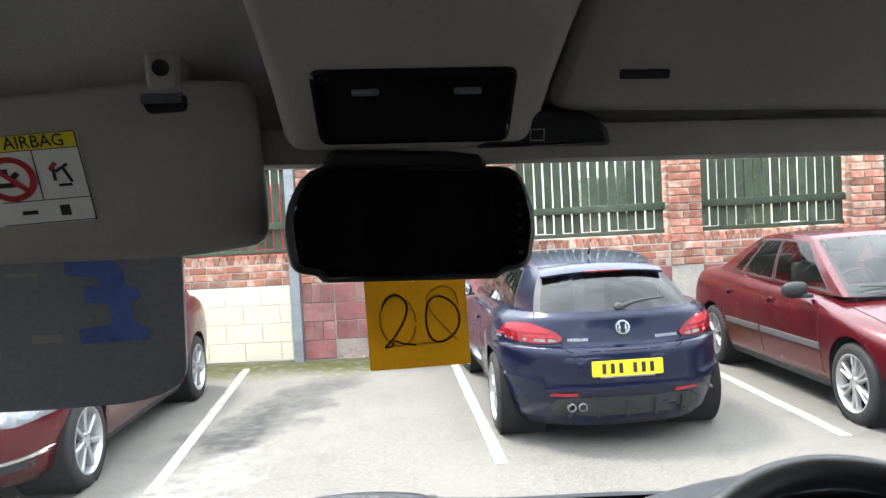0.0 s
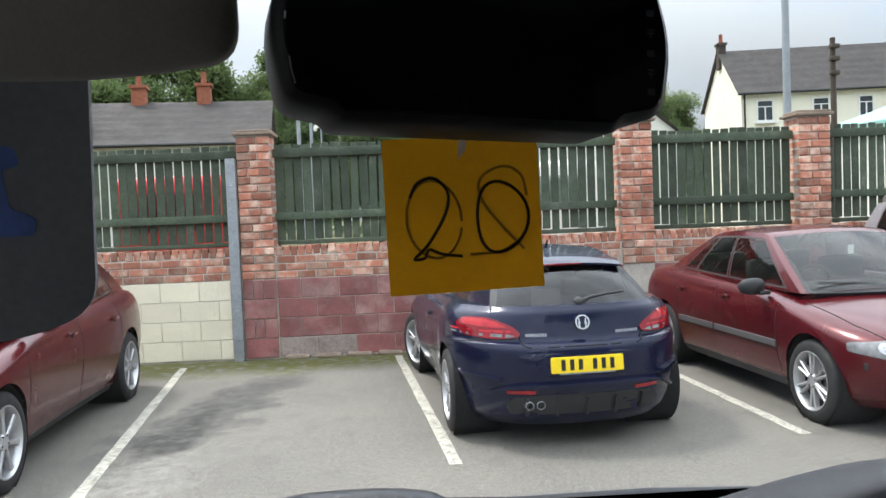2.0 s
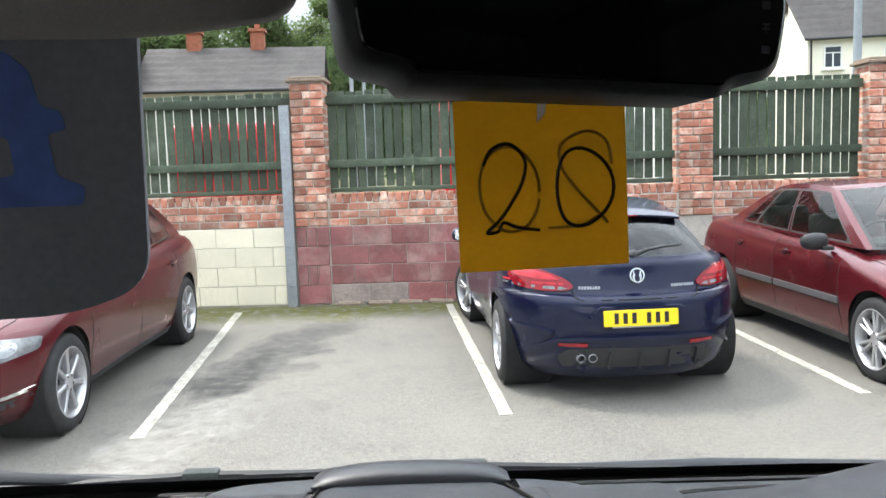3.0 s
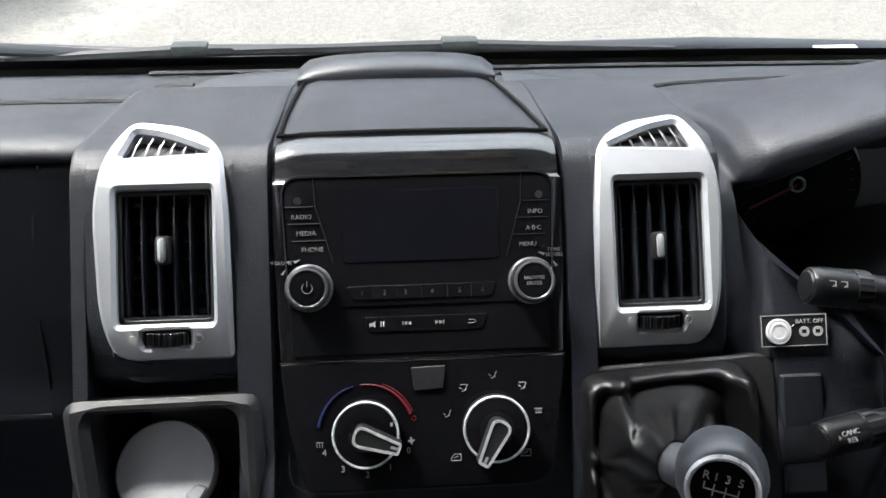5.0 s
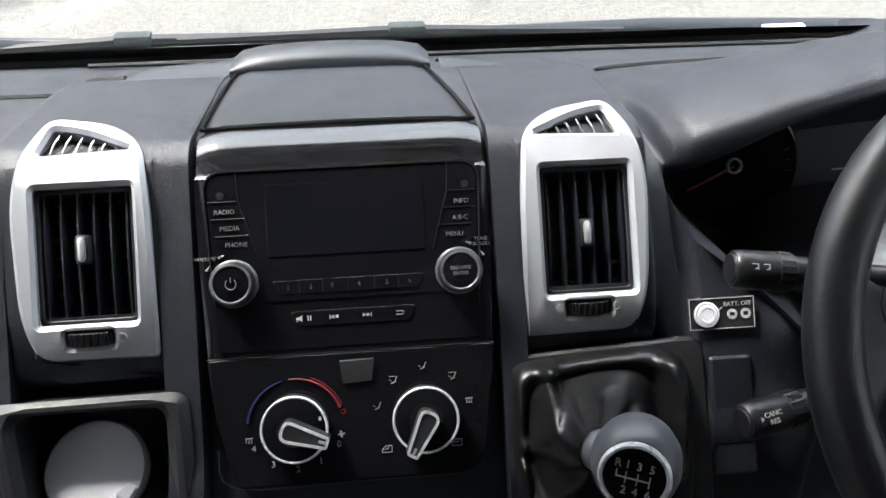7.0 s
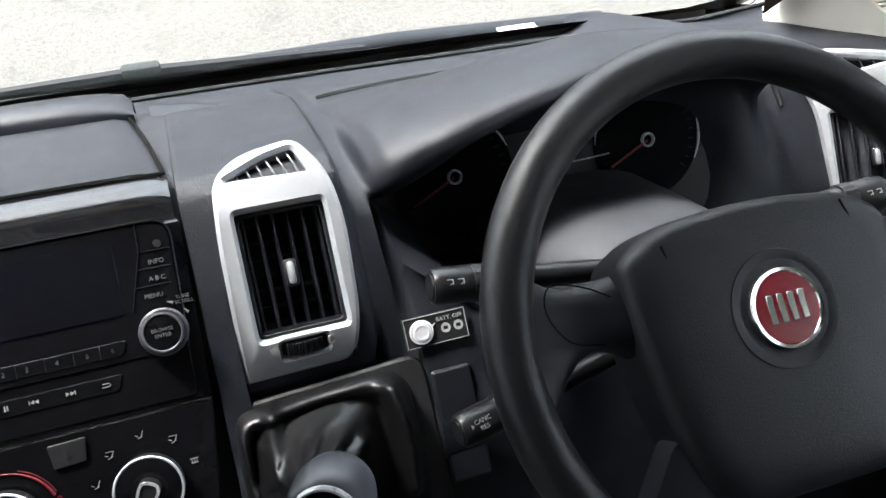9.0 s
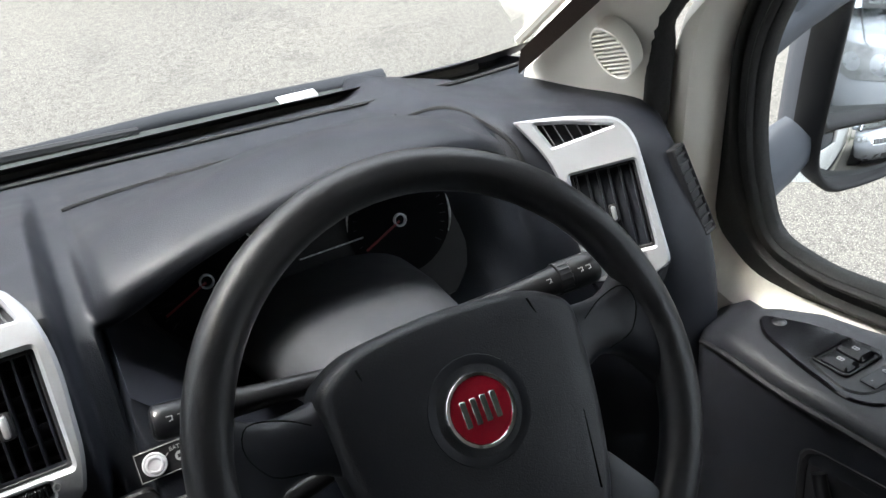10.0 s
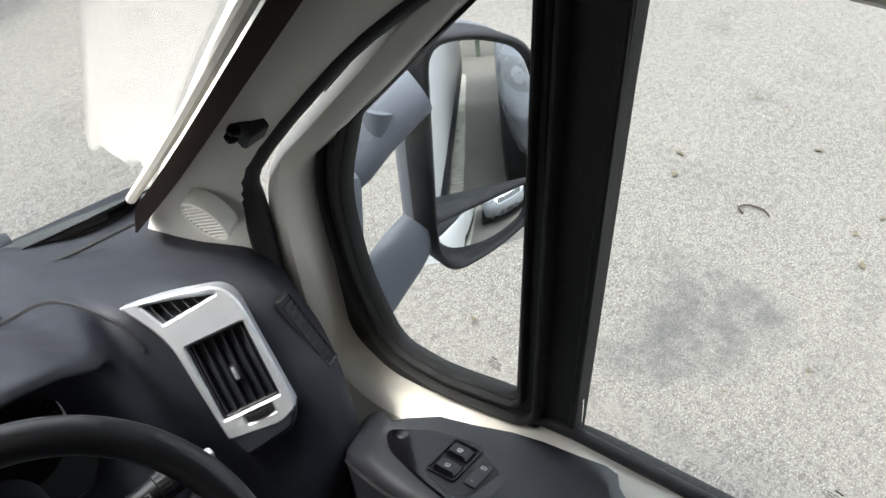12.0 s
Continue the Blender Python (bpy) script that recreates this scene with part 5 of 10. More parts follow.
def apillar(sx, name):
    p = thing(name, (sx * 0.90, 1.0, 1.2), VAN, "cream plastic windscreen pillar trim", "pillar trim", kind="structure")
    E_ = spline([(1.03, 1.40, 1.13), (0.985, 1.335, 1.205), (0.960, 1.215, 1.345), (0.936, 1.10, 1.478), (0.925, 0.97, 1.63), (0.915, 0.87, 1.75)], 4)
    T_ = spline([(0.905, 1.260, 1.170), (0.886, 1.184, 1.258), (0.868, 1.09, 1.352), (0.842, 0.975, 1.462), (0.808, 0.78, 1.650), (0.785, 0.66, 1.765)], 4)
    S_ = spline([(0.945, 0.985, 1.17), (0.933, 0.983, 1.269), (0.927, 0.984, 1.335), (0.919, 0.972, 1.412), (0.899, 0.787, 1.612), (0.886, 0.65, 1.725)], 4)
    bm = bmesh.new()
    rows = []
    for e, t, s in zip(E_, T_, S_):
        r = []
        for k in range(9):
            q = k / 8
            if q < 0.5:
                a = e.lerp(t, q * 2)
            else:
                a = t.lerp(s, q * 2 - 1)
            a += Vector((-0.010, -0.004, 0.0)) * max(0.0, math.sin(math.pi * (q * 2 - 1)))
            r.append(Vector((sx * a.x, a.y, a.z)))
        rows.append(r)
    grid(bm, rows, flip=sx > 0)
    part("trim", bm, M_cream, p, "", VAN, smooth=60)
    part("door_seal", btube([(sx * v.x, v.y, v.z) for v in [u + Vector((0.004, 0.010, 0.004)) for u in S_]], 0.0170, 10), M_rubber, p, "black rubber door seal", VAN)
    return p


apillar(1, "pillar_1")
apillar(-1, "pillar_2")
TWM = axes((0.876, 1.013, 1.350), (0.45, -0.30, -0.84), (0.05, -0.75, 0.62)) @ Matrix.Translation((0, 0, 0.009))
tweeter = thing("tweeter", (0.89, 1.02, 1.32), VAN, "oval cream loudspeaker grille on the pillar", "loudspeaker")
oval = [(0.037 * math.cos(2 * math.pi * i / 28), 0.026 * math.sin(2 * math.pi * i / 28)) for i in range(28)]
part("grille_ring", bplate(oval, [[(x * 0.90, y * 0.86) for x, y in oval]], m=TWM, h0=-0.02, h1=0.0065, bevel=0.0015), M_cream, tweeter, "", VAN)
part("grille_back", bplate([(x * 0.92, y * 0.9) for x, y in oval], m=TWM, h0=-0.02, h1=0.0012), M_liner, tweeter, "", VAN)
for k in range(12):
    x = -0.032 + 0.0058 * k
    h = 0.0225 * math.sqrt(max(0, 1 - (x / 0.034) ** 2))
    if h > 0.003:
        part("bar", bbox((x, 0, 0.0038), (0.0034, 2 * h, 0.004), TWM, 0.0012, 1), M_cream, tweeter, "", VAN)
blind = thing("pleated_blind", (0.885, 1.185, 1.262), VAN, "brown pleated windscreen blind folded along the pillar", "blind")
B_ = spline([(0.880, 1.190, 1.262), (0.842, 0.985, 1.452), (0.800, 0.765, 1.665), (0.772, 0.63, 1.795)], 6)
bm = bmesh.new()
rows = []
for v in B_:
    r = []
    for k in range(15):
        a = k / 14
        r.append(v + Vector((-0.006 - 0.017 * a, 0.022 * (0.5 - a), 0.022 * (0.5 - a))) + Vector((-0.7, -0.4, 0.5)).normalized() * (0.005 if k % 2 else -0.003))
    rows.append(r)
grid(bm, rows)
part("pleats", bm, M_blind, blind, "dark brown pleats", VAN, smooth=20)
part("rail", btube([v + Vector((-0.002, 0.022, 0.022)) for v in B_], 0.008, 8), M_cream, blind, "cream guide rail", VAN)
part("cord", btube([(0.879, 1.187, 1.262), (0.79, 1.222, 1.236), (0.60, 1.255, 1.222), (0.30, 1.270, 1.2185), (-0.3, 1.275, 1.2175)], 0.0030, 6), M_black, blind, "black blind edge lying on the dash", VAN)
catch = thing("blind_catch", (0.88, 0.925, 1.50), VAN, "small black catch on the pillar", "catch")
CT = axes((0.857, 0.892, 1.525), (0.10, -0.75, -0.60), (-0.2, -0.5, 0.82))
part("body", bplate(rounded(rect(-0.020, -0.015, 0.020, 0.018), 0.004), m=CT, h0=-0.015, h1=0.012, bevel=0.003), M_black, catch, "", VAN)
for v in (-0.008, 0.010):
    part("knob", blathe([(0.007, 0.010), (0.0075, 0.016), (0.005, 0.021), (0.0001, 0.022)], CT @ Matrix.Translation((0.002, v, 0)), 18), M_gloss, catch, "", VAN)

# ---- driver's door ----
DR = axes((1.03, 0.6, 1.17), (0, 1, 0), (-0.12, 0, 0.99))   # x forward, y up, z outwards
door = thing("door_1", (1.0, 0.3, 0.7), VAN, "cream and dark grey cab door with quarter window", "van door", kind="structure")


def flip_z(m):
    return m @ Matrix.Diagonal((1, 1, -1, 1))


q_glass = rounded([(0.016, 0.62), (0.250, 0.360), (0.305, 0.200), (0.290, 0.060), (0.240, -0.042), (0.160, -0.040), (0.040, -0.003), (0.029, 0.010)], [0.01, 0.05, 0.05, 0.06, 0.03, 0.03, 0.004, 0.01], 5)
m_glass = rounded([(-0.052, 0.60), (-0.055, -0.008), (-0.65, 0.064), (-0.65, 0.60)], 0.004)
q_seal = rounded([(-0.004, 0.70), (0.050, 0.545), (0.150, 0.450), (0.345, 0.250), (0.350, 0.150), (0.340, -0.080), (0.262, -0.120), (0.190, -0.108), (0.045, -0.066), (-0.004, -0.05)], [0.01, 0.05, 0.05, 0.06, 0.05, 0.06, 0.05, 0.05, 0.01, 0.01], 5)
opening = [(0.338, 0.245), (0.346, 0.150), (0.335, -0.077), (0.259, -0.114), (0.19, -0.102), (0.045, -0.052), (-0.07, -0.006), (-0.66, 0.064), (-0.66, 0.62), (0.0, 0.62), (0.05, 0.550), (0.145, 0.450)]
frame_out = [(0.42, 0.110), (0.405, -0.04), (0.36, -0.14), (0.29, -0.27), (0.216, -0.165), (0.14, -0.140), (0.005, -0.120), (-0.13, -0.095), (-0.75, -0.02), (-0.75, 0.70), (0.0, 0.70), (0.090, 0.560), (0.180, 0.460), (0.352, 0.280), (0.392, 0.225)]
part("cream_frame", bplate(rounded(frame_out, 0.02, 4), [rounded(opening, 0.03, 4)], m=flip_z(DR), h0=0.003, h1=0.062, bevel=0.016), M_cream, door, "cream moulded window surround", VAN, smooth=50)
part("outer_frame", bplate(rounded(frame_out, 0.02, 4), [rounded(opening, 0.03, 4)], m=flip_z(DR), h0=-0.020, h1=0.001, bevel=0.004), M_rubber, door, "black outer window frame", VAN, smooth=50)
part("window_seal", bplate(q_seal, [q_glass], m=flip_z(DR), h0=-0.012, h1=0.010, bevel=0.004), M_rubber, door, "black rubber window seal", VAN, smooth=50)
for grow, top in ((-0.014, 0.018), (-0.038, 0.022)):
    part("seal_lip", bplate(inset(q_glass, grow), [inset(q_glass, grow + 0.009)], m=flip_z(DR), h0=0.0, h1=top, bevel=0.003), M_rubber, door, "raised rubber lip", VAN, smooth=50)
qg = part("quarter_glass", bplate(inset(q_glass, -0.006), m=flip_z(DR), h0=-0.004, h1=0.000, back=True), M_glass, door, "clear quarter glass", VAN, smooth=0)
qg.visible_shadow = False
mg = part("door_glass", bplate(m_glass, m=flip_z(DR), h0=-0.010, h1=-0.006, back=True), M_glass, door, "clear door glass", VAN, smooth=0)
mg.visible_shadow = False
part("division_post", bplate([(0.036, -0.018), (0.016, 0.66), (-0.077, 0.66), (-0.047, -0.020)], m=flip_z(DR), h0=-0.02, h1=0.005, bevel=0.003), M_rubber, door, "black window division post", VAN)
part("glass_channel", bplate([(-0.044, -0.016), (-0.065, 0.66), (-0.075, 0.66), (-0.0525, -0.016)], m=flip_z(DR), h0=-0.02, h1=0.008, bevel=0.002), M_rubber, door, "", VAN)
part("waist_rubber", btube([DR @ Vector(p) for p in ((0.04, -0.026, -0.006), (-0.055, -0.002, -0.006), (-0.30, 0.028, -0.006), (-0.66, 0.070, -0.006))], 0.0085, 10), M_rubber, door, "black waist rubber", VAN)
# small etched marks on the glass
for x0, v0, sc in ((0.070, 0.028, 1.0), (-0.33, 0.115, 1.0)):
    bars(door, flip_z(DR) @ Matrix.Translation((x0, v0, 0.0008 if x0 > 0 else -0.0052)), [(0, 0.014, 0.008, 0.002, 10)] + [(0, 0.008 - 0.004 * k, 0.020 - 0.003 * (k % 2), 0.0009, 0) for k in range(4)], M_dash_soft, name="glass_mark")

# dark door panel: arm rest shelf and face, swept along the door
bm = bmesh.new()
rows = []
for y, xo, zo, xi, zi in ((0.82, 0.935, 1.06, 0.905, 1.045), (0.79, 0.925, 1.095, 0.875, 1.085), (0.755, 0.905, 1.117, 0.858, 1.112), (0.741, 0.917, 1.122, 0.855, 1.118), (0.706, 0.943, 1.129, 0.849, 1.126), (0.66, 0.953, 1.139, 0.845, 1.135), (0.608, 0.963, 1.156, 0.847, 1.146), (0.565, 0.967, 1.168, 0.848, 1.154), (0.52, 0.967, 1.180, 0.849, 1.162), (0.485, 0.967, 1.191, 0.849, 1.168), (0.468, 0.964, 1.193, 0.849, 1.170), (0.458, 0.952, 1.190, 0.849, 1.172), (0.445, 0.945, 1.188, 0.848, 1.174), (0.38, 0.946, 1.195, 0.846, 1.184), (0.10, 0.94, 1.21, 0.845, 1.205), (-0.30, 0.95, 1.22, 0.845, 1.215)):
    rows.append([Vector(p) for p in ((xo + 0.020, y, zo + 0.001), (xo + 0.004, y, zo + 0.003), (xo - 0.003, y, zo), (xo * 0.6 + xi * 0.4, y, zo * 0.6 + zi * 0.4 - 0.002), (xi + 0.012, y, zi), (xi, y, zi - 0.006), (xi - 0.004, y, zi - 0.020), (xi + 0.012, y, zi - 0.16), (xi + 0.03, y, zi - 0.36), (xi + 0.03, y, 0.60))])
grid(bm, rows)
part("door_panel", bm, M_doorpl, door, "dark grey door panel and arm rest", VAN, smooth=50)
part("panel_ridge", btube(spline([(0.870, 0.785, 1.066), (0.849, 0.735, 1.098), (0.841, 0.65, 1.117), (0.844, 0.54, 1.140), (0.842, 0.40, 1.168), (0.841, 0.10, 1.19)], 4), 0.004, 6), M_black, door, "", VAN)
SW = axes((0.908, 0.630, 1.1445), (0, -0.98, 0.196), (1, 0, 0.03))
switches = thing("window_switches", (0.935, 0.65, 1.11), VAN, "black window switch block in the arm rest", "switch")
part("base", bplate(rounded([(-0.034, -0.030), (0.020, -0.044), (0.040, -0.034), (0.052, 0.020), (-0.010, 0.038), (-0.030, 0.020)], 0.010), m=SW, h0=-0.02, h1=0.004, bevel=0.003), M_black, switches, "", VAN)
part("panel", bplate(rounded([(-0.122, 0.0), (-0.095, -0.024), (-0.03, -0.040), (0.03, -0.050), (0.058, -0.034), (0.064, 0.020), (0.0, 0.044), (-0.07, 0.030)], 0.014, 4), m=SW, h0=-0.02, h1=0.0022, bevel=0.002), M_gloss, switches, "dark almond-shaped switch panel", VAN)
for x, y in ((-0.006, -0.012), (-0.008, 0.014)):
    s = part("rocker", bplate(rounded(rect(x - 0.017, y - 0.010, x + 0.015, y + 0.012), 0.004), m=SW, h0=0.0, h1=0.011, bevel=0.004), M_gloss, switches, "glossy black rocker switch", VAN)
    bars(s, SW @ Matrix.Translation((x, y, 0.0113)), [(0, 0.002, 0.006, 0.0008, 0), (0, -0.002, 0.006, 0.0008, 0), (-0.003, 0, 0.0008, 0.0045, 0), (0.003, 0, 0.0008, 0.0045, 0), (0, 0, 0.0006, 0.004, 0)])
part("recess_rim", bplate(rounded(rect(-0.030, -0.027, 0.013, 0.031), 0.006), [rounded(rect(-0.0275, -0.0245, 0.0105, 0.0285), 0.005)], m=SW, h0=0.0, h1=0.0075, bevel=0.001), M_gloss, switches, "glossy rim round the rockers", VAN)
s = part("lock_button", bplate(rounded(rect(0.022, -0.020, 0.040, 0.018), 0.002), m=SW, h0=0.0, h1=0.0065, bevel=0.001), M_gloss, switches, "", VAN)
bars(s, SW @ Matrix.Translation((0.031, 0.008, 0.0068)), [(0, 0, 0.008, 0.0008, 0), (0, 0.003, 0.008, 0.0008, 0), (0.0036, 0.0015, 0.0008, 0.004, 0), (-0.0036, 0.0015, 0.0008, 0.004, 0)])
part("mark", bbox((0.031, -0.013, 0.0068), (0.0012, 0.0012, 0.0004), SW), M_print, switches, "", VAN)
mk = thing("mirror_knob", (0.92, 0.735, 1.10), VAN, "small black mirror adjusting knob", "knob")
MK = axes((0.912, 0.722, 1.1185), (0, -0.98, 0.196), (1, 0, 0.03))
part("knob", blathe([(0.0125, -0.01), (0.0125, 0.004), (0.0105, 0.0055), (0.0085, 0.0095), (0.006, 0.0110), (0.0001, 0.0114)], MK, 24), M_stalk, mk, "", VAN)
for a in (20, 110, 200, 290):
    part("mark", bbox((0.016, 0, 0.0015), (0.0022, 0.0030, 0.001), MK @ Matrix.Rotation(radians(a), 4, "Z")), M_print, mk, "", VAN)
part("handle_recess", bplate(rounded(rect(-0.10, -0.06, 0.06, 0.045), 0.03), [rounded(rect(-0.09, -0.05, 0.05, 0.035), 0.025)], m=axes((0.852, 0.515, 1.062), (0, -1, 0.34), (0.1, 0, 1)), h0=-0.01, h1=0.008, bevel=0.004), M_black, door, "dark door pull recess", VAN)
part("handle_shadow_box", bplate(rounded(rect(-0.09, -0.05, 0.05, 0.035), 0.025), m=axes((0.852, 0.515, 1.062), (0, -1, 0.34), (0.1, 0, 1)), h0=-0.02, h1=0.002), M_black, door, "", VAN)
part("pull_handle", btube(spline([(0.838, 0.585, 1.065), (0.832, 0.560, 1.040), (0.831, 0.530, 1.034), (0.836, 0.500, 1.043), (0.846, 0.485, 1.058)], 4), 0.0075, 10), M_stalk, door, "black pull handle in the recess", VAN)
# passenger's door, closing the other side
DL = axes((-1.03, 0.6, 1.17), (0, 1, 0), (0.12, 0, 0.99))
door2 = thing("door_2", (-1.0, 0.3, 0.7), VAN, "cream cab door on the passenger's side", "van door", kind="structure")
part("cream_frame", bplate(rounded(frame_out, 0.02, 4), [rounded(opening, 0.03, 4)], m=DL, h0=-0.02, h1=0.062, bevel=0.016), M_cream, door2, "cream moulded window surround", VAN, smooth=50)
part("division_post", bplate([(0.036, 0.005), (0.016, 0.66), (-0.082, 0.66), (-0.053, -0.004)], m=DL, h0=-0.02, h1=0.005, bevel=0.003), M_rubber, door2, "black window division post", VAN)
dg2 = part("door_glass", bplate(inset(opening, 0.01), m=DL, h0=-0.012, h1=-0.008, back=True), M_glass, door2, "clear door glass", VAN, smooth=0)
dg2.visible_shadow = False
part("door_panel", bbox((-0.98, 0.25, 0.92), (0.12, 1.40, 0.60), ONE, 0.03), M_doorpl, door2, "dark grey door panel", VAN)
# lower skin and sill of the doors, both sides, closing the cab
for sx, nm in ((1, "wall_right"), (-1, "wall_left")):
    sk = part(nm, bbox((sx * 1.075, 0.25, 0.80), (0.04, 1.6, 0.52), ONE, 0.01), M_doorpl, None, "dark grey door lining of the cab", VAN, kind="structure")
    tagged(sk, category="door lining")

# ---- door mirror outside ----
dm = thing("door_mirror", (1.20, 1.0, 1.2), VAN, "grey plastic double arm van door mirror", "door mirror")
MM = axes((1.268, 0.984, 1.168), (0.966, -0.258, 0.0), (0.03, 0.10, 0.99))       # glass: x outwards, y up
case_out = rounded([(-0.012, 0.300), (0.095, 0.292), (0.200, 0.250), (0.226, 0.150), (0.236, 0.0), (0.225, -0.075), (0.120, -0.118), (0.035, -0.128), (-0.006, -0.085), (-0.016, 0.10)], [0.04, 0.05, 0.05, 0.06, 0.03, 0.04, 0.05, 0.03, 0.03, 0.05], 5)
main_hole = rounded([(0.000, 0.285), (0.090, 0.278), (0.188, 0.238), (0.212, 0.140), (0.215, 0.012), (0.002, -0.004)], [0.04, 0.05, 0.04, 0.05, 0.012, 0.008], 4)
low_hole = rounded([(0.002, -0.018), (0.214, -0.003), (0.206, -0.070), (0.118, -0.106), (0.042, -0.114), (0.008, -0.078)], [0.006, 0.010, 0.03, 0.05, 0.03, 0.03], 4)
part("case", bplate(case_out, [main_hole, low_hole], m=MM, h0=-0.050, h1=0.022, bevel=0.006), M_black, dm, "black mirror case", VAN, smooth=50)
bm = bmesh.new()
rows = []
MW = MM @ Matrix.Translation((0.105, -0.055, -0.006)) @ Matrix.Rotation(radians(-10), 4, "Y") @ Matrix.Rotation(radians(-5), 4, "X") @ Matrix.Translation((-0.105, 0.055, 0))
cx, cy = 0.11, 0.08
for k, h in ((1.0, -0.040), (1.01, -0.06), (0.93, -0.09), (0.7, -0.12), (0.3, -0.13)):
    rows.append([MM @ Vector((cx + (p[0] - cx) * k, cy + (p[1] - cy) * k, h)) for p in case_out])
vs = grid(bm, rows, close_v=True)
bm.faces.new(vs[-1])
part("shell", bm, M_mirrorgrey, dm, "dark grey rounded shell", VAN)
part("main_glass", bplate(inset(main_hole, -0.004), m=MM @ Matrix.Translation((0.105, 0.14, -0.008)) @ Matrix.Rotation(radians(-11.0), 4, "Y") @ Matrix.Rotation(radians(-1.8), 4, "X") @ Matrix.Translation((-0.105, -0.14, 0)), h0=-0.006, h1=0.004), M_mirror, dm, "flat mirror glass", VAN, smooth=0)
bm = bmesh.new()
rows = []
for i in range(13):
    r = []
    for j in range(9):
        x, y = -0.004 + 0.224 * i / 12, -0.120 + 0.124 * j / 8
        r.append(MW @ Vector((x, y, 0.006 - 1.1 * ((x - 0.10) ** 2 + (y + 0.055) ** 2))))
    rows.append(r)
grid(bm, rows)
part("wide_glass", bm, M_mirror, dm, "curved wide angle glass", VAN, smooth=80)
for a, b, c, r in (((1.262, 1.010, 1.385), (1.19, 1.030, 1.350), (1.10, 1.040, 1.285), 0.050), ((1.262, 1.000, 1.135), (1.20, 1.005, 1.085), (1.12, 1.010, 1.020), 0.046)):
    arm = part("arm", btube(spline([a, b, c], 5), [r * 0.80, r * 0.85, r * 0.9, r * 0.95, r, r, r, r, r, r * 0.9, r * 0.8], 14, squash=0.62), M_mirrorgrey, dm, "grey mirror arm", VAN)
part("arm_hinge", btube([(1.185, 1.02, 1.375), (1.165, 1.02, 1.30)], [0.026, 0.020], 12), M_mirrorgrey, dm, "", VAN)
part("mount", bbox((1.10, 1.03, 1.15), (0.05, 0.09, 0.32), ONE, 0.02), M_mirrorgrey, dm, "", VAN)

# ---- roof, header, visors, mirror and cards ----
ceil_rows = []
for x in [-1.02 + 0.102 * i for i in range(21)]:
    k = 1 - 0.05 * (x / 1.0) ** 2
    far = min(1.0, max(0.0, (x - 0.50) / 0.12))
    ceil_rows.append([Vector((x, y + 0.10 * far * max(0.0, 1 - (z - 1.738) / 0.25), 1.7 + (z + 0.012 * far - 1.7) * k)) for y, z in ((0.758, 1.738), (0.755, 1.768), (0.752, 1.800), (0.744, 1.862), (0.725, 1.945), (0.69, 2.03), (0.60, 2.10), (0.44, 2.14), (0.15, 2.17), (-0.25, 2.178), (-0.75, 2.18), (-1.0, 2.18))])
bm = bmesh.new()
grid(bm, ceil_rows)
ceiling = part("ceiling", bm, M_liner, None, "grey fabric headliner of the cab", VAN, smooth=60, kind="structure")
tagged(ceiling, category="headliner")
header = part("trim", bbox((-0.165, 0.748, 1.7520), (1.41, 0.036, 0.036), ONE, 0.010), M_visor, None, "dark grey windscreen header trim", VAN, kind="structure")
tagged(header, category="header trim")
header_end = part("trim", btube(spline([(0.52, 0.750, 1.752), (0.60, 0.82, 1.760), (0.70, 0.852, 1.764), (0.87, 0.862, 1.766)], 5), 0.018, 10), M_visor, None, "dark grey windscreen header trim", VAN, kind="structure")
tagged(header_end, category="header trim")
# back of the cab: unseen walls added to close it behind the camera
back = part("wall_back", bbox((0, -1.02, 1.35), (2.2, 0.05, 1.7)), M_backwall, None, "plain grey unseen wall added to close the cab", VAN, kind="structure")
tagged(back, category="wall")
for sx, nm in ((1, "pillar_3"), (-1, "pillar_4")):
    bp = part(nm, bbox((sx * 1.03, -0.52, 1.62), (0.06, 1.00, 1.10), ONE, 0.02), M_backwall, None, "plain grey unseen panel added behind the cab door", VAN, kind="structure")
    tagged(bp, category="side trim")
    rl = part("trim", bbox((sx * 0.975, 0.17, 1.885), (0.10, 1.00, 0.26), ONE, 0.03), M_cream, None, "cream trim over the door opening", VAN, kind="structure")
    tagged(rl, category="side trim")

HEAD = Matrix.Translation((0.0383, 0.0082, 1.6882)) @ Matrix.Diagonal((1.165, 1.165, 1.165, 1)) @ Matrix.Translation((-0.0383, -0.0082, -1.6882))
console = thing("overhead_console", (0.06, 0.75, 1.80), VAN, "grey overhead console with dark smoked lamp cover", "overhead console")
OC = HEAD @ axes((0.0575, 0.603, 1.768), (1, 0, 0), (0, -0.30, 0.95))
rows = []
bm = bmesh.new()
plate(bm, rounded([(-0.094, -0.032), (0.086, -0.032), (0.097, 0.010), (0.112, 0.055), (0.140, 0.12), (-0.130, 0.12), (-0.105, 0.024)], [0.014, 0.014, 0.04, 0.06, 0.01, 0.01, 0.04], 5), m=OC, h0=-0.10, h1=0.004, bevel=0.010)
part("housing", bm, M_visor, console, "", VAN, smooth=50)
lamp = part("lamp_cover", bplate(rounded([(-0.070, -0.026), (0.067, -0.026), (0.074, 0.028), (-0.076, 0.028)], 0.008, 4), m=OC, h0=0.0, h1=0.008, bevel=0.003), M_screen, console, "dark smoked lamp cover", VAN)
for x in (-0.036, 0.037):
    part("lamp_switch", bbox((x, 0.012, 0.009), (0.020, 0.005, 0.004), OC, 0.0015), M_mirrorgrey, lamp, "", VAN)
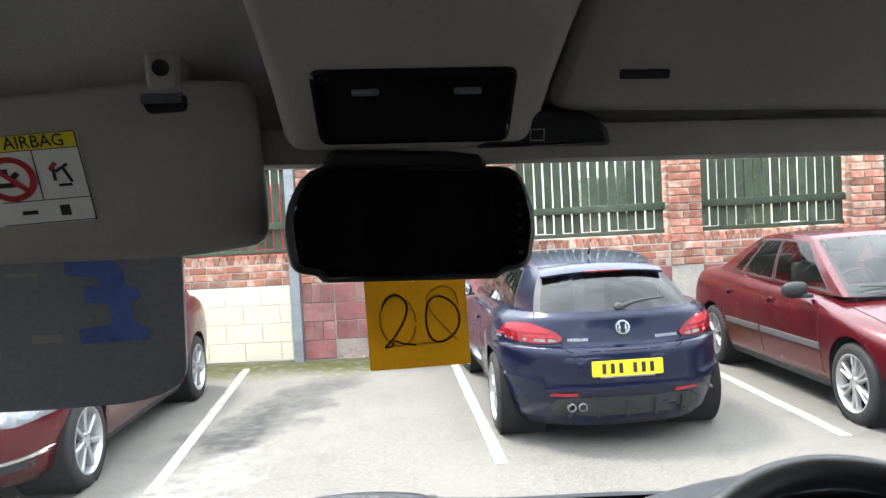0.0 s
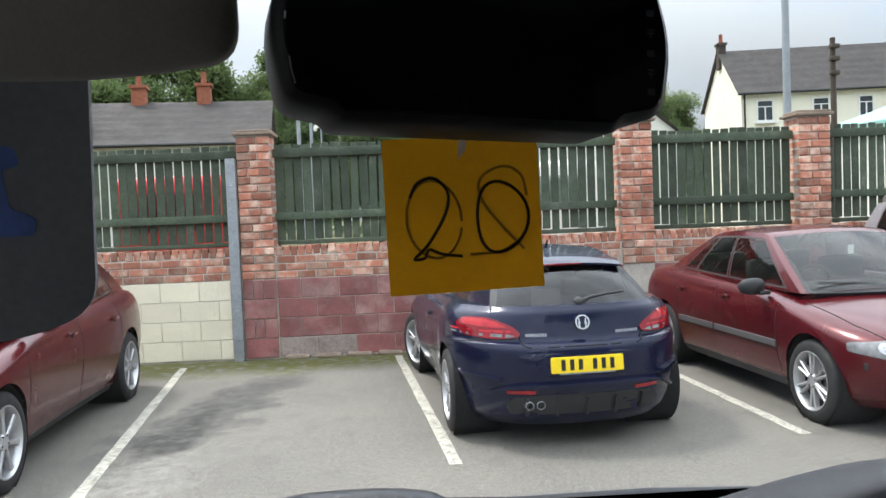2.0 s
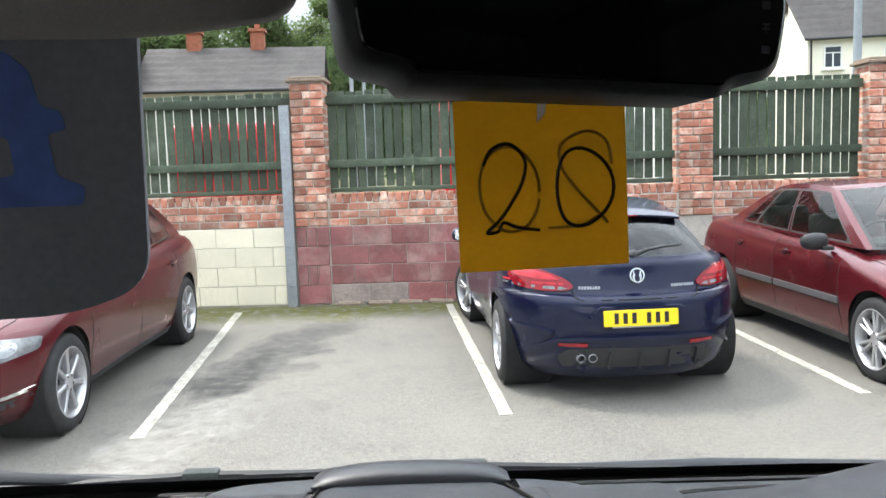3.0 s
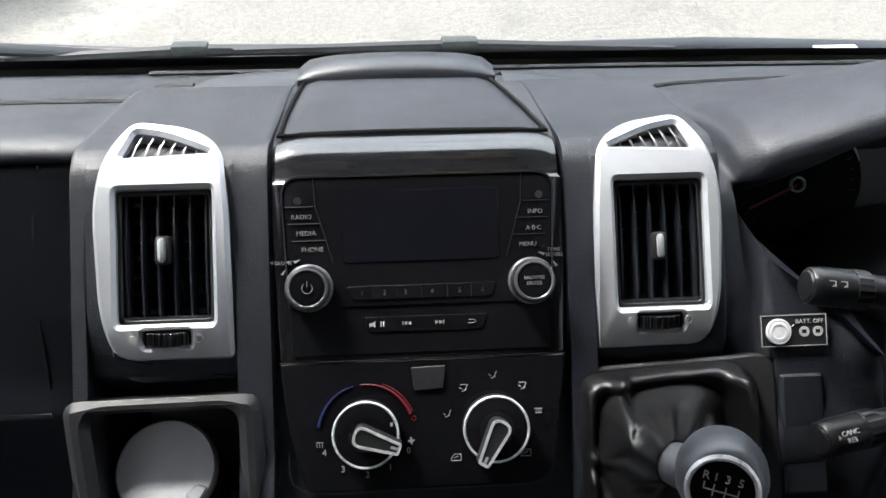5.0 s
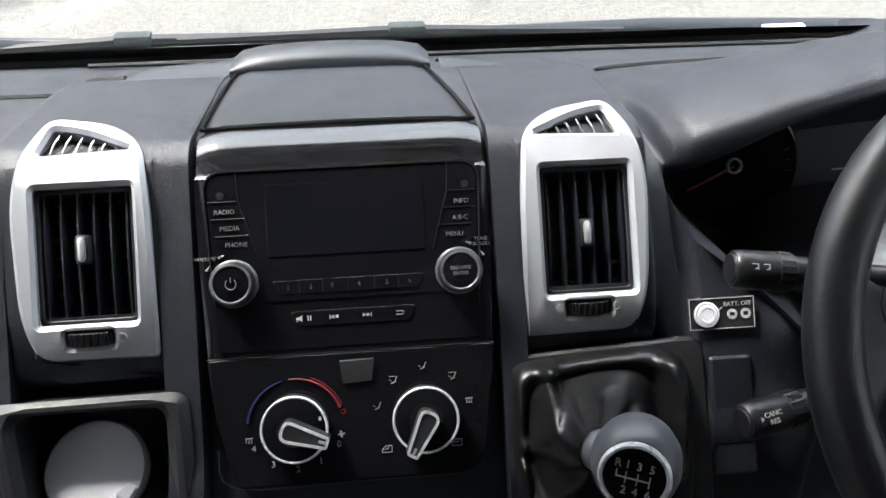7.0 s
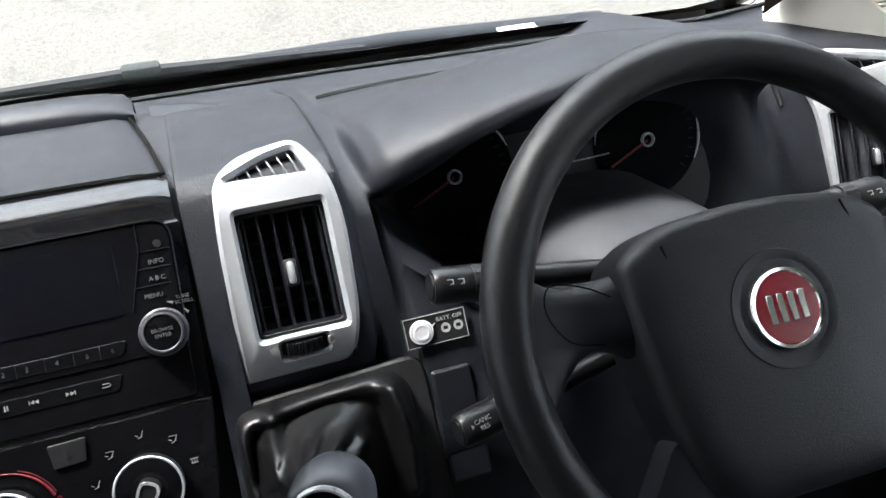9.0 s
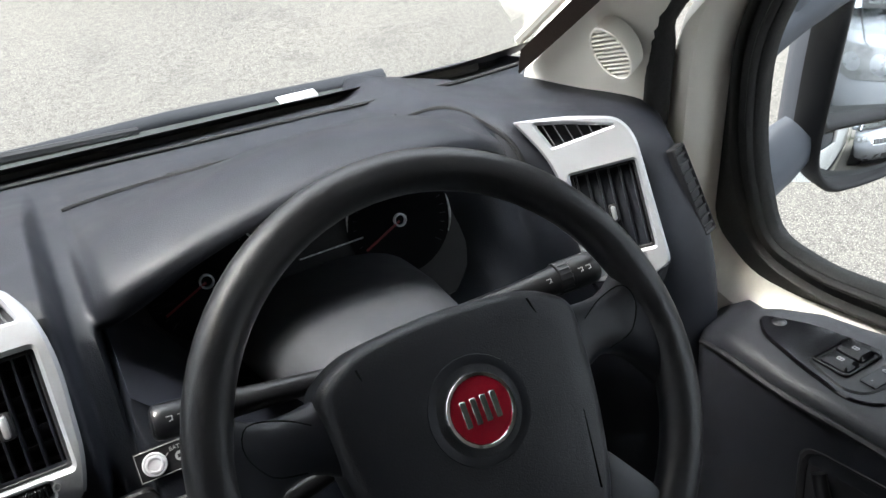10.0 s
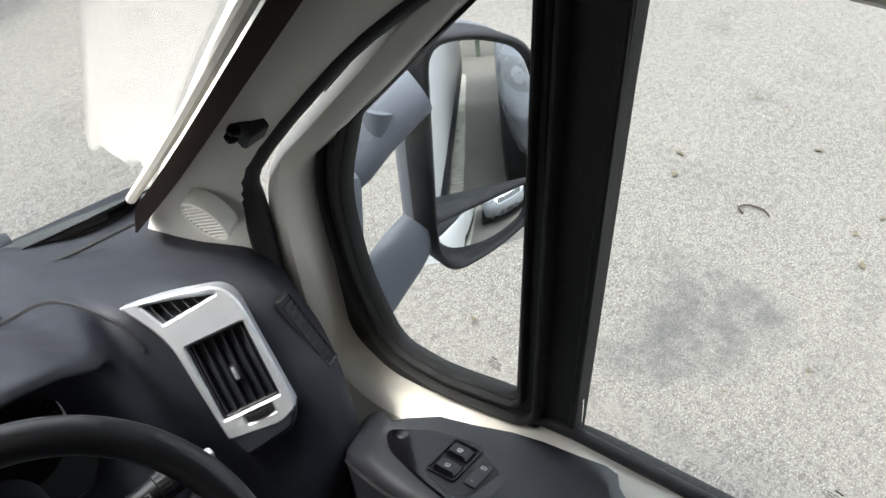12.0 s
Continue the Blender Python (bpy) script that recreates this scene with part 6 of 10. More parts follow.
sensor = thing("microphone_pod", (0.14, 0.80, 1.765), VAN, "black pod on the windscreen header", "sensor pod")
part("pod", bplate(rounded([(0.100, -0.012), (0.205, -0.012), (0.200, 0.004), (0.17, 0.014), (0.125, 0.016)], 0.006, 4), m=HEAD @ axes((0, 0.622, 1.752), (1, 0, 0), (0, -0.35, 0.93)), h0=-0.02, h1=0.012, bevel=0.004), M_black, sensor, "", VAN)
part("outline", bplate(rect(0.142, -0.006, 0.153, 0.003), [rect(0.1428, -0.0052, 0.1522, 0.0022)], m=HEAD @ axes((0, 0.622, 1.752), (1, 0, 0), (0, -0.35, 0.93)), h0=0.011, h1=0.0125), M_print, sensor, "", VAN)

# passenger's visor, lowered; plane, scale and outline fitted to the camera's view
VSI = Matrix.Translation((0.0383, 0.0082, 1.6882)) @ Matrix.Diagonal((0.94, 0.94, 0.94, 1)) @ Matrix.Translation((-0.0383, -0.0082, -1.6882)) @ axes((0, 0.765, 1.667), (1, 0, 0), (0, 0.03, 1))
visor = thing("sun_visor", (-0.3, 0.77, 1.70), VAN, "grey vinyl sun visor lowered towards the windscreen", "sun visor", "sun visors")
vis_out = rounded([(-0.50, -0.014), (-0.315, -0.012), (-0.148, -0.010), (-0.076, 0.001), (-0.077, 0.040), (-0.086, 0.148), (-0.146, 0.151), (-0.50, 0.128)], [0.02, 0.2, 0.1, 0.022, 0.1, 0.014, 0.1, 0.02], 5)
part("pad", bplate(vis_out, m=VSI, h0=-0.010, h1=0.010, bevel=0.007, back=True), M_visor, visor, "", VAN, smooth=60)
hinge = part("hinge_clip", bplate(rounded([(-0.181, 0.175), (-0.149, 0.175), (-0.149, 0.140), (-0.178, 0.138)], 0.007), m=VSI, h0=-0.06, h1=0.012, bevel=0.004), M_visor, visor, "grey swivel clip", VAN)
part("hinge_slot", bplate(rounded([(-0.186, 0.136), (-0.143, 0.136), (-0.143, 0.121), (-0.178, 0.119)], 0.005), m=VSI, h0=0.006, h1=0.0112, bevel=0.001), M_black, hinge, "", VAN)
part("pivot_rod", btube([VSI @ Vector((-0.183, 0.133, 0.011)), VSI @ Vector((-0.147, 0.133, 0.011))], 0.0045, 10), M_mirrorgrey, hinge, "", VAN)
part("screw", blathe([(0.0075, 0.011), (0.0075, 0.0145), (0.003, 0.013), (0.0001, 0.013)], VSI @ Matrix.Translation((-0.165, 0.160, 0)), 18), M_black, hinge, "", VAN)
# label and its print are skewed to fit the camera's view
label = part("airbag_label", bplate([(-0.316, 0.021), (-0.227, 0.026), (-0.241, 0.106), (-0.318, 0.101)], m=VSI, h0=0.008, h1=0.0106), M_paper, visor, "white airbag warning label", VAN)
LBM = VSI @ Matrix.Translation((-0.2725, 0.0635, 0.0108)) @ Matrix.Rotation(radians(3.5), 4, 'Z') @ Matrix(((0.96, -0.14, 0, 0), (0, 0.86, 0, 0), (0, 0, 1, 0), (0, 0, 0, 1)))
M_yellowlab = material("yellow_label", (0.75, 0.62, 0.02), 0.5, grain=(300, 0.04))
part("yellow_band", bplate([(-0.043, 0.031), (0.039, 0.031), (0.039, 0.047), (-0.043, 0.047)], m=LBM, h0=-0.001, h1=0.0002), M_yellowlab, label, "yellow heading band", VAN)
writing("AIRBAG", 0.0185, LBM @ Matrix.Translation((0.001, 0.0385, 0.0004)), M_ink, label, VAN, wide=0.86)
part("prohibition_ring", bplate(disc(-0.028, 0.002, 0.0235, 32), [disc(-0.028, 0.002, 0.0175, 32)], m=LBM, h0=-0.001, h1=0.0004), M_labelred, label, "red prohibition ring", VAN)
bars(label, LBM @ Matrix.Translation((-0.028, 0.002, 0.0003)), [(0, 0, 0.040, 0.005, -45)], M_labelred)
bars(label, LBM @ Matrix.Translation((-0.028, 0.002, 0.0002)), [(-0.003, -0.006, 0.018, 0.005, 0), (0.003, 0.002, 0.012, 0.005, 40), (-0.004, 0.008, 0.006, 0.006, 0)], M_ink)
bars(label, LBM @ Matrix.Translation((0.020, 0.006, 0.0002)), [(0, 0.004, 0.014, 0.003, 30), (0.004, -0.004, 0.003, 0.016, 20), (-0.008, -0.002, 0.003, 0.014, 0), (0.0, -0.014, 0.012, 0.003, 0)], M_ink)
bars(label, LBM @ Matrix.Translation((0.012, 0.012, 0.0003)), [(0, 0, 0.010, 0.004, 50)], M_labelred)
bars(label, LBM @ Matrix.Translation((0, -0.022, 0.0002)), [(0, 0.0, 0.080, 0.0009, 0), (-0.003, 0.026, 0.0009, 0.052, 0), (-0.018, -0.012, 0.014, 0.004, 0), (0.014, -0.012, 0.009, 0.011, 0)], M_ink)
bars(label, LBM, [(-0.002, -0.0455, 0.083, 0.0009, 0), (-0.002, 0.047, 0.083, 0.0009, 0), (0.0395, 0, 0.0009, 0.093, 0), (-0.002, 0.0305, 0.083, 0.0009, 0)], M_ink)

# driver's visor, folded up against the header
DV = HEAD @ axes((0.50, 0.618, 1.80), (1, 0.0, -0.005), (0, -0.32, 0.95))
dvis = thing("sun_visor", (0.65, 0.75, 1.82), VAN, "grey vinyl sun visor folded up against the roof", "sun visor", "sun visors")
part("pad", bplate(rounded([(-0.345, -0.036), (0.36, -0.044), (0.36, 0.12), (-0.29, 0.12)], [0.02, 0.02, 0.02, 0.03], 4), m=DV, h0=-0.008, h1=0.012, bevel=0.007, back=True), M_visor, dvis, "", VAN, smooth=60)
part("mirror_slot", bplate(rounded(rect(-0.290, -0.012, -0.252, -0.005), 0.002), m=DV, h0=0.008, h1=0.0128), M_black, dvis, "dark finger slot", VAN)

# rear view mirror with a black screen face
rvm = thing("rear_view_mirror", (0.055, 0.745, 1.685), VAN, "black clip-on rear view mirror screen with small buttons", "mirror")
RM = axes((0.0545, 0.716, 1.6840), (0.985, 0.17, -0.02), (0.01, 0.06, 1)) @ Matrix.Diagonal((1.02, 1.0, 1.0, 1))
m_out = rounded([(-0.100, -0.0425), (-0.078, -0.046), (-0.074, -0.0515), (0.074, -0.0515), (0.080, -0.046), (0.104, -0.0415), (0.1115, 0.0), (0.096, 0.048), (-0.088, 0.048), (-0.108, 0.005)], [0.02, 0.006, 0.004, 0.004, 0.006, 0.02, 0.05, 0.018, 0.03, 0.05], 4)
part("case", bplate(m_out, m=RM, h0=-0.035, h1=0.010, bevel=0.006, back=True), M_black, rvm, "", VAN, smooth=50)
part("glass_face", bplate(inset(m_out, 0.005), m=RM, h0=0.006, h1=0.0112, bevel=0.001), M_screen, rvm, "black glossy screen face", VAN)
for k, v in enumerate((0.026, 0.014, 0.003, -0.008, -0.019, -0.029)):
    bars(rvm, RM @ Matrix.Translation((0.0935, v, 0.0115)), [(0, 0, 0.0045, 0.0035, 0)] if k % 2 else [(0, 0, 0.004, 0.0008, 0), (0, 0.002, 0.004, 0.0008, 0), (0, 0, 0.0008, 0.0045, 0)], M_dash_soft)
part("stem", btube([(0.055, 0.750, 1.70), (0.055, 0.800, 1.742), (0.055, 0.860, 1.765)], [0.022, 0.018, 0.020], 14), M_black, rvm, "", VAN)
part("mount", bplate(rounded([(-0.075, 0.045), (0.070, 0.045), (0.064, 0.062), (-0.068, 0.062)], 0.006), m=RM, h0=-0.03, h1=0.0, bevel=0.004), M_black, rvm, "", VAN)

# yellow number card taped below the mirror
card = thing("number_card", (0.055, 0.80, 1.59), VAN, "yellow paper card with handwritten number 20", "card")
CDM = axes((0.0602, 0.803, 1.5895), (1, -0.035, 0.03), (0.0, 0.0, 1))
bm = bmesh.new()
rows = []
for i in range(9):
    u = i / 8
    r = []
    for j in range(9):
        v = j / 8
        x = (-0.0505 + 0.099 * u) + (0.001 * (v - 0.5))
        y = (-0.0495 + 0.0985 * v)
        r.append(CDM @ Vector((x + 0.0025 * (0.5 - v), y + 0.002 * (u - 0.5), 0.0016 * math.sin(3 * u) * (1 - v))))
    rows.append(r)
grid(bm, rows)
ret = bmesh.ops.solidify(bm, geom=bm.faces[:], thickness=0.0005)
part("paper", bm, M_card, card, "", VAN)
two = spline([(-0.035, 0.011), (-0.030, 0.020), (-0.020, 0.023), (-0.011, 0.014), (-0.013, 0.000), (-0.024, -0.018), (-0.032, -0.026), (-0.033, -0.028), (-0.027, -0.027), (-0.024, -0.022), (-0.016, -0.025), (-0.003, -0.027)], 5)
zero = [(0.022 + 0.0165 * math.cos(radians(a)) + 0.002 * math.cos(radians(2 * a)), -0.003 + 0.0225 * math.sin(radians(a))) for a in range(70, 431, 12)]
for nm, pts in (("digit", two), ("digit", zero)):
    part(nm, btube([CDM @ Vector((p[0], p[1], 0.0016)) for p in pts], 0.00105, 6), M_ink, card, "black marker stroke", VAN)
ghost0 = [(-0.020 + 0.0175 * math.cos(radians(a)), -0.003 + 0.0245 * math.sin(radians(a)) - 0.1 * 0.0175 * math.cos(radians(a))) for a in range(0, 361, 14)]
ghost2 = spline([(0.040, 0.010), (0.036, 0.024), (0.024, 0.029), (0.010, 0.021), (0.012, 0.006), (0.028, -0.014), (0.037, -0.024), (0.032, -0.020), (0.022, -0.025), (0.002, -0.026)], 5)
for pts in (ghost0, ghost2):
    part("back_writing", btube([CDM @ Vector((p[0], p[1], 0.0009)) for p in pts], 0.0009, 6), M_ink_back, card, "stroke showing through from the back", VAN)
bm = bmesh.new()
plate(bm, rounded([(-0.0035, 0.034), (0.0015, 0.040), (0.0045, 0.062), (-0.002, 0.062)], 0.001), m=CDM, h0=0.001, h1=0.0016)
part("tape", bm, M_tape, card, "clear sticky tape", VAN)

# dark board held by the visor on the passenger's side of the glass
board = thing("window_board", (-0.3, 0.85, 1.58), VAN, "dark backed notice board hanging below the sun visor", "board")
BDI = axes((0, 0.782, 1.60), (1, 0, 0), (0, -0.2, 1))
part("panel", bplate(rounded([(-0.70, -0.088), (-0.30, -0.088), (-0.205, -0.083), (-0.162, -0.066), (-0.154, 0.105), (-0.70, 0.105)], [0.02, 0.2, 0.08, 0.02, 0.004, 0.004], 6), m=BDI, h0=-0.003, h1=0.002, back=True), M_board, board, "", VAN)
# bold character of the notice, its show-through drawn as colour on the back
part("blue_print", bplate(rounded([(-0.256, -0.022), (-0.192, -0.020), (-0.190, -0.010), (-0.204, -0.004), (-0.206, 0.018), (-0.196, 0.020), (-0.198, 0.030), (-0.208, 0.032), (-0.211, 0.050), (-0.222, 0.060), (-0.262, 0.060), (-0.262, 0.044), (-0.236, 0.042), (-0.230, 0.034), (-0.248, 0.033), (-0.248, 0.018), (-0.226, 0.016), (-0.225, -0.004), (-0.256, -0.008)], 0.003, 3), m=BDI, h0=0.0, h1=0.0026), M_boardblue, board, "blue printing showing through to the back", VAN)
# two plain pale patches laid on the board's face
for x0, s0, x1, s1 in ((-0.300, -0.020, -0.272, -0.012), (-0.314, 0.044, -0.286, 0.048)):
    part("pale_label", bplate(rounded(rect(x0, s0, x1, s1), 0.001), m=BDI, h0=0.0, h1=0.0026), M_visor, board, "small pale patch on the board", VAN)

# white motorhome body round the cab, seen from outside and in the door mirror
flank = thing("van_body", (0, -2.0, 0.3), VAN, "white motorhome body with dark windows and grey skirt", "van body")
for sx in (1, -1):
    part("side_panel", bbox((sx * 1.10, -2.86, 1.42), (0.06, 4.1, 2.05), ONE, 0.03), M_white, flank, "white side panel", VAN)
    part("skirt", bbox((sx * 1.11, -2.86, 0.36), (0.05, 4.1, 0.16), ONE, 0.02), M_dash_soft, flank, "grey lower skirt", VAN)
    part("side_window", bbox((sx * 1.133, -1.9, 1.75), (0.012, 0.9, 0.45), ONE, 0.005), M_screen, flank, "dark side window", VAN)
    part("side_window", bbox((sx * 1.133, -3.6, 1.80), (0.012, 0.6, 0.5), ONE, 0.005), M_screen, flank, "dark side window", VAN)
    part("door_skin", bbox((sx * 1.125, 0.24, 0.60), (0.03, 1.70, 0.66), ONE, 0.02), M_white, flank, "white door skin", VAN)
    part("wing", bplate(rounded([(1.10, 0.30), (1.12, 0.96), (1.45, 0.95), (1.92, 0.74), (2.04, 0.55), (2.04, 0.30), (1.93, 0.30), (1.85, 0.62), (1.62, 0.74), (1.39, 0.62), (1.31, 0.30)], 0.03, 3), m=axes((sx * 1.02, 0, 0), (0, 1, 0), (0, 0, 1)), h0=-0.03, h1=0.03, bevel=0.01, back=True), M_white, flank, "white front wing", VAN)
    for y in (1.62, -3.4):
        w = part("wheel", blathe([(0.20, -0.11), (0.30, -0.115), (0.335, -0.08), (0.34, 0.0), (0.335, 0.08), (0.30, 0.115), (0.20, 0.11)], Matrix.Translation((sx * 0.95, y, 0.34)) @ Matrix.Rotation(radians(90), 4, "Y"), 32), M_rubber, flank, "black tyre", VAN)
        part("hub_cap", blathe([(0.20, 0.105), (0.19, 0.125), (0.0001, 0.135)], Matrix.Translation((sx * 0.95, y, 0.34)) @ Matrix.Rotation(radians(90 * sx), 4, "Y"), 24), M_silver, w, "grey hub cap", VAN)
part("rear_panel", bbox((0, -4.90, 1.42), (2.2, 0.06, 2.05), ONE, 0.03), M_white, flank, "white rear panel", VAN)
part("roof_panel", bbox((0, -2.25, 2.47), (2.24, 5.40, 0.08), ONE, 0.04), M_white, flank, "white roof", VAN)
bm = bmesh.new()
grid(bm, [[Vector((x, y, z - 0.05 * (x / 0.98) ** 2)) for y, z in ((0.45, 2.44), (0.62, 2.34), (0.76, 2.16), (0.86, 1.96), (0.915, 1.80))] for x in [-0.99 + 0.11 * i for i in range(19)]])
part("cab_roof", bm, M_white, flank, "white cab roof brow", VAN, smooth=60)
bm = bmesh.new()
grid(bm, [[Vector((x, y - 0.10 * (x / 0.99) ** 2, z)) for y, z in ((1.50, 1.075), (1.70, 1.00), (1.92, 0.86), (2.04, 0.72), (2.09, 0.52), (2.07, 0.28))] for x in [-0.99 + 0.11 * i for i in range(19)]], flip=True)
part("bonnet", bm, M_white, flank, "white bonnet and nose", VAN, smooth=60)
for sx in (1, -1):
    part("headlamp", bplate(rounded([(-0.13, -0.09), (0.10, -0.11), (0.13, 0.05), (0.02, 0.16), (-0.11, 0.12)], 0.03), m=axes((sx * 0.80, 2.00, 0.70), (-sx, 0, 0), (0, -0.3, 1)), h0=-0.02, h1=0.02, bevel=0.01, back=True), M_lid, flank, "clear headlamp", VAN)

# ---- parked cars ----
from mathutils.bvhtree import BVHTree


def sheet_glass(name, tint, rough=0.0):
    """A thin tinted pane: lets light straight through and mirrors by its angle."""
    mt = bpy.data.materials.new(name)
    mt.use_nodes = True
    nd, lk = mt.node_tree.nodes, mt.node_tree.links
    nd.remove(nd["Principled BSDF"])
    tr, gl, fr, mx = nd.new("ShaderNodeBsdfTransparent"), nd.new("ShaderNodeBsdfGlossy"), nd.new("ShaderNodeFresnel"), nd.new("ShaderNodeMixShader")
    tr.inputs[0].default_value = (*tint, 1)
    gl.inputs["Roughness"].default_value = rough
    fr.inputs[0].default_value = 1.5
    lk.new(fr.outputs[0], mx.inputs[0])
    lk.new(tr.outputs[0], mx.inputs[1])
    lk.new(gl.outputs[0], mx.inputs[2])
    lk.new(mx.outputs[0], nd["Material Output"].inputs["Surface"])
    return mt


M_carglass = sheet_glass("pale_car_glass", (0.60, 0.66, 0.62))
M_rearglass = sheet_glass("dark_privacy_glass", (0.16, 0.18, 0.18))
M_tyre = material("tyre_rubber", (0.018, 0.018, 0.019), 0.75, grain=(120, 0.2), stain=(7, 0.2), bump=(160, 0.3, 0.004))
M_alloy = material("alloy_wheel", (0.45, 0.45, 0.46), 0.32, metal=0.6, stain=(9, 0.12))
M_well = material("dark_wheel_well", (0.008, 0.008, 0.008), 0.9, grain=(30, 0.2))
M_plastic = material("black_car_trim", (0.022, 0.023, 0.024), 0.55, grain=(200, 0.12), stain=(4, 0.1))
M_redlens = material("red_lamp_lens", (0.20, 0.004, 0.010), 0.08, coat=0.5, stain=(9, 0.35))
M_redglow = material("bright_red_lens", (0.42, 0.014, 0.022), 0.10, coat=0.5, stain=(16, 0.25))
M_clearlens = material("clear_lamp_lens", (0.21, 0.215, 0.22), 0.08, metal=0.3, coat=0.5, stain=(16, 0.45))
M_yplate = material("yellow_plate", (0.82, 0.60, 0.02), 0.35, grain=(150, 0.04), stain=(6, 0.06))
M_wplate = material("white_plate", (0.78, 0.78, 0.75), 0.35, grain=(150, 0.04))
M_seat = material("dark_car_seat", (0.045, 0.044, 0.042), 0.8, grain=(80, 0.15))
M_pole_grey = material("dull_chrome", (0.34, 0.35, 0.37), 0.3, metal=0.7, stain=(9, 0.1))
M_rub = material("grey_rubbing_strip", (0.085, 0.085, 0.088), 0.5, grain=(200, 0.1), stain=(3, 0.1))


def car_paint(name, color, dust=0.10, metal=0.25):
    return material(name, color, 0.24, metal=metal, spec=0.4, coat=0.38, grain=(900, 0.10), stain=(1.8, dust), bump=(3, 0.02, 0.01))


def curve(table, y):
    """A smooth table: rows of (y, value)."""
    n = len(table)
    if y <= table[0][0]:
        return table[0][1]
    if y >= table[-1][0]:
        return table[-1][1]
    for i in range(n - 1):
        if y <= table[i + 1][0]:
            break
    (xa, a), (xb, b) = table[i], table[i + 1]
    ma = (b - table[i - 1][1]) / (xb - table[i - 1][0]) if i else (b - a) / (xb - xa)
    mb = (table[i + 2][1] - a) / (table[i + 2][0] - xa) if i + 2 < n else (b - a) / (xb - xa)
    h = xb - xa
    t = (y - xa) / h
    return (2 * t ** 3 - 3 * t * t + 1) * a + (t ** 3 - 2 * t * t + t) * h * ma + (-2 * t ** 3 + 3 * t * t) * b + (t ** 3 - t * t) * h * mb


class Shape:
    pass


def body_rings(c):
    """Level outlines of the lower body, from the sill up to the belt: rows of (z, half width, rear y, front y)."""
    rows = []
    r = c.rings
    for i in range(len(r) - 1):
        a, b, d, e = r[max(i - 1, 0)], r[i], r[i + 1], r[min(i + 2, len(r) - 1)]
        for j in range(3):
            t = j / 3
            rows.append([0.5 * (2 * q + (s - p) * t + (2 * p - 5 * q + 4 * s - u) * t * t + (3 * q - p - 3 * s + u) * t ** 3) if k else q + (s - q) * t for k, (p, q, s, u) in enumerate(zip(a, b, d, e))])
    rows.append(list(r[-1]))
    out = []
    z_lo, z_hi = r[0][0], r[-1][0]
    for z, w, yr, yf in rows:
        half = []
        lr, lf = min(c.round_rear, (yf - yr) * 0.45), min(c.round_front, (yf - yr) * 0.45)
        for k in range(15):
            a = math.pi / 2 * k / 14
            half.append((w * math.sin(a) ** (2 / c.square_rear), yr + lr - lr * math.cos(a) ** (2 / c.square_rear)))
        for k in range(1, 24):
            half.append((w, yr + lr + (yf - lf - yr - lr) * k / 24))
        for k in range(15):
            a = math.pi / 2 * k / 14
            half.append((w * math.cos(a) ** (2 / c.square_front), yf - lf + lf * math.sin(a) ** (2 / c.square_front)))
        f = (z - z_lo) / (z_hi - z_lo)
        pts = [(x * curve(c.plan, y), y, z + curve(c.wedge, y) * f * f) for x, y in half]
        out.append([Vector(p) for p in pts] + [Vector((-x, y, zz)) for x, y, zz in reversed(pts[1:-1])])
    return out


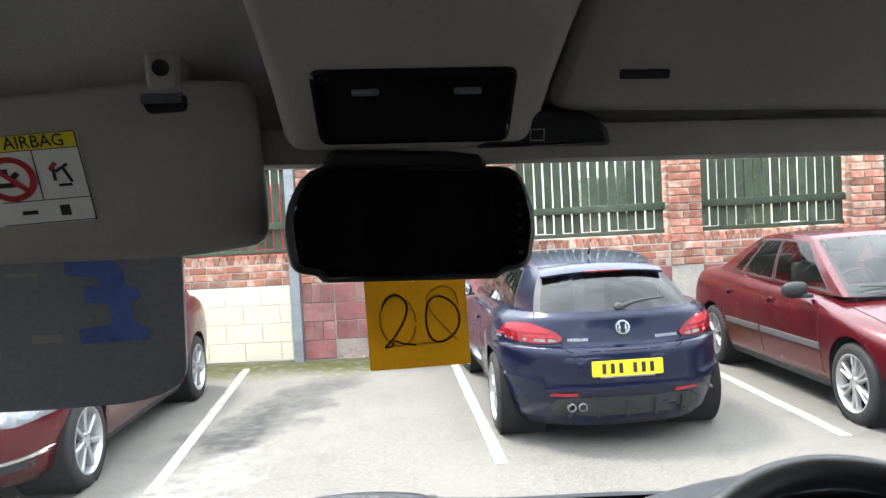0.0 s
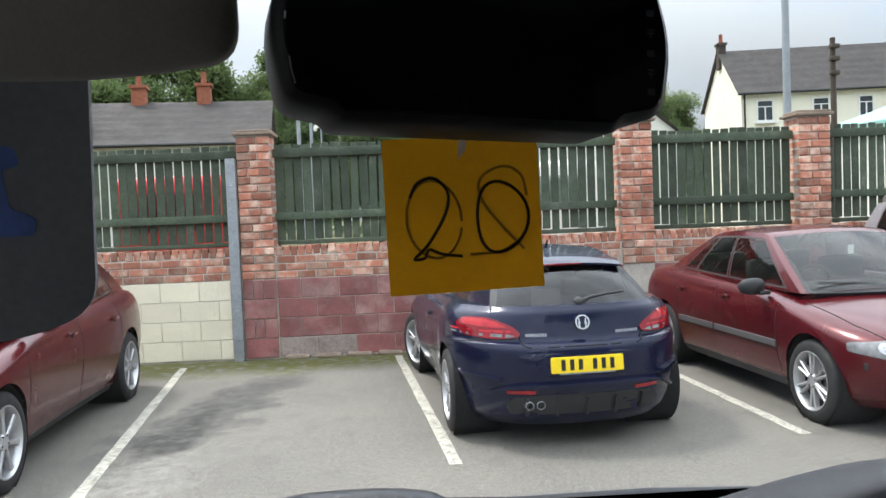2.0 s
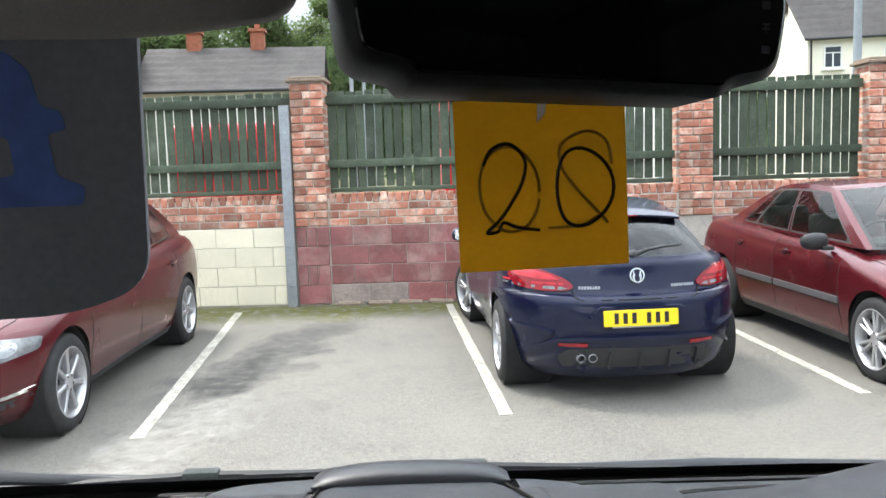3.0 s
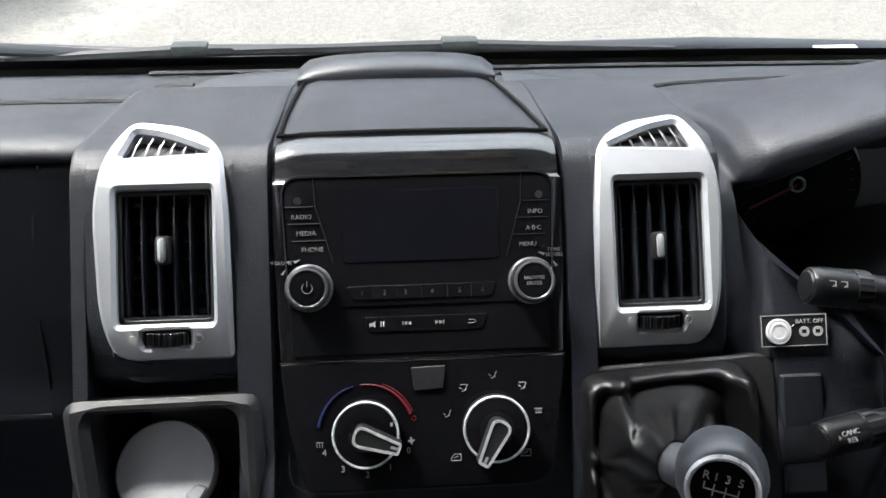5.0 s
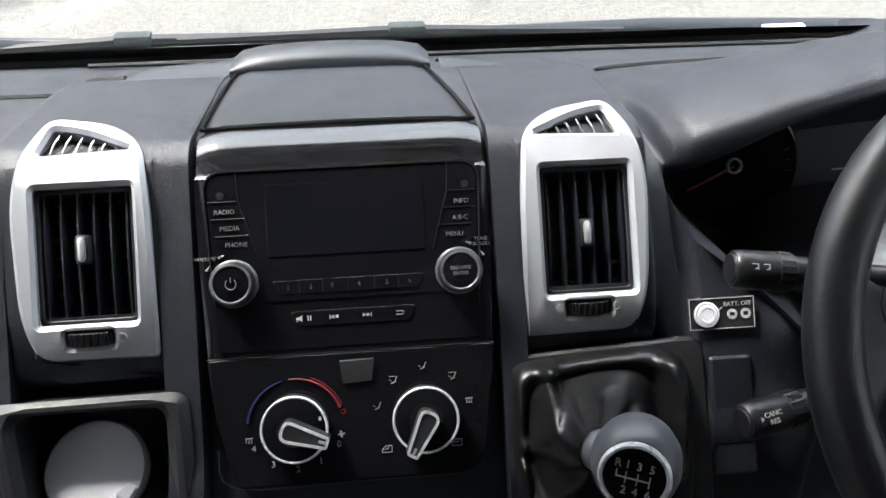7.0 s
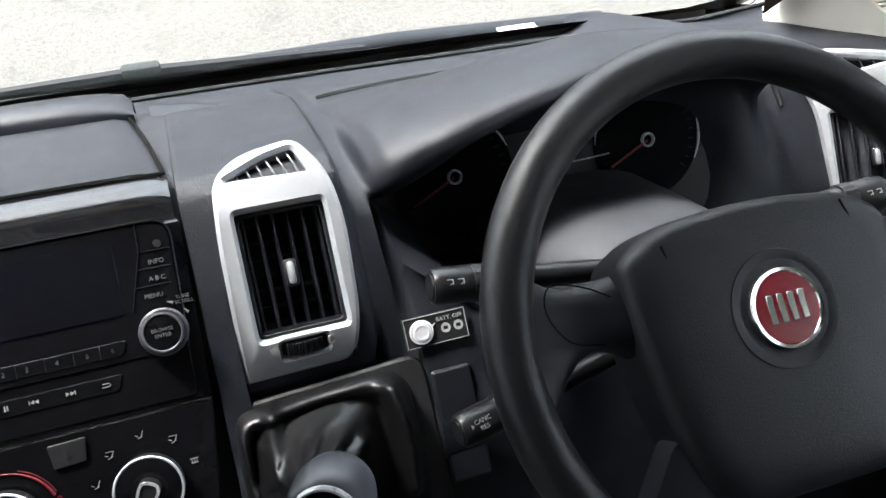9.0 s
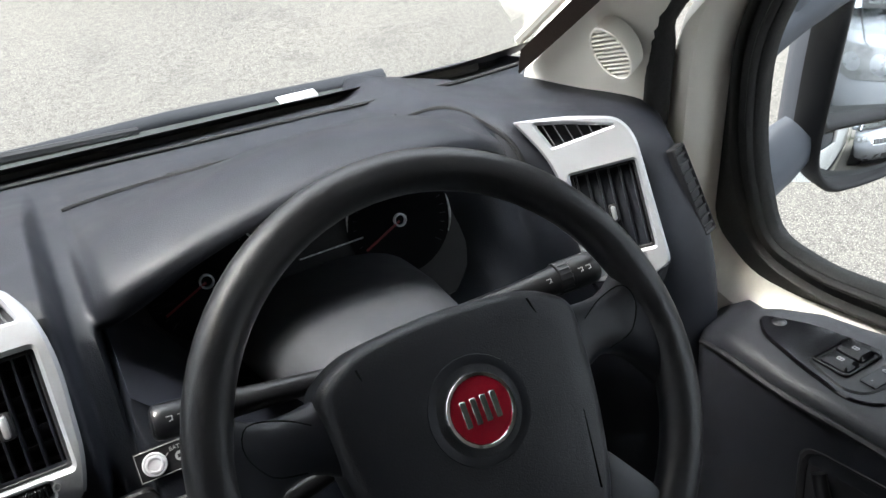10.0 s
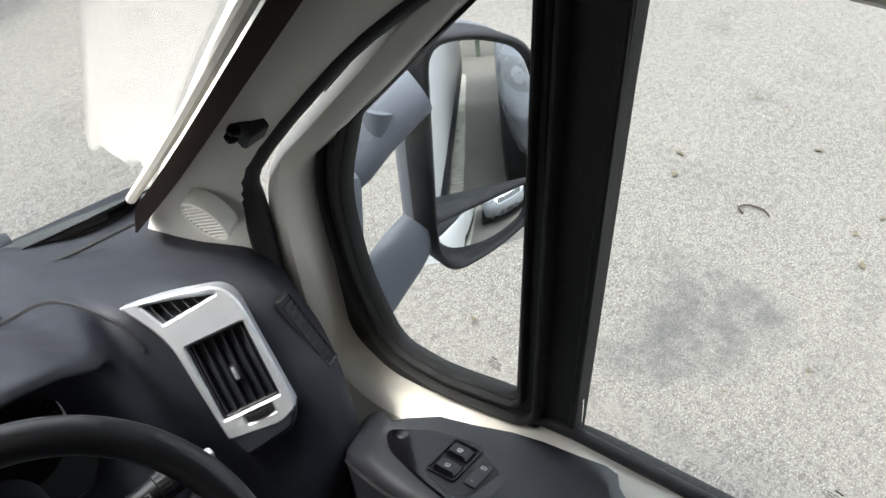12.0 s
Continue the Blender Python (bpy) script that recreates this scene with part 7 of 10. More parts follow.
def build_car(name, c, m, label, paint):
    car = thing(name, (0, 0, 0), m, label, "car", "parked cars")
    bm = bmesh.new()
    vs = grid(bm, body_rings(c), close_v=True)
    bm.faces.new(vs[0])
    bm.faces.new(vs[-1][::-1])
    bmesh.ops.remove_doubles(bm, verts=bm.verts[:], dist=0.0004)
    bmesh.ops.recalc_face_normals(bm, faces=bm.faces[:])
    # the wheel openings are cut out of the closed body
    me = bpy.data.meshes.new("bodyshell")
    bm.to_mesh(me)
    bm.free()
    solid = bpy.data.objects.new("solid", me)
    cut = bmesh.new()
    for sx in (1, -1):
        for yw in (c.rear_axle, c.front_axle):
            lathe(cut, [(c.arch, 0.0), (c.arch, 0.8)], Matrix.Translation((sx * 0.52, yw, c.wheel_r + 0.012)) @ Matrix.Rotation(radians(90 * sx), 4, "Y"), 36)
    bmesh.ops.recalc_face_normals(cut, faces=cut.faces[:])
    cme = bpy.data.meshes.new("cutter")
    cut.to_mesh(cme)
    cut.free()
    cutter = bpy.data.objects.new("cutter", cme)
    for o in (solid, cutter):
        scene.collection.objects.link(o)
    md = solid.modifiers.new("arches", "BOOLEAN")
    md.operation, md.object, md.solver = "DIFFERENCE", cutter, "EXACT"
    dg = bpy.context.evaluated_depsgraph_get()
    dg.update()
    baked = bpy.data.meshes.new_from_object(solid.evaluated_get(dg))
    bm = bmesh.new()
    bm.from_mesh(baked)
    for o in (solid, cutter):
        bpy.data.objects.remove(o)
    whole = bm.copy()
    wells = [f for f in bm.faces if any(abs(v.co.x) < 0.5205 and abs(math.hypot(v.co.y - yw, v.co.z - c.wheel_r - 0.012) - c.arch) < 0.01 for v in f.verts for yw in (c.rear_axle, c.front_axle))]
    bmesh.ops.delete(bm, geom=wells, context="FACES")
    bodyshell = part("bodyshell", bm, paint, car, "", m, smooth=32)

    # glasshouse: a ring of screen, sides and back, closed by the roof
    g = c.house
    us = [0, 0.25, 0.5, 0.7, 0.82, 0.90, 0.94, 1.0]
    cuts = sorted({0.0, 1.0} | {round(q, 4) for a, b in c.windows for q in (a - 0.010, a, b, b + 0.010)} | {k / 16 for k in range(17)})
    ss = [cuts[0]]
    for q in cuts[1:]:
        if q - ss[-1] > 0.004:
            ss.append(q)
    vv = [0, 0.04, 0.075, 0.3, 0.5, 0.7, 0.86, 0.90, 0.94, 1.0]

    def edge(s, top):
        y0, y1, w0, w1, z0, z1, bow, arc, fat = (g.top if top else g.base)
        return Vector((w0 + (w1 - w0) * s + fat * 4 * s * (1 - s), y0 + (y1 - y0) * s, z0 + (z1 - z0) * s + arc * 4 * s * (1 - s)))

    def ring_pt(kind, q, top):
        y0, y1, w0, w1, z0, z1, bow, arc, fat = (g.top if top else g.base)
        if kind == "s":
            return edge(q, top)
        p = edge(0.0 if kind == "f" else 1.0, top)
        sgn = 1 if kind == "f" else -1
        return Vector((p.x * q, p.y + sgn * bow * (1 - q * q), p.z + (g.crown if top else 0.0) * (1 - q * q)))

    loop = [("f", u) for u in us[:-1]] + [("s", s) for s in ss] + [("r", u) for u in reversed(us[:-1])]
    groups = {}

    def put(key, pts):
        b = groups.setdefault(key, bmesh.new())
        b.faces.new([b.verts.new(p) for p in pts])

    def skin(kind, q, v):
        p = ring_pt(kind, q, False).lerp(ring_pt(kind, q, True), v)
        b = math.sin(math.pi * v) * 0.018
        return p + (Vector((b, 0, 0)) if kind == "s" else Vector((0, b * (1 - q ** 4) * (1 if kind == "f" else -1), b * (1 - q ** 4))))

    for (ka, qa), (kb, qb) in zip(loop, loop[1:]):
        kind = ka if ka == kb else ("f" if ka == "f" else "r")
        qm = (qa + qb) / 2 if ka == kb else 0.97
        for va, vb in zip(vv, vv[1:]):
            vm = (va + vb) / 2
            key = "body"
            if kind == "s":
                for wi, (a, b) in enumerate(c.windows):
                    if a < qm < b and 0.075 < vm < 0.86:
                        key = ("side_window", wi)
                    elif a - 0.012 < qm < b + 0.012 and 0.04 < vm < 0.90 and key == "body":
                        key = "seal"
            elif kind == "f":
                key = "windscreen" if qm < 0.90 and 0.04 < vm < 0.94 else ("seal" if qm < 0.94 and vm < 0.94 else "body")
            else:
                lo, hi = c.back
                key = "rear_window" if qm < 0.94 and lo < vm < hi else ("seal" if vm < hi + 0.05 else "body")
            pts = [skin(ka, qa, va), skin(kb, qb, va), skin(kb, qb, vb), skin(ka, qa, vb)]
            for sx in (1, -1):
                k2 = (key[0], key[1], sx) if isinstance(key, tuple) else key
                q4 = [Vector((sx * p.x, p.y, p.z)) for p in pts]
                q4 = q4 if sx > 0 else q4[::-1]
                put(k2, q4)
    # roof
    for sa, sb in zip(ss, ss[1:]):
        for ua, ub in zip(us, us[1:]):
            def rp(s, u):
                p = edge(s, True)
                return Vector((p.x * u, p.y + g.top[6] * (1 - u * u) * (1 - 2 * s), p.z + g.crown * (1 - u * u)))
            pts = [rp(sa, ua), rp(sa, ub), rp(sb, ub), rp(sb, ua)]
            for sx in (1, -1):
                q4 = [Vector((sx * p.x, p.y, p.z)) for p in pts]
                put("body", q4 if sx < 0 else q4[::-1])
    names = {"windscreen": ("windscreen", M_carglass, "clear windscreen"), "rear_window": ("rear_window", c.back_glass, "tinted rear window"), "seal": ("window_seal", M_plastic, "black window seals"), "body": ("roof", paint, "")}
    for key, b in groups.items():
        nm, mat, lab = names[key] if not isinstance(key, tuple) else ("side_window", c.side_glass, "tinted side glass")
        bmesh.ops.remove_doubles(b, verts=b.verts[:], dist=0.0005)
        bmesh.ops.recalc_face_normals(b, faces=b.faces[:])
        if key in ("body",):
            tmp = bpy.data.meshes.new("tmp")
            b.to_mesh(tmp)
            whole.from_mesh(tmp)
            bpy.data.meshes.remove(tmp)
        elif key == "rear_window" or key == "seal":
            tmp = bpy.data.meshes.new("tmp")
            b.to_mesh(tmp)
            whole.from_mesh(tmp)
            bpy.data.meshes.remove(tmp)
        ob = part(nm, b, mat, car, lab, m, smooth=40)
        if nm in ("windscreen", "rear_window", "side_window"):
            ob.visible_shadow = False
    bmesh.ops.triangulate(whole, faces=whole.faces[:])
    bvh = BVHTree.FromBMesh(whole)
    whole.free()

    # inside: a dark deck at belt height stands in for the shaded cabin, with the seats and dash that show above it
    y0b, y1b, w0b = g.base[0], g.base[1], g.base[2]
    zf, zr = g.base[4], g.base[5]
    deck = bmesh.new()
    plate(deck, [(-w0b * 0.95, y0b - 0.10), (w0b * 0.95, y0b - 0.10), (w0b * 0.95, y1b + 0.1), (-w0b * 0.95, y1b + 0.1)], m=Matrix.Translation((0, 0, min(zf, zr) - 0.012)), h0=0, h1=0.016)
    part("cabin_lining", deck, M_seat, car, "dark deck in place of the shaded cabin", m)
    for sx in (1, -1):
        for ys_ in c.seats:
            zb_ = zf + (zr - zf) * (y0b - ys_) / (y0b - y1b)
            st = part("seat_back", bbox((sx * 0.36, ys_, zb_ + 0.06), (0.46, 0.12, 0.24), Matrix.Rotation(0, 4, "X"), 0.05), M_seat, car, "dark seat back", m)
            part("headrest", bbox((sx * 0.36, ys_ - 0.02, zb_ + 0.26), (0.25, 0.09, 0.17), ONE, 0.04), M_seat, st, "", m)
    part("dash_top", bbox((0, y0b - 0.30, zf + 0.015), (w0b * 1.7, 0.40, 0.06), ONE, 0.025), M_seat, car, "", m)
    part("steering_wheel", btube([Vector((0.36 + 0.18 * math.cos(a), y0b - 0.52 + 0.08 * math.sin(a), zf + 0.02 + 0.16 * math.sin(a))) for a in [2 * math.pi * i / 20 for i in range(20)]], 0.016, 6, closed=True), M_plastic, car, "", m)
    part("underbody", bbox((0, (c.y0 + c.y1) / 2, 0.26), (1.00, (c.y1 - c.y0) - 0.5, 0.16)), M_well, car, "", m)

    def patch(nm, outline, mm, mat, lab="", off=0.006, parent=None, cuts=3):
        """Lays an outline on the body, seen along -z of mm."""
        bm = bmesh.new()
        bm.faces.new([bm.verts.new((p[0], p[1], 0)) for p in ccw(outline)])
        bmesh.ops.triangulate(bm, faces=bm.faces[:])
        bmesh.ops.subdivide_edges(bm, edges=bm.edges[:], cuts=cuts, use_grid_fill=True)
        d = -(mm.to_3x3() @ Vector((0, 0, 1))).normalized()
        dead = []
        for v in bm.verts:
            p = mm @ v.co
            h = bvh.ray_cast(p, d, 4.0)
            if h[0] is None:
                dead.append(v)
            else:
                v.co = h[0] - d * off
        bmesh.ops.delete(bm, geom=dead, context="VERTS")
        if bm.faces:
            geo_f = bm.faces[:]
            bmesh.ops.recalc_face_normals(bm, faces=geo_f)
            bmesh.ops.solidify(bm, geom=geo_f, thickness=off + 0.006)
        return part(nm, bm, mat, parent or car, lab, m, smooth=50)

    def side_x(sx, y, z):
        h = bvh.ray_cast(Vector((sx * 2.0, y, z)), Vector((-sx, 0, 0)), 4.0)
        return h[0].x if h[0] is not None else sx * 0.88

    def wheel_at(x, y, sx, steer=0.0):
        mw = m @ Matrix.Translation((x, y, c.wheel_r)) @ Matrix.Rotation(radians(steer), 4, "Z") @ Matrix.Rotation(radians(90 * sx), 4, "Y")
        w, r = c.tyre_w, c.wheel_r
        tyre = part("wheel", blathe([(r * 0.66, -w / 2), (r * 0.80, -w / 2 - 0.006), (r * 0.93, -w * 0.48), (r * 0.985, -w * 0.40), (r, -w * 0.28), (r, w * 0.28), (r * 0.985, w * 0.40), (r * 0.93, w * 0.48), (r * 0.80, w / 2 + 0.006), (r * 0.72, w / 2), (r * 0.66, w * 0.3)], ONE, 40, cap=False), M_tyre, car, "black tyre with alloy rim", mw)
        bm = bmesh.new()
        for q in (-0.22, -0.07, 0.07, 0.22):
            lathe(bm, [(r * 1.0005, w * (q - 0.018)), (r * 0.992, w * q), (r * 1.0005, w * (q + 0.018))], ONE, 36, cap=False)
        part("tread_groove", bm, M_well, tyre, "", mw)
        part("rim", blathe([(r * 0.70, w * 0.46), (r * 0.725, w * 0.50), (r * 0.70, w * 0.515), (r * 0.665, w * 0.44), (r * 0.63, w * 0.10)], ONE, 40, cap=False), M_alloy, tyre, "silver alloy rim", mw)
        part("brake_disc", blathe([(r * 0.45, w * 0.10), (r * 0.45, w * 0.14), (r * 0.2, w * 0.15)], ONE, 32, cap=False), M_pole_grey, tyre, "", mw)
        part("wheel_back", blathe([(r * 0.66, w * 0.02), (0.0001, w * 0.03)], ONE, 32), M_well, tyre, "", mw)
        bm = bmesh.new()
        ns = c.spokes
        for i in range(ns):
            a = 2 * math.pi * i / ns
            for da in ((-0.15, 0.15) if c.split else (0.0,)):
                mr = Matrix.Rotation(a + da, 4, "Z")
                o = [(r * 0.12, -r * 0.050), (r * 0.42, -r * (0.036 if c.split else 0.055)), (r * 0.68, -r * (0.040 if c.split else 0.085)), (r * 0.69, r * (0.040 if c.split else 0.070)), (r * 0.42, r * (0.034 if c.split else 0.045)), (r * 0.12, r * 0.050)]
                plate(bm, o, m=mr, h0=w * 0.25, h1=w * 0.44, bevel=0.008)
        lathe(bm, [(r * 0.19, w * 0.25), (r * 0.19, w * 0.40), (r * 0.15, w * 0.45), (r * 0.10, w * 0.42), (0.0001, w * 0.43)], ONE, 24)
        part("spokes", bm, M_alloy, tyre, "", mw, smooth=35)
        bm = bmesh.new()
        for i in range(5):
            a = 2 * math.pi * (i + 0.5) / 5
            lathe(bm, [(r * 0.022, w * 0.40), (r * 0.022, w * 0.455), (0.0001, w * 0.456)], Matrix.Translation((r * 0.15 * math.cos(a), r * 0.15 * math.sin(a), 0)), 8)
        part("wheel_bolts", bm, M_well, tyre, "", mw)
        part("wheel_arch_liner", blathe([(c.arch * 0.995, -0.38), (c.arch * 0.995, -0.02)], ONE, 36, cap=False), M_well, car, "", m @ Matrix.Translation((sx * (abs(x) + c.tyre_w / 2), y, c.wheel_r + 0.012)) @ Matrix.Rotation(radians(90 * sx), 4, "Y"))
        part("wheel_arch_back", blathe([(c.arch * 0.995, 0.0), (0.0001, 0.002)], ONE, 36), M_well, car, "", m @ Matrix.Translation((sx * 0.525, y, c.wheel_r + 0.012)) @ Matrix.Rotation(radians(90 * sx), 4, "Y"))

    for sx in (1, -1):
        for yw, st in ((c.rear_axle, 0.0), (c.front_axle, c.steer)):
            x_w = abs(side_x(sx, yw, c.wheel_r + c.arch + 0.035)) - c.tyre_w / 2 - 0.012
            wheel_at(sx * x_w, yw, sx, st)
        # door mirror
        my, mz = c.mirror
        mp = Vector((sx * (abs(side_x(sx, my, mz - 0.12)) + 0.10), my, mz))
        bm = bmesh.new()
        rws = []
        for q in range(9):
            a = math.pi * q / 8
            rws.append([mp + Vector((sx * 0.115 * -math.cos(a), -0.050 + 0.10 * math.sin(a) ** 0.7 * 0.5 * (1 - math.cos(2 * math.pi * t / 12)) * 0.9, 0.072 * math.sin(a) ** 0.6 * math.sin(2 * math.pi * t / 12))) for t in range(12)])
        grid(bm, rws, close_v=True)
        mr = part("door_mirror", bm, c.mirror_mat or paint, car, c.mirror_label, m)
        part("mirror_glass", bplate(rounded(rect(-0.085, -0.052, 0.085, 0.052), 0.03), m=axes((mp.x, mp.y - 0.047, mp.z), (1, 0, 0), (0, 0, 1)), h0=-0.004, h1=0.004), M_mirror, mr, "", m)
        part("stalk", bbox(mp + Vector((-sx * 0.09, 0.0, -0.055)), (0.10, 0.06, 0.035), ONE, 0.01), M_plastic, mr, "", m)
        # shut lines and handles
        for ys_ in c.doors:
            zb_ = g.base[4] + (g.base[5] - g.base[4]) * (y0b - ys_) / (y0b - y1b)
            line = [(0.004, zb_ - 0.03), (0.0, zb_ - 0.10), (-0.012, zb_ - 0.22), (-0.02, 0.52), (0.004, 0.30)]
            patch("door_gap", [(sx * (ys_ + dy - 0.0045), z) for dy, z in line] + [(sx * (ys_ + dy + 0.0045), z) for dy, z in reversed(line)], SIDEM(sx, 1.7), M_well, "", 0.0015, None, 2)
        if c.sill_trim:
            ya, yb, za, zb_ = c.sill_trim
            patch("sill_trim", [(sx * ya, za), (sx * yb, za), (sx * yb, zb_), (sx * ya, zb_)], SIDEM(sx, 1.7), M_plastic, "black sill trim", 0.006, None, 4)
        for ys_ in c.handles:
            zh = zf - 0.105
            part("door_handle", bbox((side_x(sx, ys_, zh) + sx * 0.014, ys_, zh), (0.020, 0.17, 0.026), ONE, 0.009), c.handle_mat or paint, car, "", m)
            # near-black disc on the paint stands for the shade behind the handle
            patch("handle_recess", [(sx * (ys_ + 0.05 * math.cos(t)), zh - 0.006 + 0.03 * math.sin(t)) for t in [2 * math.pi * k / 12 for k in range(12)]], SIDEM(sx, 1.7), M_well, "", 0.001, None, 1)
        if c.rub:
            for ya, yb, zr_ in c.rub:
                patch("rubbing_strip", [(sx * ya, zr_ - 0.026), (sx * yb, zr_ - 0.026), (sx * yb, zr_ + 0.026), (sx * ya, zr_ + 0.026)], SIDEM(sx, 1.7), M_rub, "grey rubbing strip along the doors", 0.014, None, 4)
        if c.bright:
            s0, s1 = c.windows[0][0], c.windows[-1][1]
            part("bright_strip", btube([Vector((sx * (p.x + 0.004), p.y, p.z + 0.012)) for p in [skin("s", s0 + (s1 - s0) * i / 12, 0.02) for i in range(13)]], 0.008, 6), M_chrome, car, "chrome window strip", m)
            part("bright_strip", btube([Vector((sx * (p.x + 0.004), p.y, p.z)) for p in [skin("s", s0 + 0.0 * i, 0.03 + 0.87 * i / 8) for i in range(9)]], 0.006, 6), M_chrome, car, "", m)
    return car, patch


BACKM = lambda y: axes((0, y, 0), (1, 0, 0), (0, 0, 1))               # looks forward, from behind
FRONTM = lambda y: axes((0, y, 0), (-1, 0, 0), (0, 0, 1))             # looks back, from the front
SIDEM = lambda sx, x: axes((sx * x, 0, 0), (0, sx, 0), (0, 0, 1))
TOPM = axes((0, 0, 2.2), (1, 0, 0), (0, 1, 0))                        # looks down


def band(pts, w):
    """A thin closed strip along a path, for shut lines."""
    return [(x, z - w / 2) for x, z in pts] + [(x, z + w / 2) for x, z in reversed(pts)]


def plain_plate(car, m, y, z, sign, mat, tilt=0.0):
    """Number plate with dark bars where its characters stand."""
    mm = (axes((0, y, z), (1, 0, 0), (0, math.sin(radians(tilt)), math.cos(radians(tilt)))) if sign < 0 else axes((0, y, z), (-1, 0, 0), (0, -math.sin(radians(tilt)), math.cos(radians(tilt)))))
    p = part("number_plate", bplate(rounded(rect(-0.26, -0.0555, 0.26, 0.0555), 0.012), m=mm, h0=-0.03, h1=0.006, bevel=0.002, back=True), mat, car, "number plate with dark bars", m)
    bm = bmesh.new()
    for x in (-0.172, -0.110, -0.048, 0.054, 0.116, 0.178):
        box(bm, (x, 0, 0.0065), (0.030, 0.074, 0.002), mm)
    part("plate_bar", bm, M_ink, p, "", m, smooth=0)
    return p


def house_shape(base, top, crown):
    """base and top: front y, rear y, half width at front and rear, z at front and rear, bow of the screens, rise and fullness of the middle."""
    g = Shape()
    g.base, g.top, g.crown = base, top, crown
    return g


# dark blue hatchback, seen from behind
h = Shape()
h.y0, h.y1 = -2.128, 2.128
h.rear_axle, h.front_axle, h.wheel_r, h.arch, h.tyre_w, h.spokes, h.split, h.steer = -1.305, 1.275, 0.325, 0.365, 0.235, 5, True, 20
h.rings = [(0.165, 0.80, -1.97, 1.93), (0.23, 0.845, -2.05, 2.06), (0.34, 0.875, -2.095, 2.12), (0.48, 0.895, -2.115, 2.13), (0.60, 0.902, -2.122, 2.11), (0.695, 0.905, -2.115, 2.02), (0.735, 0.905, -2.095, 1.94), (0.750, 0.904, -2.055, 1.90), (0.80, 0.900, -2.038, 1.76), (0.87, 0.888, -2.020, 1.50), (0.93, 0.852, -2.008, 1.24), (0.968, 0.785, -1.990, 1.10)]
h.round_rear, h.round_front, h.square_rear, h.square_front = 0.95, 0.80, 2.75, 2.5
h.plan = [(-2.13, 0.925), (-1.75, 0.968), (-1.3, 1.0), (-0.7, 0.975), (0.3, 0.970), (1.25, 1.0), (2.13, 0.97)]
h.wedge = [(-2.1, 0.045), (-1.2, 0.03), (0.0, 0.0), (1.2, -0.035), (2.1, -0.05)]
h.house = house_shape((1.10, -1.82, 0.745, 0.615, 0.915, 0.970, 0.130, 0.0, 0.045), (0.30, -1.36, 0.565, 0.475, 1.325, 1.285, 0.07, 0.045, 0.035), 0.035)
h.windows = [(0.085, 0.50), (0.53, 0.78)]
h.back, h.side_glass, h.back_glass, h.seats = (0.04, 0.86), M_rearglass, M_rearglass, (-0.25, -1.05)
h.mirror, h.mirror_mat, h.mirror_label = (0.60, 1.00), None, "blue door mirror"
h.doors, h.handles, h.handle_mat, h.rub, h.bright, h.sill_trim = (-0.42, 0.80), (-0.22,), None, None, False, None
PAINT_BLUE = car_paint("dark_blue_car_paint", (0.0046, 0.0074, 0.031), 0.10, 0.25)
CS = 0.945
MB = Matrix.Translation((1.735, 7.44, 0)) @ Matrix.Scale(CS, 4)
blue, patch = build_car("blue_hatchback", h, MB, "dark blue three-door hatchback parked nose to the wall", PAINT_BLUE)
bk = BACKM(-3.0)
for sx in (-1, 1):
    tl = patch("tail_lamp", [(sx * a, b) for a, b in rounded([(0.430, 0.825), (0.47, 0.797), (0.62, 0.790), (0.80, 0.806), (0.84, 0.890), (0.76, 0.938), (0.63, 0.938), (0.48, 0.875)], 0.03, 3)], bk, M_redlens, "red wrap-round tail lamp", 0.014, None, 4)
    patch("lamp_glow", [(sx * a, b) for a, b in rounded([(0.52, 0.872), (0.62, 0.868), (0.80, 0.885), (0.80, 0.925), (0.68, 0.930), (0.60, 0.912)], 0.02, 3)], bk, M_redglow, "brighter red lens", 0.017, tl)
    patch("lamp_glow", [(sx * a, b) for a, b in rounded([(0.50, 0.834), (0.86, 0.838), (0.86, 0.852), (0.50, 0.850)], 0.006, 2)], bk, M_redglow, "", 0.017, tl)
    patch("lamp_base", [(sx * a, b) for a, b in ((0.475, 0.812), (0.52, 0.802), (0.86, 0.815), (0.86, 0.828), (0.52, 0.824))], bk, M_clearlens, "clear strip", 0.016, tl)
    patch("reflector", [(sx * a, b) for a, b in ((0.36, 0.412), (0.55, 0.412), (0.55, 0.434), (0.36, 0.436))], bk, M_redglow, "red reflector", 0.008)
    crease = spline([(0.86, 0.530, 0), (0.76, 0.528, 0), (0.68, 0.520, 0), (0.60, 0.505, 0)], 4)
    patch("bumper_crease", band([(sx * p.x, p.y) for p in crease], 0.022), bk, PAINT_BLUE, "raised bumper crease", 0.038, None, 3)
    side_gap = [(0.90, 0.738), (0.80, 0.760), (0.66, 0.785), (0.50, 0.790)]
    patch("bumper_gap", band([(sx * a, b) for a, b in side_gap], 0.008), bk, M_well, "", 0.003, None, 3)
    patch("hatch_gap", [(sx * a, b) for a, b in ((0.455, 0.835), (0.43, 0.760), (0.40, 0.742), (0.40, 0.735), (0.437, 0.752), (0.463, 0.830))], bk, M_well, "", 0.003, None, 3)
lip = [(-0.74, 0.36), (-0.67, 0.415), (-0.58, 0.452), (-0.42, 0.472), (0.0, 0.478), (0.42, 0.472), (0.58, 0.452), (0.67, 0.415), (0.74, 0.36)]
patch("bumper_lip", band(lip, 0.024), bk, PAINT_BLUE, "curved bumper crease", 0.048, None, 4)
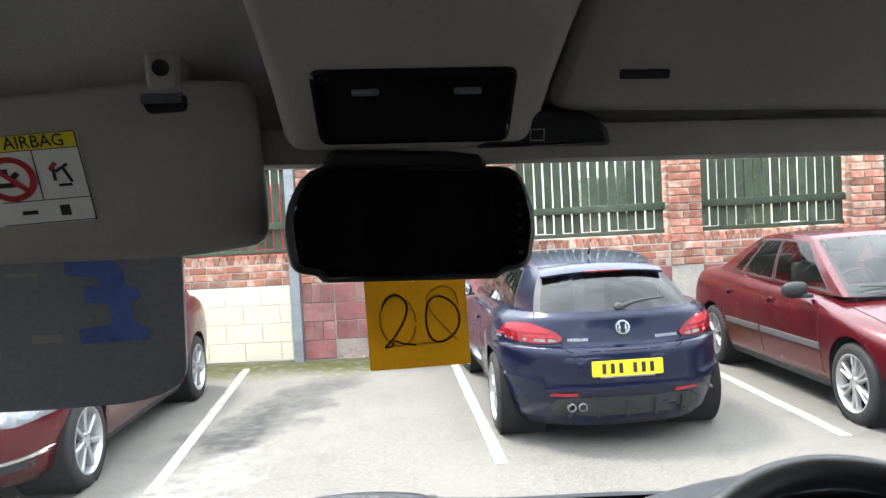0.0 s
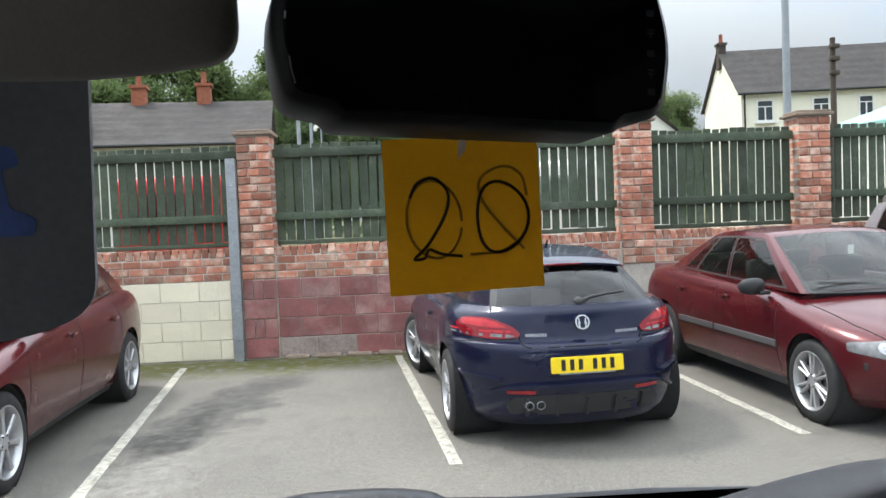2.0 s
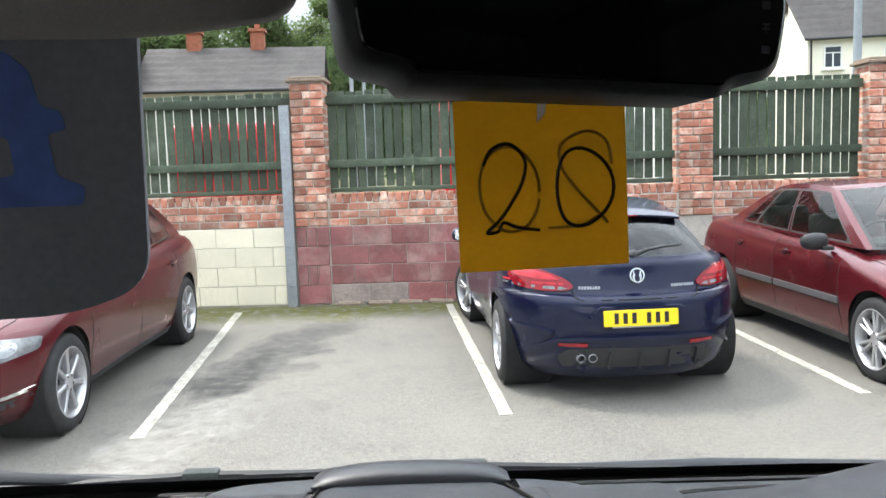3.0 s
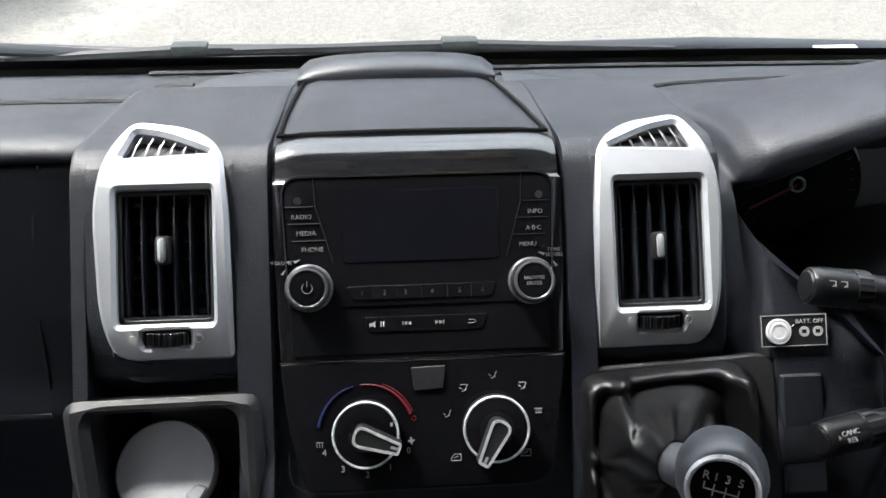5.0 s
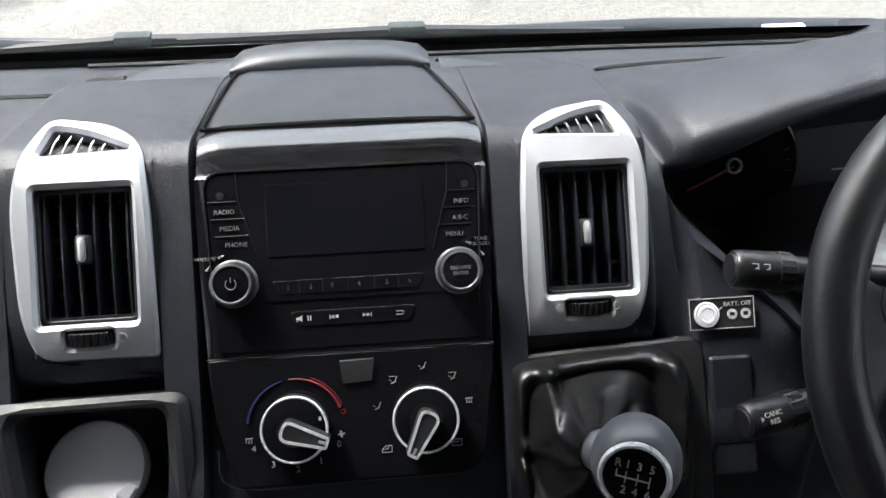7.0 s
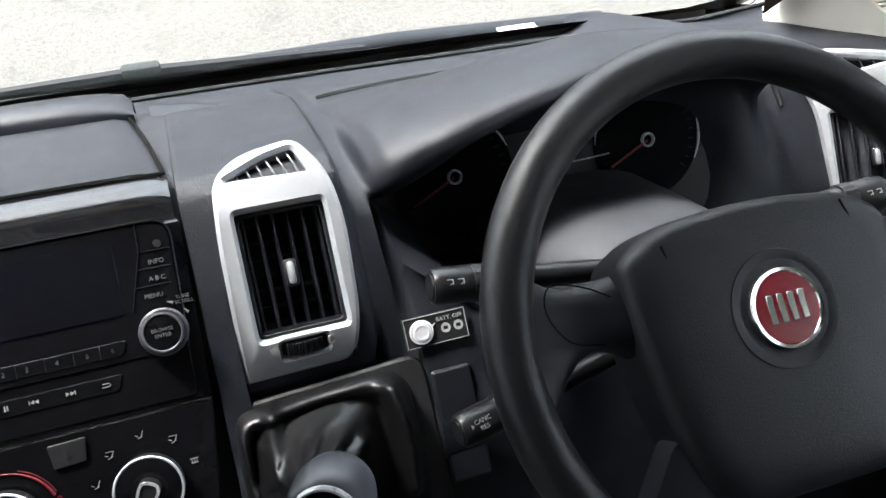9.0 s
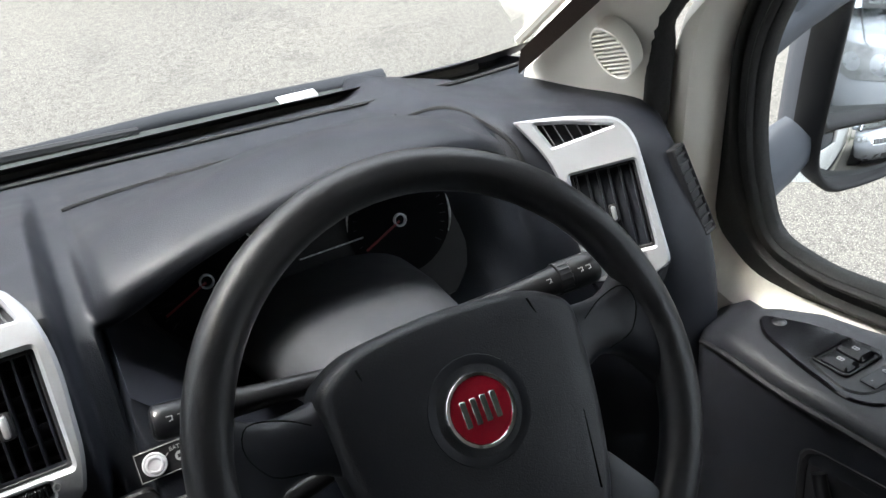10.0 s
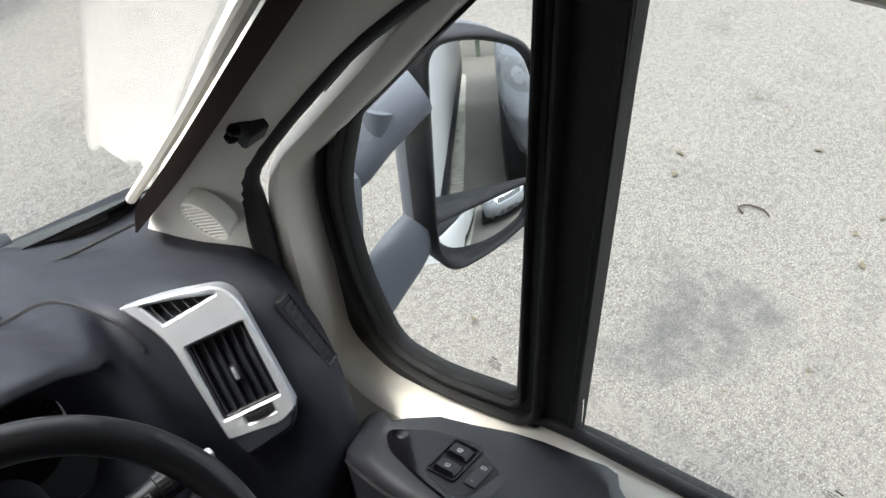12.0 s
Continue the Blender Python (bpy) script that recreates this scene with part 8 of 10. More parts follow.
patch("diffuser", rounded([(-0.52, 0.26), (0.52, 0.26), (0.56, 0.33), (0.50, 0.385), (0.34, 0.402), (-0.34, 0.402), (-0.50, 0.385), (-0.56, 0.33)], 0.02, 3), bk, M_plastic, "black rear diffuser", 0.006, None, 4)
patch("hatch_gap", band([(-0.40, 0.738), (0.40, 0.738)], 0.008), bk, M_well, "", 0.003, None, 4)
for x in (-0.42, -0.21, 0.0, 0.21, 0.42):
    patch("diffuser_fin", [(x - 0.010, 0.25), (x + 0.010, 0.25), (x + 0.006, 0.375), (x - 0.006, 0.375)], bk, M_plastic, "", 0.030, None, 1)
sp = bmesh.new()
rws = []
for i in range(17):
    t = -1 + i / 8
    x, ez = t * 0.475, 1 - t * t
    yb = -1.36 - 0.07 * ez
    zt = 1.285 + 0.035 * ez
    rws.append([Vector((x, yb + 0.10, zt + 0.014)), Vector((x, yb + 0.0, zt + 0.008)), Vector((x * 1.02, yb - 0.10, zt - 0.014)), Vector((x * 1.03, yb - 0.150, zt - 0.036)), Vector((x * 1.03, yb - 0.145, zt - 0.052)), Vector((x, yb - 0.03, zt - 0.034))])
grid(sp, rws)
part("spoiler", sp, PAINT_BLUE, blue, "blue roof spoiler over the rear window", MB)
part("brake_light", bbox((0, -1.577, 1.276), (0.30, 0.012, 0.014), ONE, 0.004), M_redlens, blue, "dark red high brake light", MB)
part("plate_recess", bplate(rounded([(-0.33, -0.075), (0.33, -0.075), (0.30, 0.082), (-0.30, 0.082)], 0.04), m=axes((0, -2.112, 0.613), (1, 0, 0), (0, 0.06, 1)), h0=-0.03, h1=0.006, bevel=0.004), PAINT_BLUE, blue, "", MB)
plain_plate(blue, MB, -2.124, 0.613, -1, M_yplate, 4)
part("plate_holder", bbox((0, -2.126, 0.553), (0.40, 0.012, 0.014), ONE, 0.003), M_pole_grey, blue, "", MB)
bd = part("badge", bplate(disc(0, 0, 0.052, 28), [disc(0, 0, 0.043, 28)], m=axes((0, -2.030, 0.892), (1, 0, 0), (0, 0.22, 1)), h0=-0.02, h1=0.014), M_chrome, blue, "round chrome badge", MB)
part("badge_disc", bplate(disc(0, 0, 0.044, 24), m=axes((0, -2.030, 0.892), (1, 0, 0), (0, 0.22, 1)), h0=-0.02, h1=0.009), PAINT_BLUE, bd, "plain blue disc", MB)
for xs, tilt in (((-0.016, 0.016), 1), ((-0.024, 0.024), -1)):
    for x in xs:
        part("badge_bar", bbox((x, 0.013 * tilt, 0.010), (0.008, 0.040, 0.004), axes((0, -2.030, 0.892), (1, 0, 0), (0, 0.22, 1)) @ Matrix.Translation((x * 0.2, 0, 0)) @ Matrix.Rotation(0.25 if x < 0 else -0.25, 4, "Z")), M_chrome, bd, "", MB)
for x0, w, n in ((-0.33, 0.15, 8), (0.33, 0.18, 9)):
    for i in range(n):
        xa = x0 - w / 2 + w * (i + 0.15) / n
        patch("badge_bar", rect(xa, 0.806, xa + w / n * 0.6, 0.826), bk, M_pole_grey, "", 0.004, None, 1)
wp = part("rear_wiper", btube([(0.0, -1.945, 1.020), (0.10, -1.925, 1.055), (0.22, -1.905, 1.072), (0.36, -1.885, 1.080)], [0.022, 0.013, 0.010, 0.007], 8), M_plastic, blue, "black rear wiper", MB)
part("wiper_foot", blathe([(0.032, 0), (0.030, 0.02), (0.015, 0.03), (0.0001, 0.031)], axes((0.0, -1.945, 1.030), (1, 0, 0), (0, 0.6, 0.8)), 16), M_plastic, wp, "", MB)
for x in (-0.405, -0.325):
    part("exhaust_pipe", blathe([(0.029, -0.09), (0.031, 0.0), (0.026, 0.002), (0.024, -0.08)], axes((x, -2.075, 0.330), (1, 0, 0), (0, 0, 1)), 24, cap=False), M_pole_grey, blue, "chrome tail pipe", MB)
part("aerial", btube([(0, -1.10, 1.392), (0, -1.17, 1.45)], [0.014, 0.004], 8), M_plastic, blue, "", MB)
for sx in (-1, 1):
    if sx > 0:
        patch("fuel_flap", [(sx * (-1.15 + 0.08 * math.cos(t)), 0.86 + 0.08 * math.sin(t)) for t in [2 * math.pi * k / 16 for k in range(16)]], SIDEM(sx, 1.7), PAINT_BLUE, "", 0.002, None, 1)

# dark red saloon, nose outwards
s = Shape()
s.y0, s.y1 = -2.288, 2.288
s.rear_axle, s.front_axle, s.wheel_r, s.arch, s.tyre_w, s.spokes, s.split, s.steer = -1.34, 1.375, 0.315, 0.352, 0.205, 6, True, 0
s.rings = [(0.19, 0.80, -2.12, 2.08), (0.26, 0.845, -2.23, 2.20), (0.38, 0.870, -2.28, 2.27), (0.50, 0.888, -2.288, 2.288), (0.60, 0.896, -2.275, 2.275), (0.68, 0.900, -2.25, 2.215), (0.745, 0.898, -2.235, 2.09), (0.80, 0.892, -2.215, 1.90), (0.85, 0.880, -2.195, 1.66), (0.90, 0.858, -2.165, 1.36), (0.94, 0.815, -2.11, 1.15), (0.962, 0.745, -2.02, 1.06)]
s.round_rear, s.round_front, s.square_rear, s.square_front = 0.60, 0.85, 2.8, 2.5
s.plan = [(-2.29, 0.96), (-1.6, 0.995), (-1.3, 1.0), (0.0, 0.992), (1.35, 1.0), (1.8, 0.985), (2.29, 0.95)]
s.wedge = [(-2.29, 0.065), (-1.3, 0.04), (0.0, 0.0), (1.2, -0.01), (2.29, -0.03)]
s.house = house_shape((1.06, -1.60, 0.755, 0.665, 0.945, 1.010, 0.16, 0.0, 0.050), (0.24, -0.82, 0.560, 0.520, 1.395, 1.372, 0.08, 0.035, 0.030), 0.030)
s.windows = [(0.07, 0.435), (0.465, 0.735), (0.755, 0.86)]
s.back, s.side_glass, s.back_glass, s.seats = (0.04, 0.94), M_carglass, M_carglass, (-0.10, -1.00)
s.mirror, s.mirror_mat, s.mirror_label = (0.72, 0.985), M_plastic, "black door mirror"
s.doors, s.handles, s.handle_mat, s.rub, s.bright, s.sill_trim = (-0.98, -0.18, 0.93), (-0.88, 0.02), None, ((-0.95, -0.20, 0.535), (-0.16, 0.92, 0.535)), False, (-0.96, 0.98, 0.19, 0.265)
PAINT_RED = car_paint("dark_red_car_paint", (0.080, 0.0052, 0.0090))
MS = Matrix.Translation((4.30, 7.00, 0)) @ Matrix.Rotation(radians(180), 4, "Z") @ Matrix.Scale(CS, 4)
saloon, patch = build_car("red_saloon", s, MS, "dark red four-door saloon parked nose outwards", PAINT_RED)


def front_set(patch, car, m, c, lamp, grille, low, bumper_z, label_g, bars_n=9):
    fr = FRONTM(c.y1 + 1.0)
    for sx in (-1, 1):
        hl = patch("headlamp", [(sx * a, b) for a, b in rounded(lamp, 0.02, 3)], fr, M_clearlens, "clear headlamp", 0.012, None, 4)
        cx, cz = sum(p[0] for p in lamp) / len(lamp), sum(p[1] for p in lamp) / len(lamp)
        for dx, rr_ in ((-0.07, 0.045), (0.06, 0.040)):
            patch("reflector_bowl", disc(sx * (cx + dx), cz, rr_, 16), fr, M_pole_grey, "", 0.014, hl, 1)
        patch("fog_lamp", disc(sx * 0.56, low + 0.07, 0.045, 14), fr, M_clearlens, "", 0.008)
    patch("grille_frame", rounded([(x * 1.09, z + (0.016 if z > grille[0][1] + 0.02 else -0.014)) for x, z in grille], 0.03, 3), fr, M_chrome, "chrome grille surround", 0.008)
    patch("grille", rounded(grille, 0.03, 3), fr, M_plastic, label_g, 0.012)
    gx = max(p[0] for p in grille)
    gz0, gz1 = min(p[1] for p in grille), max(p[1] for p in grille)
    for i in range(bars_n):
        x = -gx * 0.8 + gx * 1.6 * i / max(1, bars_n - 1)
        patch("grille_bar", [(x - 0.005, gz0 + 0.015), (x + 0.005, gz0 + 0.015), (x + 0.005, gz1 - 0.015), (x - 0.005, gz1 - 0.015)], fr, M_pole_grey, "", 0.018, None, 1)
    patch("lower_grille", [(-0.55, low), (0.55, low), (0.50, low + 0.11), (-0.50, low + 0.11)], fr, M_plastic, "black lower grille", 0.004)
    if bumper_z:
        patch("bumper_strip", [(-0.80, bumper_z), (0.80, bumper_z), (0.80, bumper_z + 0.05), (-0.80, bumper_z + 0.05)], fr, M_plastic, "black bumper strip", 0.014, None, 5)
    patch("bonnet_gap", band([(-0.70, c.gap_z), (0.70, c.gap_z)], 0.008), fr, M_well, "", 0.002, None, 5)
    for sx in (-1, 1):
        # shut lines of the bonnet, and its long crease
        patch("bonnet_gap", [(sx * 0.745, 1.12), (sx * 0.752, 1.12), (sx * 0.735, 1.70), (sx * 0.66, 2.02), (sx * 0.653, 2.02), (sx * 0.728, 1.70)], TOPM, M_well, "", 0.002, None, 4)
        patch("wiper_well", [(sx * 0.0, c.house.base[0] + 0.155), (sx * 0.62, c.house.base[0] + 0.045), (sx * 0.66, c.house.base[0] - 0.01), (sx * 0.0, c.house.base[0] + 0.10)], TOPM, M_plastic, "", 0.006, None, 3)


s.gap_z = 0.722
front_set(patch, saloon, MS, s, [(0.40, 0.585), (0.70, 0.570), (0.85, 0.605), (0.84, 0.670), (0.62, 0.705), (0.42, 0.705)], [(-0.22, 0.545), (0.22, 0.545), (0.27, 0.685), (-0.27, 0.685)], 0.24, 0.485, "chrome-barred grille")
plain_plate(saloon, MS, 2.305, 0.415, 1, M_wplate)
for x in (-0.52, 0.05):
    part("wiper", btube([(x, 1.13, 0.985), (x + 0.28, 1.085, 1.012), (x + 0.55, 1.045, 1.022)], [0.012, 0.008, 0.006], 6), M_plastic, saloon, "", MS)
part("paper_permit", bbox((-0.05, 0.52, 1.245), (0.055, 0.004, 0.08), Matrix.Identity(4)), M_wplate, saloon, "small white paper in the windscreen", MS)
part("interior_mirror", bbox((0.0, 0.40, 1.330), (0.22, 0.03, 0.06), ONE, 0.02), M_plastic, saloon, "black interior mirror", MS)
part("aerial", btube([(0, -0.85, 1.395), (0, -0.92, 1.44)], [0.012, 0.005], 8), M_plastic, saloon, "", MS)

# dark red estate beside the empty bay
e = Shape()
e.y0, e.y1 = -2.315, 2.315
e.rear_axle, e.front_axle, e.wheel_r, e.arch, e.tyre_w, e.spokes, e.split, e.steer = -1.40, 1.376, 0.330, 0.366, 0.225, 7, False, 0
e.rings = [(0.19, 0.82, -2.12, 2.10), (0.26, 0.865, -2.24, 2.22), (0.38, 0.895, -2.30, 2.29), (0.50, 0.915, -2.315, 2.315), (0.60, 0.925, -2.31, 2.31), (0.70, 0.930, -2.29, 2.26), (0.78, 0.928, -2.27, 2.14), (0.84, 0.920, -2.26, 1.95), (0.89, 0.905, -2.25, 1.71), (0.935, 0.880, -2.235, 1.42), (0.970, 0.838, -2.215, 1.22), (0.990, 0.77, -2.19, 1.13)]
e.round_rear, e.round_front, e.square_rear, e.square_front = 0.60, 0.90, 2.8, 2.5
e.plan = [(-2.3, 0.95), (-1.7, 0.985), (-1.4, 1.0), (0.0, 0.98), (1.38, 1.0), (1.8, 0.985), (2.3, 0.95)]
e.wedge = [(-2.3, 0.075), (-1.3, 0.045), (0.0, 0.0), (1.2, -0.03), (2.3, -0.05)]
e.house = house_shape((1.14, -2.02, 0.775, 0.69, 0.960, 1.045, 0.16, 0.0, 0.050), (0.28, -1.62, 0.575, 0.535, 1.415, 1.385, 0.08, 0.050, 0.030), 0.030)
e.windows = [(0.075, 0.40), (0.43, 0.66), (0.69, 0.86)]
e.back, e.side_glass, e.back_glass, e.seats = (0.04, 0.90), M_rearglass, M_rearglass, (-0.15, -1.05)
e.mirror, e.mirror_mat, e.mirror_label = (0.82, 1.03), None, "red door mirror"
e.doors, e.handles, e.handle_mat, e.rub, e.bright, e.sill_trim = (-1.10, -0.10, 1.00), (-0.95, 0.10), None, None, True, (-0.98, 0.98, 0.19, 0.25)
e.gap_z = 0.765
ME = Matrix.Translation((-2.715, 6.86, 0)) @ Matrix.Rotation(radians(180 - 2.3), 4, "Z") @ Matrix.Scale(CS, 4)
estate, patch = build_car("red_estate_car", e, ME, "dark red estate car with seven-spoke alloy wheels", PAINT_RED)
front_set(patch, estate, ME, e, [(0.52, 0.640), (0.74, 0.600), (0.89, 0.640), (0.89, 0.715), (0.72, 0.740), (0.58, 0.715)], [(-0.32, 0.54), (0.32, 0.54), (0.38, 0.75), (-0.38, 0.75)], 0.24, 0, "black mesh grille", 0)
plain_plate(estate, ME, 2.335, 0.44, 1, M_wplate)
for sx in (-1, 1):
    patch("fog_trim", band([(sx * 0.60, 0.375), (sx * 0.74, 0.385), (sx * 0.86, 0.405)], 0.022), FRONTM(3.3), M_chrome, "bright fog lamp trim", 0.012)
    patch("fog_recess", [(sx * 0.58, 0.30), (sx * 0.84, 0.32), (sx * 0.84, 0.365), (sx * 0.58, 0.36)], FRONTM(3.3), M_plastic, "", 0.005)
for x in (-0.52, 0.05):
    part("wiper", btube([(x, 1.20, 1.010), (x + 0.30, 1.155, 1.035), (x + 0.55, 1.11, 1.045)], [0.012, 0.008, 0.006], 6), M_plastic, estate, "", ME)
part("dash_paper", bbox((0.40, 0.86, 1.075), (0.30, 0.16, 0.004), Matrix.Identity(4)), M_wplate, estate, "white paper behind the windscreen", ME)

# silver people carriers
v = Shape()
v.y0, v.y1 = -2.30, 2.30
v.rear_axle, v.front_axle, v.wheel_r, v.arch, v.tyre_w, v.spokes, v.split, v.steer = -1.38, 1.38, 0.35, 0.395, 0.225, 5, False, 0
v.rings = [(0.24, 0.83, -2.10, 2.08), (0.32, 0.87, -2.22, 2.20), (0.45, 0.90, -2.285, 2.28), (0.58, 0.92, -2.30, 2.30), (0.72, 0.93, -2.29, 2.27), (0.82, 0.93, -2.275, 2.19), (0.90, 0.925, -2.26, 2.02), (0.96, 0.91, -2.25, 1.80), (1.01, 0.885, -2.24, 1.52), (1.045, 0.84, -2.22, 1.32), (1.065, 0.78, -2.20, 1.24)]
v.round_rear, v.round_front, v.square_rear, v.square_front = 0.50, 0.80, 3.0, 2.6
v.plan = [(-2.3, 0.96), (-1.5, 1.0), (0.0, 0.99), (1.38, 1.0), (2.3, 0.95)]
v.wedge = [(-2.3, 0.06), (0.0, 0.0), (2.3, -0.04)]
v.house = house_shape((1.24, -2.12, 0.80, 0.74, 1.040, 1.105, 0.16, 0.0, 0.050), (0.36, -1.86, 0.635, 0.60, 1.640, 1.620, 0.08, 0.050, 0.030), 0.030)
v.windows = [(0.075, 0.36), (0.39, 0.63), (0.66, 0.90)]
v.back, v.side_glass, v.back_glass, v.seats = (0.04, 0.90), M_rearglass, M_rearglass, (-0.05, -1.0)
v.mirror, v.mirror_mat, v.mirror_label = (0.88, 1.13), None, "silver door mirror"
v.doors, v.handles, v.handle_mat, v.rub, v.bright, v.sill_trim = (-1.02, 0.02, 1.08), (-0.85, 0.20), None, None, False, (-0.96, 0.96, 0.24, 0.32)
v.gap_z = 0.90
PAINT_SILVER = car_paint("silver_car_paint", (0.46, 0.48, 0.52), 0.06, 0.6)
MV = Matrix.Translation((6.75, 6.95, 0)) @ Matrix.Rotation(radians(180), 4, "Z") @ Matrix.Scale(CS, 4)
carrier, patch = build_car("silver_people_carrier", v, MV, "silver people carrier with roof rails and dark windows", PAINT_SILVER)
front_set(patch, carrier, MV, v, [(0.50, 0.78), (0.80, 0.74), (0.92, 0.80), (0.90, 0.90), (0.54, 0.89)], [(-0.40, 0.68), (0.40, 0.68), (0.44, 0.80), (-0.44, 0.80)], 0.32, 0, "black grille")
for sx in (-1, 1):
    part("roof_rail", btube(spline([(sx * 0.60, -1.75, 1.64), (sx * 0.61, -1.6, 1.715), (sx * 0.63, -0.6, 1.760), (sx * 0.62, 0.1, 1.735), (sx * 0.62, 0.25, 1.66)], 5), 0.018, 8), M_alloy, carrier, "silver roof rail", MV)
copy_thing(carrier, Matrix.Translation((2.40, -3.75, 0)) @ Matrix.Rotation(radians(1), 4, "Z") @ Matrix.Scale(CS, 4))

# ---- car park ground ----


def ground_material():
    mt = bpy.data.materials.new("worn_asphalt")
    mt.use_nodes = True
    nd, lk = mt.node_tree.nodes, mt.node_tree.links
    b = nd["Principled BSDF"]
    tc = nd.new("ShaderNodeTexCoord")

    def tex(scale, detail=4.0, kind="ShaderNodeTexNoise"):
        n = nd.new(kind)
        n.inputs["Scale"].default_value = scale
        if kind == "ShaderNodeTexNoise":
            n.inputs["Detail"].default_value = detail
        lk.new(tc.outputs["Object"], n.inputs["Vector"])
        return n

    def ramp(sock, a, bb, lo=0.0, hi=1.0):
        r = nd.new("ShaderNodeMapRange")
        r.inputs["From Min"].default_value, r.inputs["From Max"].default_value = a, bb
        r.inputs["To Min"].default_value, r.inputs["To Max"].default_value = lo, hi
        lk.new(sock, r.inputs["Value"])
        return r.outputs[0]

    def mix(fac, a, c2):
        m = nd.new("ShaderNodeMix")
        m.data_type = "RGBA"
        if isinstance(fac, float):
            m.inputs[0].default_value = fac
        else:
            lk.new(fac, m.inputs[0])
        for i, q in ((6, a), (7, c2)):
            if isinstance(q, tuple):
                m.inputs[i].default_value = (*q, 1)
            else:
                lk.new(q, m.inputs[i])
        return m.outputs[2]

    def math_(op, a, c2):
        m = nd.new("ShaderNodeMath")
        m.operation = op
        for i, q in enumerate((a, c2)):
            if isinstance(q, (int, float)):
                m.inputs[i].default_value = q
            else:
                lk.new(q, m.inputs[i])
        return m.outputs[0]

    stones = tex(150, kind="ShaderNodeTexVoronoi")
    stones.feature = "F1"
    grit = tex(190, 2)
    clump = tex(30, 4)
    broad = tex(0.55, 6)
    mid = tex(3.2, 6)
    hue = ramp(stones.outputs["Color"], 0.1, 0.9)
    base = mix(hue, (0.078, 0.073, 0.067), (0.158, 0.147, 0.129))
    base = mix(ramp(grit.outputs[0], 0.57, 0.67), base, (0.370, 0.351, 0.310))
    base = mix(ramp(grit.outputs[0], 0.38, 0.28), base, (0.049, 0.049, 0.046))
    base = mix(ramp(broad.outputs[0], 0.40, 0.70, 0.0, 0.55), base, (0.186, 0.173, 0.149))
    base = mix(ramp(mid.outputs[0], 0.55, 0.75, 0.0, 0.40), base, (0.064, 0.061, 0.056))
    base = mix(ramp(clump.outputs[0], 0.52, 0.70, 0.0, 0.40), base, (0.220, 0.208, 0.185))
    base = mix(ramp(clump.outputs[0], 0.46, 0.32, 0.0, 0.40), base, (0.062, 0.059, 0.054))
    coarse = tex(88, 3)
    base = mix(ramp(coarse.outputs[0], 0.56, 0.70, 0.0, 0.55), base, (0.234, 0.221, 0.197))
    base = mix(ramp(coarse.outputs[0], 0.44, 0.30, 0.0, 0.60), base, (0.049, 0.047, 0.043))
    # pale drips and dark oil in the empty bay, moss along the wall
    geo = nd.new("ShaderNodeSeparateXYZ")
    warp = tex(1.7, 5)
    vm = nd.new("ShaderNodeVectorMath")
    vm.operation = "MULTIPLY_ADD"
    vm.inputs[1].default_value = (1.1, 1.1, 0)
    lk.new(warp.outputs["Color"], vm.inputs[0])
    lk.new(tc.outputs["Object"], vm.inputs[2])
    lk.new(vm.outputs[0], geo.inputs[0])

    def blob(cx, cy, rx, ry, slant=0.0):
        dx = math_("SUBTRACT", geo.outputs[0], cx + 0.55)
        dy = math_("SUBTRACT", geo.outputs[1], cy + 0.55)
        dx = math_("ADD", dx, math_("MULTIPLY", dy, slant))
        d = math_("ADD", math_("POWER", math_("DIVIDE", dx, rx), 2.0), math_("POWER", math_("DIVIDE", dy, ry), 2.0))
        return ramp(d, 1.0, 0.35)

    streak = tex(9, 6)
    base = mix(math_("MULTIPLY", blob(-0.90, 7.45, 0.48, 1.75, -0.34), ramp(streak.outputs[0], 0.30, 0.7, 0.50, 0.95)), base, (0.055, 0.055, 0.052))
    base = mix(math_("MULTIPLY", blob(-1.12, 6.7, 0.22, 1.0, -0.25), ramp(streak.outputs[0], 0.35, 0.62, 0.30, 0.95)), base, (0.035, 0.034, 0.033))
    base = mix(math_("MULTIPLY", blob(-1.20, 5.35, 0.45, 1.1, -0.35), ramp(streak.outputs[0], 0.35, 0.70, 0.0, 0.40)), base, (0.32, 0.31, 0.285))
    base = mix(math_("MULTIPLY", blob(2.75, 0.95, 0.45, 0.40), ramp(streak.outputs[0], 0.35, 0.65, 0.2, 0.75)), base, (0.06, 0.06, 0.058))
    moss = math_("MULTIPLY", ramp(math_("ADD", geo.outputs[1], math_("MULTIPLY", geo.outputs[0], 0.0924)), 9.35, 9.95), ramp(streak.outputs[0], 0.34, 0.52))
    base = mix(moss, base, (0.085, 0.085, 0.020))
    lk.new(base, b.inputs["Base Color"])
    b.inputs["Roughness"].default_value = 0.88
    b.inputs["Specular IOR Level"].default_value = 0.3
    hgt = math_("ADD", stones.outputs["Distance"], math_("MULTIPLY", grit.outputs[0], 0.4))
    bp = nd.new("ShaderNodeBump")
    bp.inputs["Strength"].default_value, bp.inputs["Distance"].default_value = 0.6, 0.004
    lk.new(hgt, bp.inputs["Height"])
    lk.new(bp.outputs[0], b.inputs["Normal"])
    return mt


